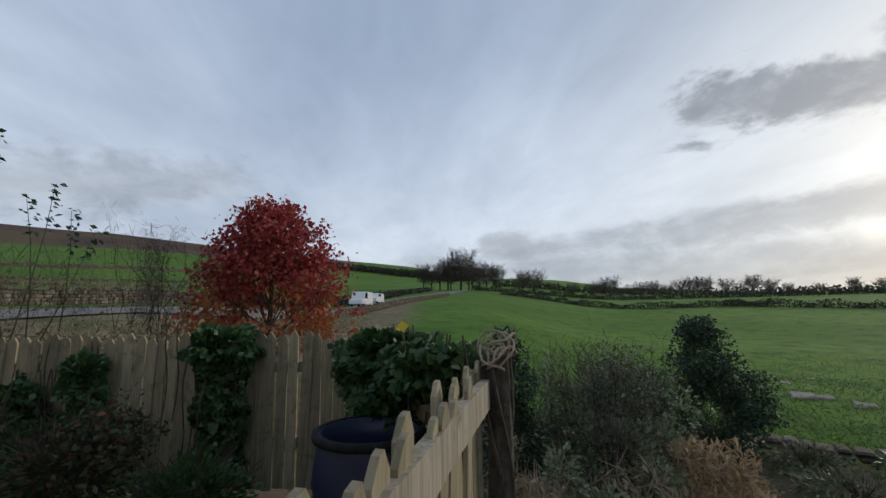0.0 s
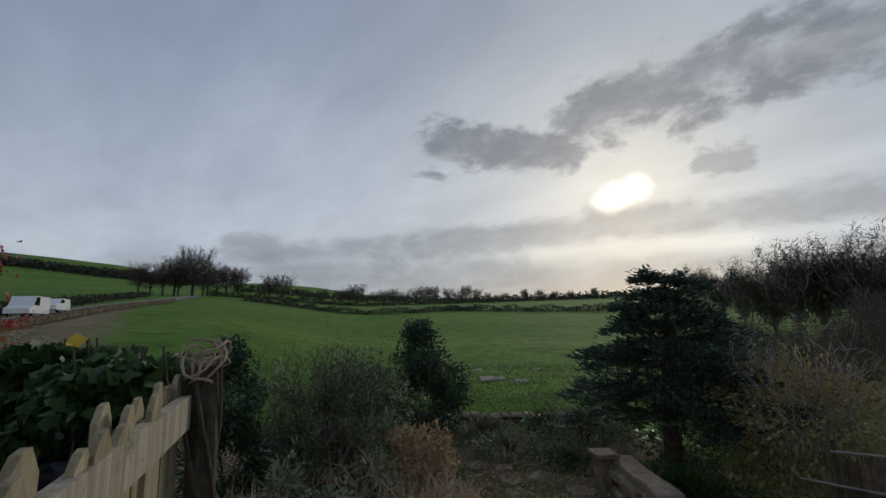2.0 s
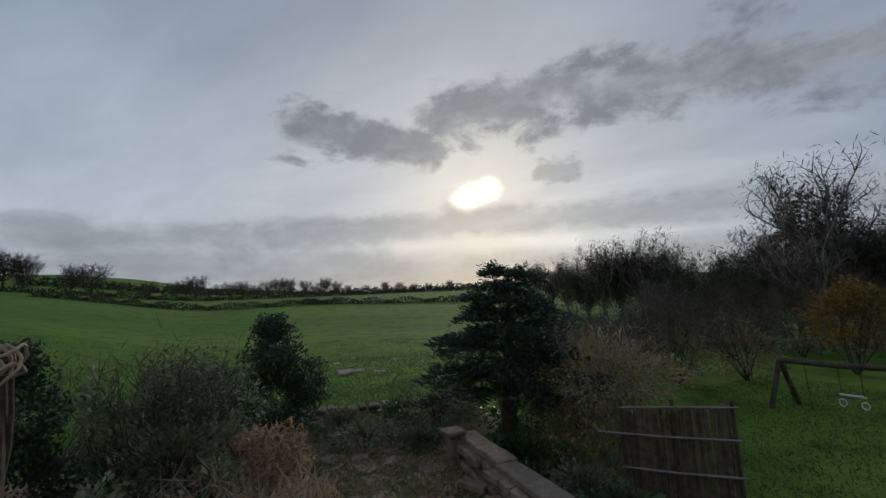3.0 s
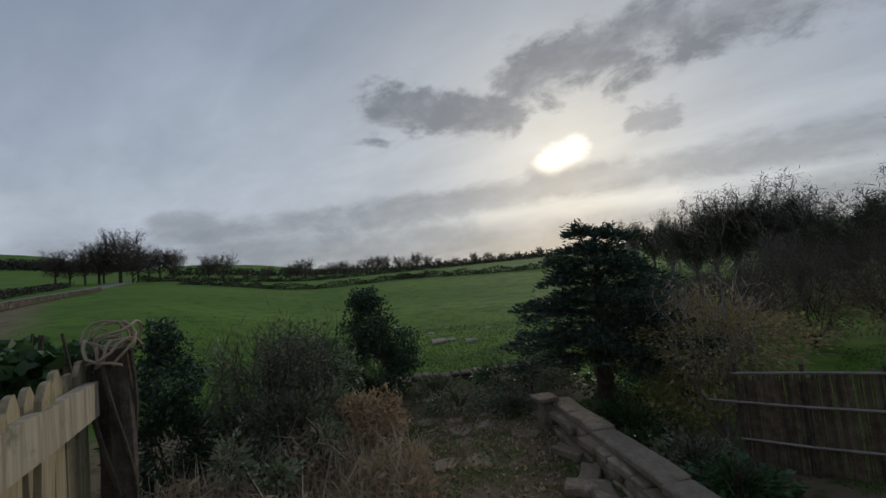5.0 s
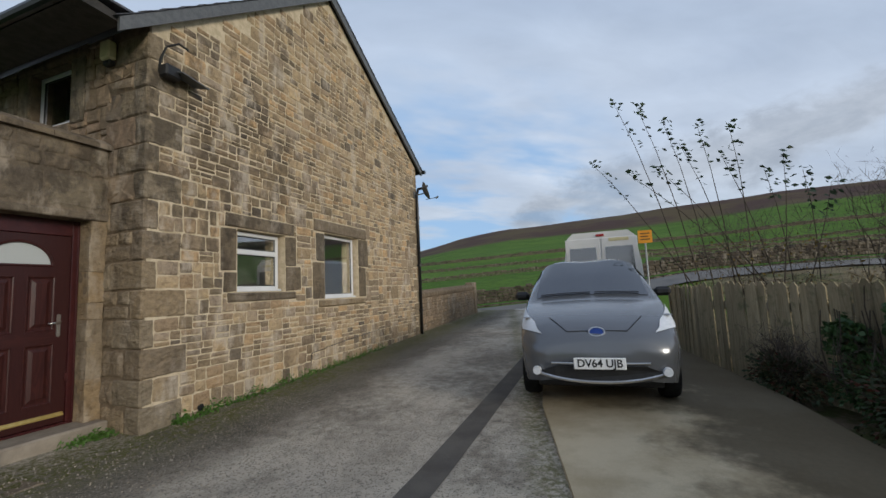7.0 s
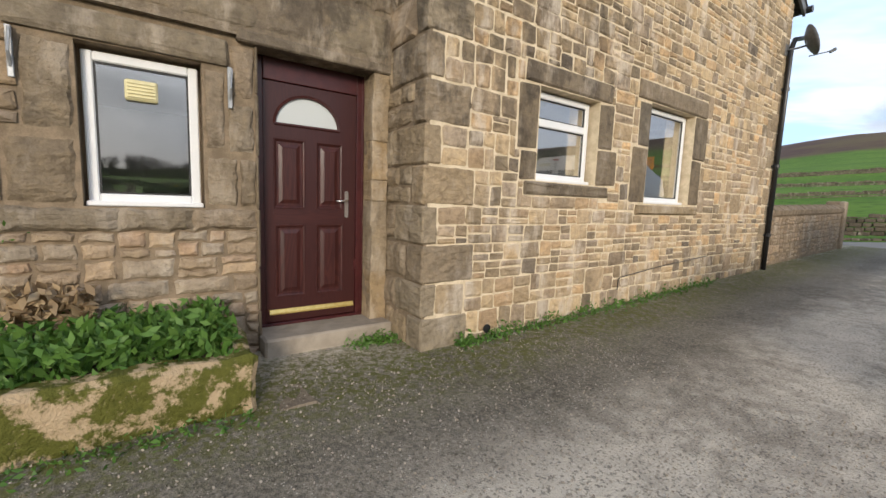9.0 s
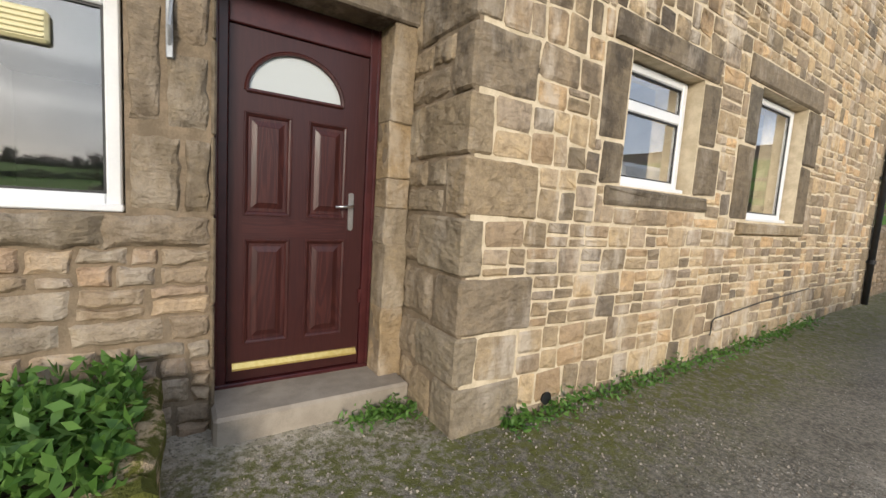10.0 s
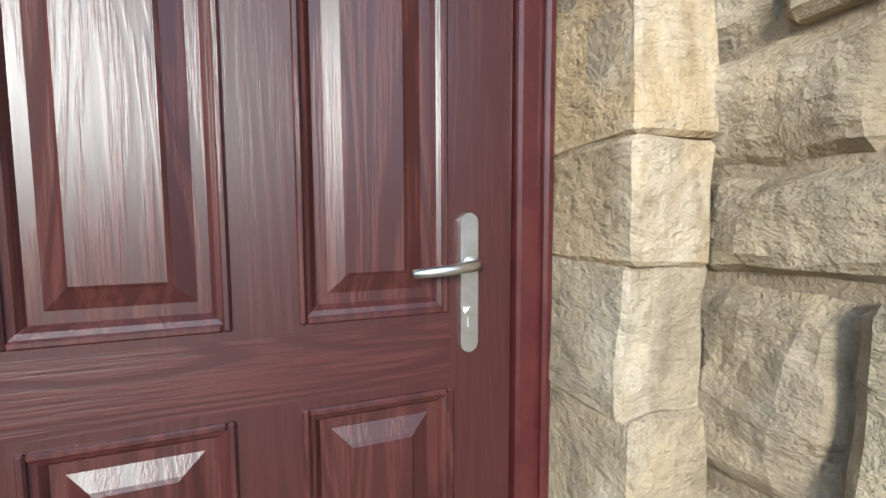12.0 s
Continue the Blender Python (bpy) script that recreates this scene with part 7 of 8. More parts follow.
# ---- vehicles ----
CAR = [  # along, then half width and height at sill, waist, shoulder, cant rail, and height on the middle line
    (0.00, 0.42, 0.31, 0.52, 0.44, 0.52, 0.56, 0.34, 0.66, 0.69),
    (0.06, 0.62, 0.28, 0.70, 0.44, 0.70, 0.60, 0.46, 0.74, 0.77),
    (0.20, 0.78, 0.25, 0.83, 0.46, 0.81, 0.70, 0.56, 0.83, 0.86),
    (0.45, 0.84, 0.20, 0.875, 0.50, 0.85, 0.82, 0.62, 0.92, 0.95),
    (0.80, 0.86, 0.20, 0.885, 0.55, 0.86, 0.93, 0.66, 1.00, 1.03),
    (1.15, 0.87, 0.20, 0.885, 0.58, 0.87, 1.00, 0.72, 1.06, 1.09),
    (1.55, 0.87, 0.20, 0.885, 0.60, 0.87, 1.02, 0.68, 1.32, 1.36),
    (1.95, 0.87, 0.20, 0.885, 0.60, 0.87, 1.03, 0.62, 1.52, 1.56),
    (2.40, 0.87, 0.20, 0.885, 0.60, 0.87, 1.04, 0.60, 1.56, 1.60),
    (3.20, 0.87, 0.20, 0.885, 0.60, 0.87, 1.05, 0.59, 1.49, 1.53),
    (3.85, 0.86, 0.22, 0.875, 0.62, 0.85, 1.06, 0.56, 1.38, 1.42),
    (4.25, 0.82, 0.26, 0.85, 0.62, 0.82, 1.02, 0.54, 1.16, 1.20),
    (4.42, 0.70, 0.32, 0.76, 0.62, 0.74, 0.90, 0.50, 1.00, 1.02),
]


def car_profile(s):
    for a, b in zip(CAR, CAR[1:]):
        if s <= b[0]:
            t = (s - a[0]) / (b[0] - a[0])
            return [p + (q - p) * t for p, q in zip(a[1:], b[1:])]
    return list(CAR[-1][1:])


def car_point(s, v, lift=0.0):
    """A point of the body: v runs from -1 (left sill) over 0 (middle line) to 1."""
    p = car_profile(s)
    knots = [(0.0, p[8]), (p[6], p[7]), (p[4], p[5]), (p[2], p[3]), (p[0], p[1])]
    t = min(abs(v), 0.9999) * 4
    i = int(t)
    f = t - i
    k = [knots[max(i - 1, 0)] if i > 0 else (-knots[1][0], knots[1][1]), knots[i], knots[i + 1], knots[min(i + 2, 4)]]
    q = []
    for c in range(2):
        a, b, d, e = (k[m][c] for m in range(4))
        q.append(0.5 * (2 * b + (d - a) * f + (2 * a - 5 * b + 4 * d - e) * f * f + (3 * b - a - 3 * d + e) * f ** 3))
    sg = 1 if v >= 0 else -1
    out = Vector((sg * q[0] * lift * 0.6, 0, lift * 0.8)) if lift else Vector((0, 0, 0))
    return Vector((sg * q[0], s, q[1])) + out


def car_patch(s0, s1, v0, v1, ns, nv, m, lift=0.006, front=0.0, edge=None):
    g = Mesh()
    pts = []
    for i in range(ns + 1):
        for j in range(nv + 1):
            v = v0 + (v1 - v0) * j / nv
            a, b = edge(v) if edge else (s0, s1)
            p = car_point(a + (b - a) * i / ns, v, lift)
            p.y -= front
            pts.append(m @ p)
    return g.add(pts, [(i * (nv + 1) + j, i * (nv + 1) + j + 1, (i + 1) * (nv + 1) + j + 1, (i + 1) * (nv + 1) + j) for i in range(ns) for j in range(nv)])


def text_mesh(text, size, mat, parent, m, name="lettering"):
    cu = bpy.data.curves.new(name, "FONT")
    cu.offset = 0.0022
    cu.body, cu.size, cu.extrude, cu.align_x, cu.align_y = text, size, 0.001, "CENTER", "CENTER"
    tmp = bpy.data.objects.new(name, cu)
    me = bpy.data.meshes.new_from_object(tmp)
    bpy.data.objects.remove(tmp)
    me.transform(m)
    me.materials.clear()
    me.materials.append(mat)
    return part(name, me, mat, parent)


def wheel(parent, c, r, wide, m):
    g = Mesh()
    prof_ = [(r * 0.66, -wide / 2), (r * 0.93, -wide / 2), (r, -wide * 0.3), (r, wide * 0.3), (r * 0.93, wide / 2), (r * 0.66, wide / 2)]
    n = 28
    pts = [m @ Vector((c[0] + d, c[1] + q * math.cos(2 * math.pi * k / n), c[2] + q * math.sin(2 * math.pi * k / n))) for q, d in prof_ for k in range(n)]
    faces = [(i * n + k, i * n + (k + 1) % n, (i + 1) * n + (k + 1) % n, (i + 1) * n + k) for i in range(len(prof_) - 1) for k in range(n)]
    w = part("wheel", Mesh().add(pts, faces), M_RUBBER, parent, "black tyre", smooth=True)
    g = Mesh()
    for s in (-1, 1):
        for k in range(5):
            a = 2 * math.pi * k / 5
            u, v = Vector((0, math.cos(a), math.sin(a))), Vector((0, -math.sin(a), math.cos(a)))
            o = Vector(c) + Vector((s * wide * 0.42, 0, 0))
            g.add([m @ p for p in (o + u * 0.03 - v * 0.05, o + u * r * 0.66 - v * 0.03, o + u * r * 0.66 + v * 0.03, o + u * 0.03 + v * 0.05)], [(0, 1, 2, 3)])
    part("rim", g, M_GALV, w)


def grey_car():
    m = Matrix.Translation((4.83, 1.42, 0.150)) @ Matrix.Rotation(radians(2.5), 4, "Z") @ Matrix.Rotation(radians(1.57), 4, "X") @ Matrix.Diagonal((0.96, 1, 1, 1))
    base = thing("car", (4.75, 3.6, 0.1), "dark grey electric hatchback parked on the concrete", "car")
    g = Mesh()
    ss_ = [0.0, 0.03, 0.06, 0.12, 0.2, 0.32, 0.45, 0.62, 0.8, 1.0, 1.15, 1.35, 1.55, 1.75, 1.95, 2.15, 2.4, 2.8, 3.2, 3.55, 3.85, 4.05, 4.25, 4.35, 4.42]
    nv = 40
    pts = [m @ car_point(s, -1 + 2 * j / nv) for s in ss_ for j in range(nv + 1)]
    faces = [(i * (nv + 1) + j, i * (nv + 1) + j + 1, (i + 1) * (nv + 1) + j + 1, (i + 1) * (nv + 1) + j) for i in range(len(ss_) - 1) for j in range(nv)]
    faces += [tuple(range(nv + 1))[::-1], tuple((len(ss_) - 1) * (nv + 1) + j for j in range(nv + 1))]
    part("body", g.add(pts, faces), M_CAR, base, "dark grey metallic bodywork", smooth=True)
    part("windscreen", car_patch(1.20, 1.97, -0.255, 0.255, 8, 16, m, 0.010), M_CARGLASS, base, "dark reflective glass", smooth=True)
    part("rear_window", car_patch(3.75, 4.2, -0.24, 0.24, 4, 10, m, 0.010), M_CARGLASS, base, smooth=True)
    for s in (-1, 1):
        part("side_window", car_patch(1.7, 3.7, s * 0.29, s * 0.47, 10, 4, m, 0.010), M_CARGLASS, base, smooth=True)
        edge = lambda v: (0.13 + 0.24 * (abs(v) - 0.31) / 0.19, 0.36 + 0.72 * (abs(v) - 0.31) / 0.19)
        hl = part("headlight", car_patch(0, 0, s * 0.31, s * 0.50, 8, 6, m, 0.014, 0.0, edge), M_LENS, base, "clear raised headlight", smooth=True)
        g = Mesh()
        c = m @ (car_point(0.50, s * 0.39, 0.020))
        g.lathe([(0.0, 0.012), (0.035, 0.010), (0.052, 0.0)], c, 14)
        part("projector", g, M_GALV, hl)
        fog = m @ Vector((s * 0.665, 0.005, 0.395))
        g = Mesh()
        g.tube([fog + Vector((0, 0.03, 0)), fog - Vector((0, 0.012, 0))], [0.048, 0.042], 16)
        part("fog_light", g, M_LENS, base, "round fog light")
        mir = m @ Vector((s * 0.985, 1.66, 1.115))
        g = Mesh()
        g.box(mir - Vector((0.105, 0.05, 0.062)), mir + Vector((0.105, 0.07, 0.062)), 0.04)
        mm = part("door_mirror", g, M_BLACKTRIM, base, "dark door mirror")
        g = Mesh()
        g.tube([m @ Vector((s * 0.86, 1.68, 1.05)), mir], 0.02, 6)
        part("mirror_arm", g, M_BLACKTRIM, mm)
    g = Mesh()
    g.prism([(-0.60, 0.40), (-0.48, 0.30), (0.48, 0.30), (0.60, 0.40), (0.46, 0.455), (-0.46, 0.455)], lambda u, v, d: m @ Vector((u, d + 0.05 * (u / 0.6) ** 2, v)), -0.055, 0.06)
    part("lower_grille", g, M_BLACKTRIM, base, "black lower air intake")
    g = Mesh()
    g.tube([m @ Vector((-0.70 + 0.1 * k, -0.060 + 0.13 * ((k - 7) / 7) ** 4, 0.385 - 0.085 * (1 - ((k - 7) / 7) ** 2))) for k in range(15)], 0.017, 6)
    part("chrome_lip", g, M_CHROME, base, "silver lip along the bumper")
    for s in (-1, 1):
        g = Mesh()
        g.tube([m @ Vector((s * (0.25 + 0.05 * k), -0.050 + 0.03 * ((0.25 + 0.05 * k) / 0.6) ** 2, 0.485)) for k in range(6)], 0.011, 6)
        part("chrome_bar", g, M_CHROME, base)
    flap = Mesh()
    flap.tube([m @ car_point(0.10 + 0.0 * k, v, 0.008) for k, v in enumerate((-0.15, -0.10, 0, 0.10, 0.15))], 0.005, 4)
    flap.tube([m @ car_point(s, -0.15 - 0.05 * (s - 0.1) / 0.3, 0.006) for s in (0.10, 0.2, 0.3, 0.4)], 0.004, 4)
    flap.tube([m @ car_point(s, 0.15 + 0.05 * (s - 0.1) / 0.3, 0.006) for s in (0.10, 0.2, 0.3, 0.4)], 0.004, 4)
    part("charge_flap", flap, M_BLACKTRIM, base, "seam round the charging flap")
    c = m @ (car_point(0.09, 0.0, 0.004))
    g = Mesh()
    g.prism([(0.075 * math.cos(2 * math.pi * k / 24), 0.052 * math.sin(2 * math.pi * k / 24)) for k in range(24)], lambda u, v, d: c + Vector((u, 0.010 + 0.5 * v - d, v * 0.8)), 0.0, 0.02)
    part("badge", g, M_BADGE, base, "oval blue and silver badge")
    g = Mesh()
    g.tube([c + Vector((0.078 * math.cos(2 * math.pi * k / 24), -0.012 + 0.026 * math.sin(2 * math.pi * k / 24), 0.043 * math.sin(2 * math.pi * k / 24))) for k in range(25)], 0.008, 6)
    part("badge_ring", g, M_CHROME, base)
    pl = m @ Matrix.Translation((0, -0.085, 0.492)) @ Matrix.Rotation(radians(-6), 4, "X")
    g = Mesh()
    g.box((-0.262, 0.0, -0.058), (0.262, 0.03, 0.058), 0.006, pl)
    plate = part("number_plate", g, M_PLATE, base, "white front number plate")
    text_mesh("DV64 UJB", 0.108, M_INK, plate, pl @ Matrix.Translation((0, -0.002, 0.0)) @ Matrix.Rotation(radians(90), 4, "X") @ Matrix.Diagonal((1.02, 1, 1, 1)))
    g = Mesh()
    g.tube([m @ car_point(1.22, v, 0.03) for v in (0.02, 0.10, 0.2)], 0.007, 5).tube([m @ car_point(1.22, v, 0.03) for v in (-0.22, -0.1, 0.0)], 0.007, 5)
    part("wiper", g, M_BLACKTRIM, base)
    for s in (-1, 1):
        for y in (0.84, 3.55):
            wheel(base, (s * 0.80, y, 0.245), 0.31, 0.2, m)
    und = Mesh()
    und.box((-0.70, 0.45, 0.12), (0.70, 4.2, 0.3), 0.02, m)
    part("underbody", und, M_BLACKTRIM, base)


grey_car()


def big_van():
    base = thing("van", (5.0, 10.5, 0.25), "tall white van parked with its rear doors facing the house", "van")
    zb, y0, y1 = 0.24, 8.0, 13.2
    g = Mesh()
    rings = []
    for y, k in ((y0, 1.0), (y0 + 0.04, 1.012), (y1 - 1.4, 1.012), (y1 - 0.5, 0.96), (y1, 0.80)):
        t = 2.52 if y < y1 - 1 else (2.2 if y < y1 else 1.1)
        rings.append([(5.05 + u * k, y, zb + v * t / 2.52) for u, v in ((-0.94, 0.42), (0.94, 0.42), (0.955, 1.1), (0.91, 1.75), (0.80, 2.40), (0.66, 2.52), (-0.66, 2.52), (-0.80, 2.40), (-0.91, 1.75), (-0.955, 1.1))])
    n = 10
    g.add([p for r in rings for p in r], [(i * n + k, i * n + (k + 1) % n, (i + 1) * n + (k + 1) % n, (i + 1) * n + k) for i in range(4) for k in range(n)] + [tuple(range(n)), tuple(4 * n + k for k in range(n))])
    part("body", g, M_VANWHITE, base)
    for s in (-1, 1):
        g = Mesh()
        x = 5.05 + s * 0.44
        g.box((x - 0.425, y0 - 0.03, zb + 0.55), (x + 0.425, y0 - 0.002, zb + 2.36), 0.02)
        d = part("rear_door", g, M_VANWHITE, base)
        g = Mesh()
        out = [(x - 0.33, zb + 1.52), (x + 0.33, zb + 1.52), (x + (0.31 if s > 0 else 0.33), zb + 2.12), (x - (0.31 if s < 0 else 0.33), zb + 2.12)]
        g.prism(out, lambda u, v, dd: Vector((u, dd, v)), y0 - 0.042, y0 - 0.028)
        part("window", g, M_CARGLASS, d, "dark rear door window")
        g = Mesh()
        g.box((x - s * 0.40 - 0.02, y0 - 0.05, zb + 1.18), (x - s * 0.40 + 0.02, y0 - 0.03, zb + 1.36), 0.008)
        part("handle", g, M_BLACKTRIM, d)
        g = Mesh()
        g.box((5.05 + s * 0.89 - 0.055, y0 - 0.03, zb + 0.80), (5.05 + s * 0.89 + 0.055, y0 + 0.05, zb + 1.22), 0.015)
        part("tail_light", g, M_REDLENS, base, "red tail light")
        for y in (y0 + 0.95, y1 - 1.0):
            wheel(base, (5.05 + s * 0.82, y, zb + 0.33), 0.34, 0.22, Matrix.Identity(4))
    g = Mesh()
    g.box((4.95, y0 - 0.035, zb + 2.40), (5.15, y0 + 0.02, zb + 2.46), 0.01)
    part("brake_light", g, M_REDLENS, base)
    g = Mesh()
    g.box((5.25, y0 - 0.04, zb + 2.26), (5.72, y0 - 0.028, zb + 2.34), 0.003)
    part("sticker", g, M_VENT, base, "pale yellow strip above the door")
    g = Mesh()
    g.box((4.1, y0 - 0.10, zb + 0.38), (6.0, y0 + 0.02, zb + 0.54), 0.02)
    part("bumper", g, M_BLACKTRIM, base)


big_van()


def small_vehicle(name, x, y, ang, length, high, nose, label, category):
    z = ground_z(x, y) + 0.12
    m = Matrix.Translation((x, y, z)) @ Matrix.Rotation(ang, 4, "Z")
    base = thing(name, (x, y, z), label, category)
    g = Mesh()
    out = [(0, 0.3), (length, 0.3), (length, 0.75), (length - nose * 0.9, 0.95), (length - nose * 1.5, high), (0.25, high), (0, high - 0.5)]
    g.prism(out, lambda u, v, d: m @ Vector((u, d, v)), -0.85, 0.85)
    part("body", g, M_VANWHITE, base)
    g = Mesh()
    g.prism([(length - nose * 0.97, 1.0), (length - nose * 1.45, high - 0.1), (length - nose * 2.3, high - 0.1), (length - nose * 2.3, 1.0)], lambda u, v, d: m @ Vector((u, d, v)), -0.86, 0.86)
    part("windows", g, M_CARGLASS, base)
    for u in (0.8, length - 0.85):
        for v in (-0.75, 0.75):
            wheel(base, (0, 0, 0), 0.31, 0.2, m @ Matrix.Translation((u, v, 0.31)) @ Matrix.Rotation(radians(90), 4, "Z"))


small_vehicle("van", 47.5, 33.8, radians(205), 4.6, 1.85, 0.9, "white van parked beside the far road", "van")
small_vehicle("car", 52.5, 36.0, radians(205), 4.2, 1.45, 1.0, "white car parked behind the far van", "car")

sign = thing("road_sign", (7.05, 16.7, ground_z(7.05, 16.7)), "orange temporary road sign on a pale post", "road sign")
g = Mesh()
g.tube([(7.05, 16.72, ground_z(7.05, 16.7) - 0.1), (7.05, 16.72, 3.66)], 0.035, 8)
part("post", g, M_GALV, sign)
g = Mesh()
g.box((6.77, 16.66, 3.10), (7.33, 16.68, 3.66), 0.008)
face = part("sign_face", g, M_SIGN, sign)
for k in range(3):
    g = Mesh()
    g.box((6.86, 16.65, 3.24 + 0.13 * k), (7.24 - 0.06 * (k % 2), 16.658, 3.28 + 0.13 * k))
    part("lettering", g, M_INK, face, "dark unreadable line of lettering")

# ---- walls by the road and in the fields ----
def dry_wall(name, line, h, wide, label, seed, size=(0.5, 0.25), mat=None, cope=True):
    """A field wall of rough stones along a line on the plan, joined where it is long."""
    rng = random.Random(seed)
    g = Mesh()
    for a, b in zip(line, line[1:]):
        a, b = Vector((*a, 0)), Vector((*b, 0))
        d = (b - a).normalized()
        ang = math.atan2(d.y, d.x)
        L = (b - a).length
        rows = max(1, int(h / size[1]))
        for r in range(rows + (1 if cope else 0)):
            s = -rng.random() * size[0]
            while s < L:
                w = size[0] * rng.uniform(0.6, 1.3)
                p = a + d * (s + w / 2)
                z = ground_z(p.x, p.y)
                hh = h / rows
                z0 = z + r * hh - (0.1 if r == 0 else 0)
                up = hh * rng.uniform(0.9, 1.06) if r < rows else hh * rng.uniform(0.3, 1.2)
                m = Matrix.Translation((p.x, p.y, 0)) @ Matrix.Rotation(ang + rng.uniform(-0.06, 0.06), 4, "Z")
                k = wide / 2 * rng.uniform(0.85, 1.1)
                g.box((-w / 2 + 0.01, -k, z0), (w / 2 - 0.01, k, z0 + up - 0.01), 0.03, m)
                s += w
    return solo(name, g, mat or M_FARSTONE, label, "stone wall", "structure")


rw = thing("road_wall", (-0.2, 11, 0.3), "low rendered stone wall with rounded copings beside the drive", "garden wall")
g = Mesh()
n = 24
pts, faces = [], []
for i in range(n + 1):
    y = 7.92 + 6.0 * i / n
    z = drive_z(y)
    t = 1.05 + 0.02 * math.sin(i * 0.9)
    pts += [(-0.42, y, z - 0.1), (-0.08 + 0.008 * math.sin(i * 2.1), y, z - 0.1), (-0.10, y, z + t), (-0.40, y, z + t)]
faces = [(4 * i + k, 4 * i + (k + 1) % 4, 4 * i + 4 + (k + 1) % 4, 4 * i + 4 + k) for i in range(n) for k in range(4)] + [(3, 2, 1, 0), (4 * n, 4 * n + 1, 4 * n + 2, 4 * n + 3)]
part("wall_body", g.add(pts, faces), M_MORTAR_DARK, rw)
LAY.append((courses((7.95, 0.3, 13.8, 1.25), random.Random(3), (0.15, 0.22), (0.2, 0.45), 0.016, []), lambda u, v, d: Vector((-0.095 + d, u, v + drive_z(u) - 0.25)), rw, lambda r: False, (M_STONE, M_RUBBLE), 0.014, 0.010))
for k in range(12):
    y = 7.94 + 0.5 * k
    z = drive_z(y + 0.25) + 1.04
    g = Mesh()
    g.prism([(-0.45, z), (-0.05, z), (-0.04, z + 0.10), (-0.14, z + 0.19), (-0.25, z + 0.21), (-0.38, z + 0.18), (-0.46, z + 0.10)], lambda u, v, d: Vector((u, d, v)), y + 0.004, y + 0.494)
    part("coping_stone", g, M_MORTAR_DARK, rw)
g = Mesh()
g.box((-0.46, 13.86, 0.3), (-0.04, 14.2, 1.72), 0.03)
part("pier", g, M_RUBBLE, rw)

dry_wall("field_wall_1", [(-40 + 4 * k, road_line(-40 + 4 * k)[1] + 5.0) for k in range(22)], 0.95, 0.5, "dark dry stone wall along the far side of the road", 1, (0.34, 0.16))
dry_wall("field_wall_2", [(32 + 4 * k, road_line(32 + 4 * k)[1] - 4.6) for k in range(17)], 0.6, 0.4, "dry stone wall along the near side of the road", 2, (0.36, 0.15))
dry_wall("field_wall_3", [(13.9, -2.2), (13.6, -4.6), (13.4, -6.6)], 0.16, 0.34, "low tumbled stone wall at the garden's end", 3, (0.20, 0.08))
dry_wall("field_wall_4", [(-150, 95), (-60, 110), (30, 125), (110, 150)], 0.6, 0.5, "dark field boundary on the hillside", 4, (0.9, 0.3))
dry_wall("field_wall_5", [(-200, 190), (-60, 175), (60, 190), (190, 235)], 1.0, 0.8, "dark field boundary below the moor", 5, (1.6, 0.5))
dry_wall("field_wall_6", [(-90, 70), (-30, 62), (20, 75), (60, 100)], 0.5, 0.4, "field boundary above the road", 6, (0.6, 0.25))


def hedge(label, line, h, wide, seed, density=80, size=0.34, mat=None, aspect=0.7):
    rng = np.random.default_rng(seed)
    base = thing("hedge", (*line[0], ground_z(*line[0])), label, "hedge", kind="stuff")
    pts = []
    for a, b in zip(line, line[1:]):
        L = math.dist(a, b)
        n = int(L * density)
        t = rng.uniform(0, 1, n)
        x = a[0] + (b[0] - a[0]) * t + rng.normal(0, wide / 2.5, n)
        y = a[1] + (b[1] - a[1]) * t + rng.normal(0, wide / 2.5, n)
        z = np.array([ground_z(p, q) for p, q in zip(x, y)]) + h * rng.uniform(0, 1, n) * (0.75 + 0.25 * np.sin(t * L * 0.7))
        pts.append(np.stack([x, y, z], 1))
    part("foliage", leaf_data("foliage", np.concatenate(pts), size, mat or M_HEDGE, aspect, seed), mat or M_HEDGE, base)


def polar(bearing, r):
    return 6 + r * math.sin(radians(bearing)), -3 + r * math.cos(radians(bearing))


hedge("tangle of dry brown stems behind the fence", [(6.9, 7.4), (8.0, 5.9), (9.4, 3.4), (10.4, 1.6)], 1.55, 0.55, 9, 420, 0.16, M_BROWNLEAF, 0.16)
hedge("dark clipped hedge across the pasture", [polar(67, 135), polar(72, 118), polar(78.6, 100), polar(86, 97), polar(93, 104), polar(98, 112)], 1.5, 1.2, 1)
hedge("dark hedge meeting the pasture's far side", [polar(93, 104), polar(101, 96), polar(112, 88), polar(122, 80)], 1.5, 1.2, 2)
hedge("far hedge below the distant trees", [polar(63, 190), polar(75, 180), polar(88, 185), polar(104, 190), polar(118, 180)], 2.6, 2.4, 3, 80, 0.5)
hedge("distant hedge on the rise", [polar(66, 300), polar(85, 320), polar(105, 330), polar(125, 300)], 5, 6, 4, 16, 1.6)
hedge("rough brown verge above the fence", [(9.5, 9.5), (13, 11), (20, 15), (30, 20)], 0.9, 2.2, 5, 190, 0.16, M_BROWNLEAF, 0.3)
hedge("dark hedge beside the far road", [polar(44, 60), polar(50, 85), polar(54, 120), polar(57, 170)], 1.6, 2.0, 6, 30, 0.6)

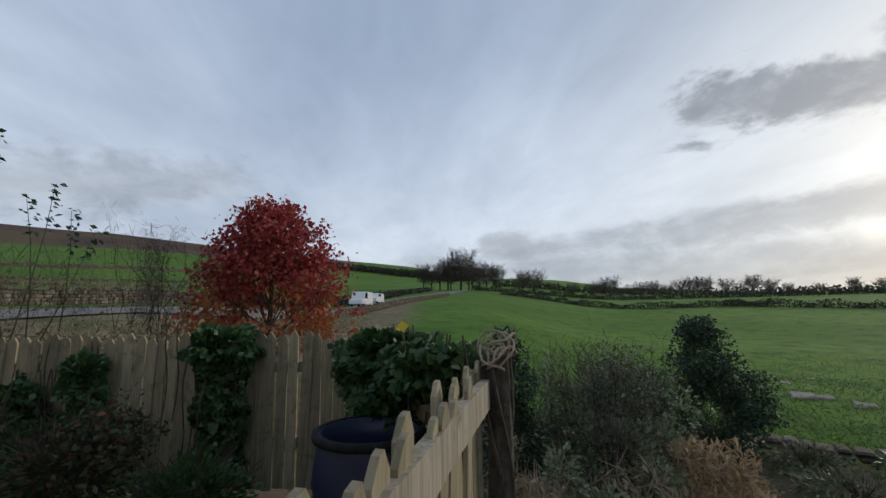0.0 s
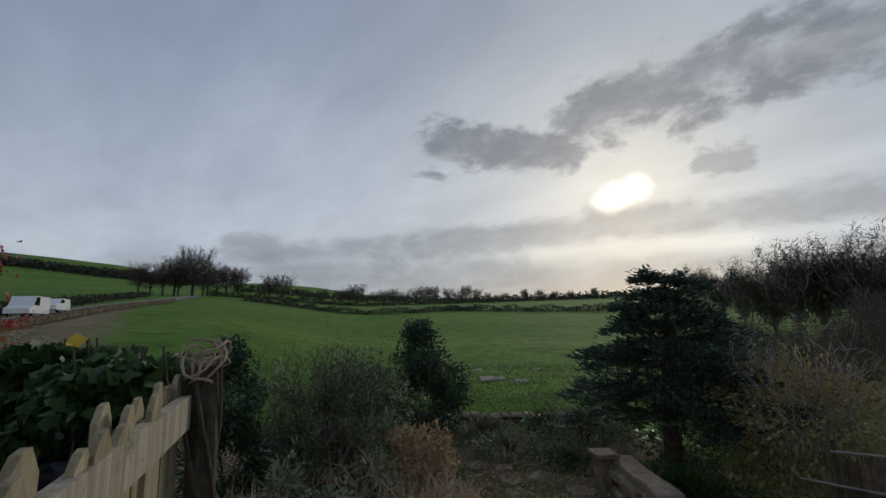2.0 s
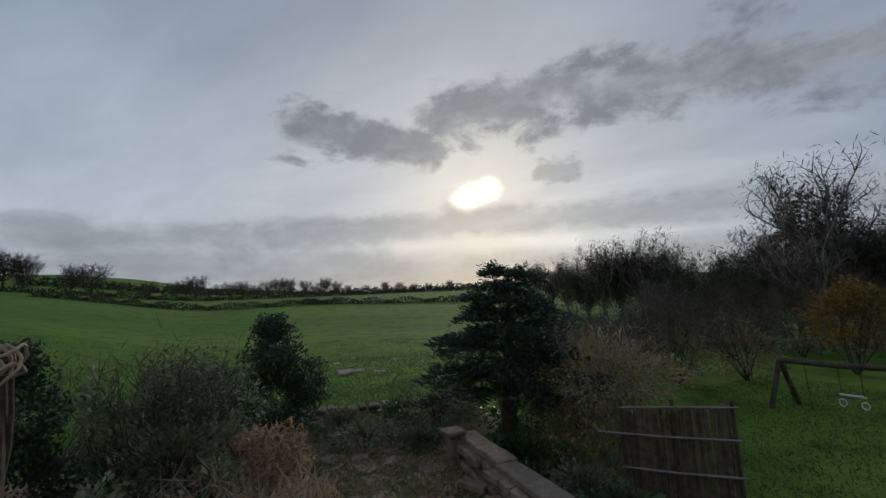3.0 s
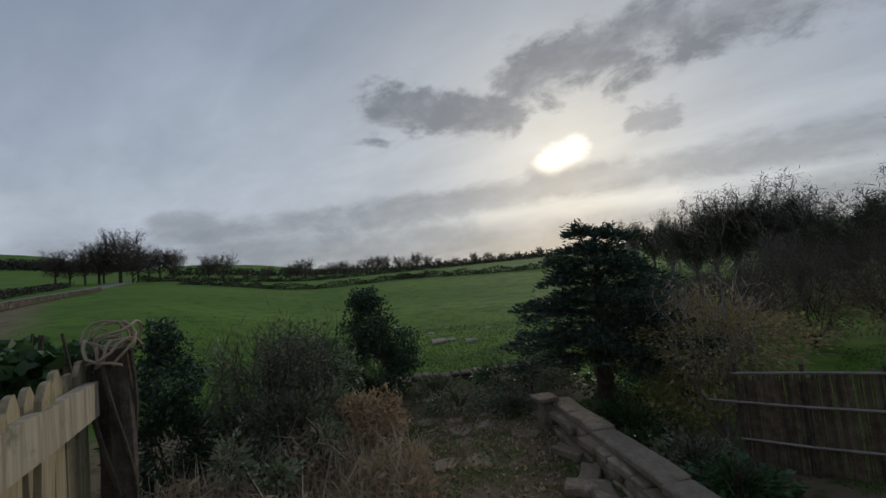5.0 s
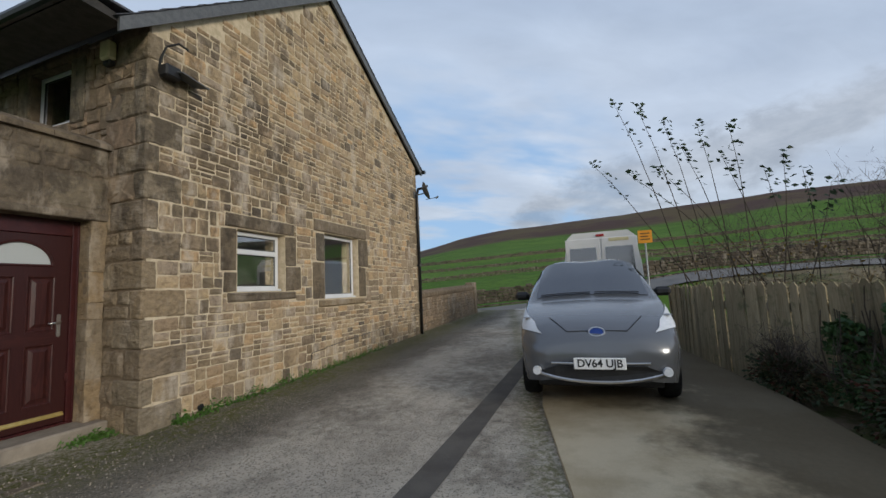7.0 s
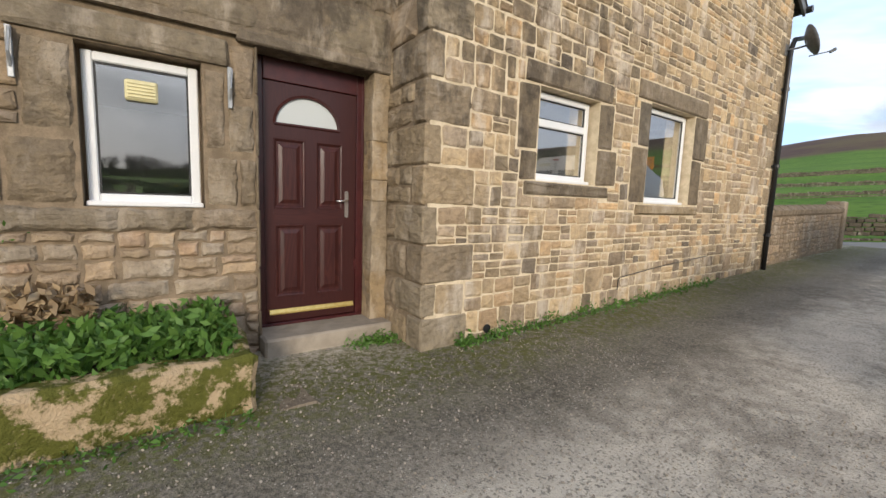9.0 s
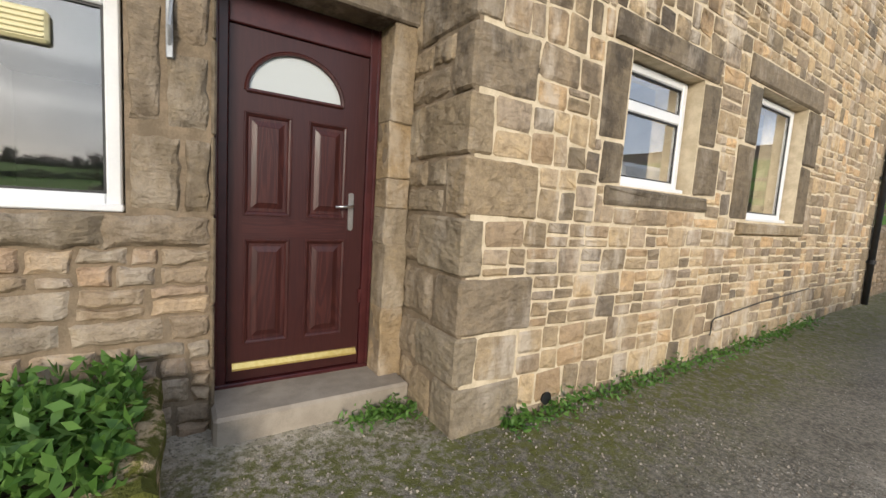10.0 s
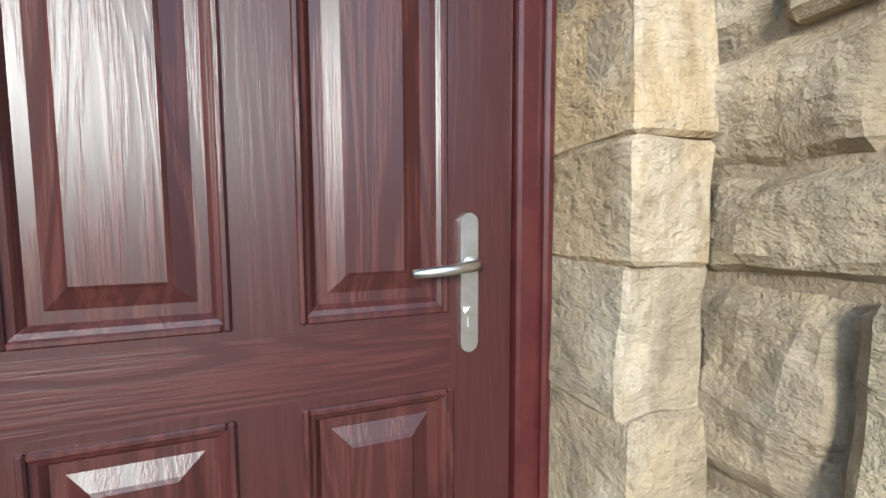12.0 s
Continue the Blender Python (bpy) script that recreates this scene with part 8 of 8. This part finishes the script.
hedge("dark belt of bare woodland along the far rise", [polar(40, 640), polar(47, 600), polar(54, 560), polar(62, 520)], 9.0, 26, 7, 60, 2.6)
hedge("rough brown grass on the bank below the road", [(12.5, 8.0), (15, 11), (20, 14.5), (27, 17.5)], 0.35, 3.4, 8, 220, 0.14, M_BROWNLEAF, 0.3)


# ---- trees in the distance ----
def bare_tree(label, height, wide, seed, mat, leafy=1600, twig=0.55, name="bare_tree", bark=None):
    """A leafless tree at the origin, to be copied."""
    base = thing(name, (0, 0, 0), label, "tree", "distant trees")
    g, rng, ends = Mesh(), random.Random(seed), []
    g.tube([(0, 0, -0.4), (0.05, 0, height * 0.18), (0, 0.05, height * 0.36), (0.1, 0, height * 0.6)], [height * 0.03, height * 0.024, height * 0.018, height * 0.008], 7)
    part("trunk", g, bark or M_BARK, base)
    g = Mesh()
    for k in range(3):
        limbs(g, rng, (0, 0, height * (0.24 + 0.11 * k)), height * 0.36, wide, 5, height * 0.011, 2, 0.75, ends)
    part("branching", g, bark or M_BARK, base)
    r2 = np.random.default_rng(seed)
    t = np.array([tuple(rng.choice(ends)) for _ in range(leafy)]) + r2.normal(0, height * 0.035, (leafy, 3))
    part("crown", leaf_data("crown", t, height * twig * 0.10, mat, 0.07, seed + 1, -0.3), mat, base)
    r3 = blob_points(leafy, (0, 0, height * 0.56), (height * (0.26 * wide + 0.16), height * (0.26 * wide + 0.16), height * 0.40), seed + 2, 0.25)
    part("brushwood", leaf_data("brushwood", r3, height * 0.05, mat, 0.22, seed + 3), mat, base)
    return base


trng = random.Random(111)
oak = bare_tree("broad leafless oak on the skyline", 13, 0.9, 112, M_TWIG, 2200)
oak2 = bare_tree("rounded leafless tree on the skyline", 10, 1.1, 113, M_TWIG)


def plant(proto, bearing, r, scale, first=False):
    x, y = polar(bearing, r)
    m = Matrix.Translation((x, y, ground_z(x, y) - 0.2)) @ Matrix.Rotation(trng.uniform(0, 6.28), 4, "Z")
    if first:
        proto.matrix_basis = m
        proto.scale = (scale,) * 3
        return proto
    o = copy_thing(proto, m)
    o.scale = (scale,) * 3
    return o


spots = [(61.4, 190, 1.6), (58.5, 188, 1.4), (56.2, 192, 1.0), (64.0, 195, 1.25), (66.3, 198, 1.05), (60.0, 205, 1.35), (63.0, 210, 1.2), (71.5, 172, 1.15), (69.9, 170, 0.8), (76.5, 180, 0.72), (81.0, 220, 0.9), (83.5, 225, 0.8), (86.0, 222, 0.7), (89.0, 220, 0.95), (91.5, 228, 0.8), (93.5, 225, 0.9), (96.0, 232, 0.8), (99.0, 235, 0.6), (104, 260, 0.6), (108, 270, 0.6), (113, 250, 0.5), (118, 240, 0.6), (79, 240, 0.7), (74, 230, 0.7), (59.6, 192, 1.25), (62.5, 186, 1.2), (65, 200, 1.1), (57.3, 200, 1.1), (80, 200, 0.65), (82.3, 205, 0.6), (84.8, 210, 0.65), (87.5, 210, 0.7), (90.3, 212, 0.75), (94.8, 215, 0.65), (97.5, 220, 0.6), (101.5, 240, 0.55), (106, 240, 0.5), (110, 230, 0.5)]
for i, (b_, r, s) in enumerate(spots):
    plant(oak if i % 2 == 0 else oak2, b_, r, s, i < 2)

wood = bare_tree("dark tree crowding the edge of the wood", 6.4, 0.6, 121, M_HEDGE, 2600, 0.8, "woodland_tree")
wood2 = bare_tree("bare grey tree in the wood", 7.0, 0.5, 122, M_TWIG, 2200, 0.7, "woodland_tree", M_PALEBARK)
spots = [(131.5, 38, 0.85), (133.5, 36, 0.95), (135.5, 37, 0.98), (138, 36, 1.0), (140, 38, 0.95), (141.5, 36, 0.85), (145, 33, 0.68), (147, 30, 0.72), (149, 27, 0.72), (151, 30, 0.85), (153, 26, 0.8), (156, 30, 0.88), (158, 25, 0.78), (160, 27, 0.85), (163, 24, 0.8), (166, 26, 0.9), (170, 24, 0.9), (129, 46, 0.9), (127, 60, 1.0), (125, 75, 1.0), (144, 25, 0.55), (140, 27, 0.5), (150, 20, 0.55), (154, 19, 0.6)]
for i, (b_, r, s) in enumerate(spots):
    plant(wood if i % 2 == 0 else wood2, b_, r, s, i < 2)
birch = bare_tree("tall slender birch with bare feathery branches", 8.2, 0.42, 131, M_TWIG, 2600, 0.5, "birch_tree", M_PALEBARK)
plant(birch, 155, 25, 1.0, True)
for i, (b_, r, d) in enumerate(((142, 17, 1.3), (147, 16, 1.3), (153, 17, 1.5), (160, 16, 1.4), (137, 19, 1.2), (165, 15, 1.5), (150, 19, 1.6), (157, 19, 1.6), (145, 21, 1.5), (163, 18, 1.6))):
    x, y = polar(b_, r)
    bush("thicket_shrub", (x, y), [((0, 0, d * 0.5), (1.2, 1.2, d * 0.6), 1.0)], 1500, 0.10, M_BROWNLEAF if i % 2 else M_SHRUB, "dark bare thicket along the lawn's edge", "shrub", 140 + i, stems=10, height=d, twigs=1400, group="thicket beyond the lawn")
x, y = polar(157, 13.0)
bush("yellow_shrub", (x, y), [((0, 0, 1.2), (1.1, 1.1, 0.8), 0.6), ((-0.3, 0.4, 1.7), (0.7, 0.7, 0.5), 0.4)], 3000, 0.09, M_YELLOW, "large shrub turning yellow beside the lawn", "shrub", 150, stems=10, height=1.4, twigs=800)
bush("bare_shrub", (10.3, 6.6), [((0, 0, 1.6), (0.7, 0.7, 1.1), 1.0)], 300, 0.06, M_TWIG, "tall bare brown shrub behind the maple", "shrub", 151, stems=12, height=1.9, twigs=3000)

# stones in the pasture
for i, (b_, r, s) in enumerate(((99.5, 13.0, 0.30), (101.0, 13.2, 0.22), (98.0, 16.5, 0.18), (97, 21, 0.2), (100, 22, 0.16), (95, 23, 0.2), (104, 12.6, 0.2), (106, 17, 0.15), (93, 26, 0.25))):
    x, y = polar(b_, r)
    z = ground_z(x, y)
    solo("field_stone", rough_block("field_stone", (x - s, y - s * 0.8, z - 0.1), (x + s, y + s * 0.8, z + s * 0.28), M_STEP, None, 0.05, 4, i), M_STEP, "pale weathered stone lying in the pasture", "stone", group="stones in the pasture")

# grass tufts
gr_ = np.random.default_rng(161)
lawn = thing("lawn_grass", (9, -9, -0.5), "mown bright green lawn", "grass", kind="stuff")
n = 26000
x, y = gr_.uniform(6.0, 12.0, n), gr_.uniform(-13.5, -6.6, n)
keep = (x + 0.6 * y < 5.2)
x, y = x[keep], y[keep]
part("blades", leaf_data("blades", np.stack([x, y, np.array([ground_z(a, b) for a, b in zip(x, y)]) + 0.012], 1), 0.055, M_GRASS, 0.14, 162, -1.2), M_GRASS, lawn)
past = thing("pasture_grass", (18, -4, -1), "rough tussocky pasture grass", "grass", kind="stuff")
n = 42000
r = 8.0 + 26 * gr_.uniform(0, 1, n) ** 1.5
b_ = np.radians(gr_.uniform(64, 126, n))
x, y = 6 + r * np.sin(b_), -3 + r * np.cos(b_)
keep = x > 13.6
x, y, r = x[keep], y[keep], r[keep]
part("blades", leaf_data("blades", np.stack([x, y, np.array([ground_z(a, b) for a, b in zip(x, y)]) + 0.05], 1), 0.11, M_PASTURE, 0.12, 163, -0.5), M_PASTURE, past)


# ---- single stones of the walls ----
for rects, to3, parent, near, mats, proud, rough in LAY:
    lay_stones(rects, to3, parent, near, mats, house_rng, proud, rough)
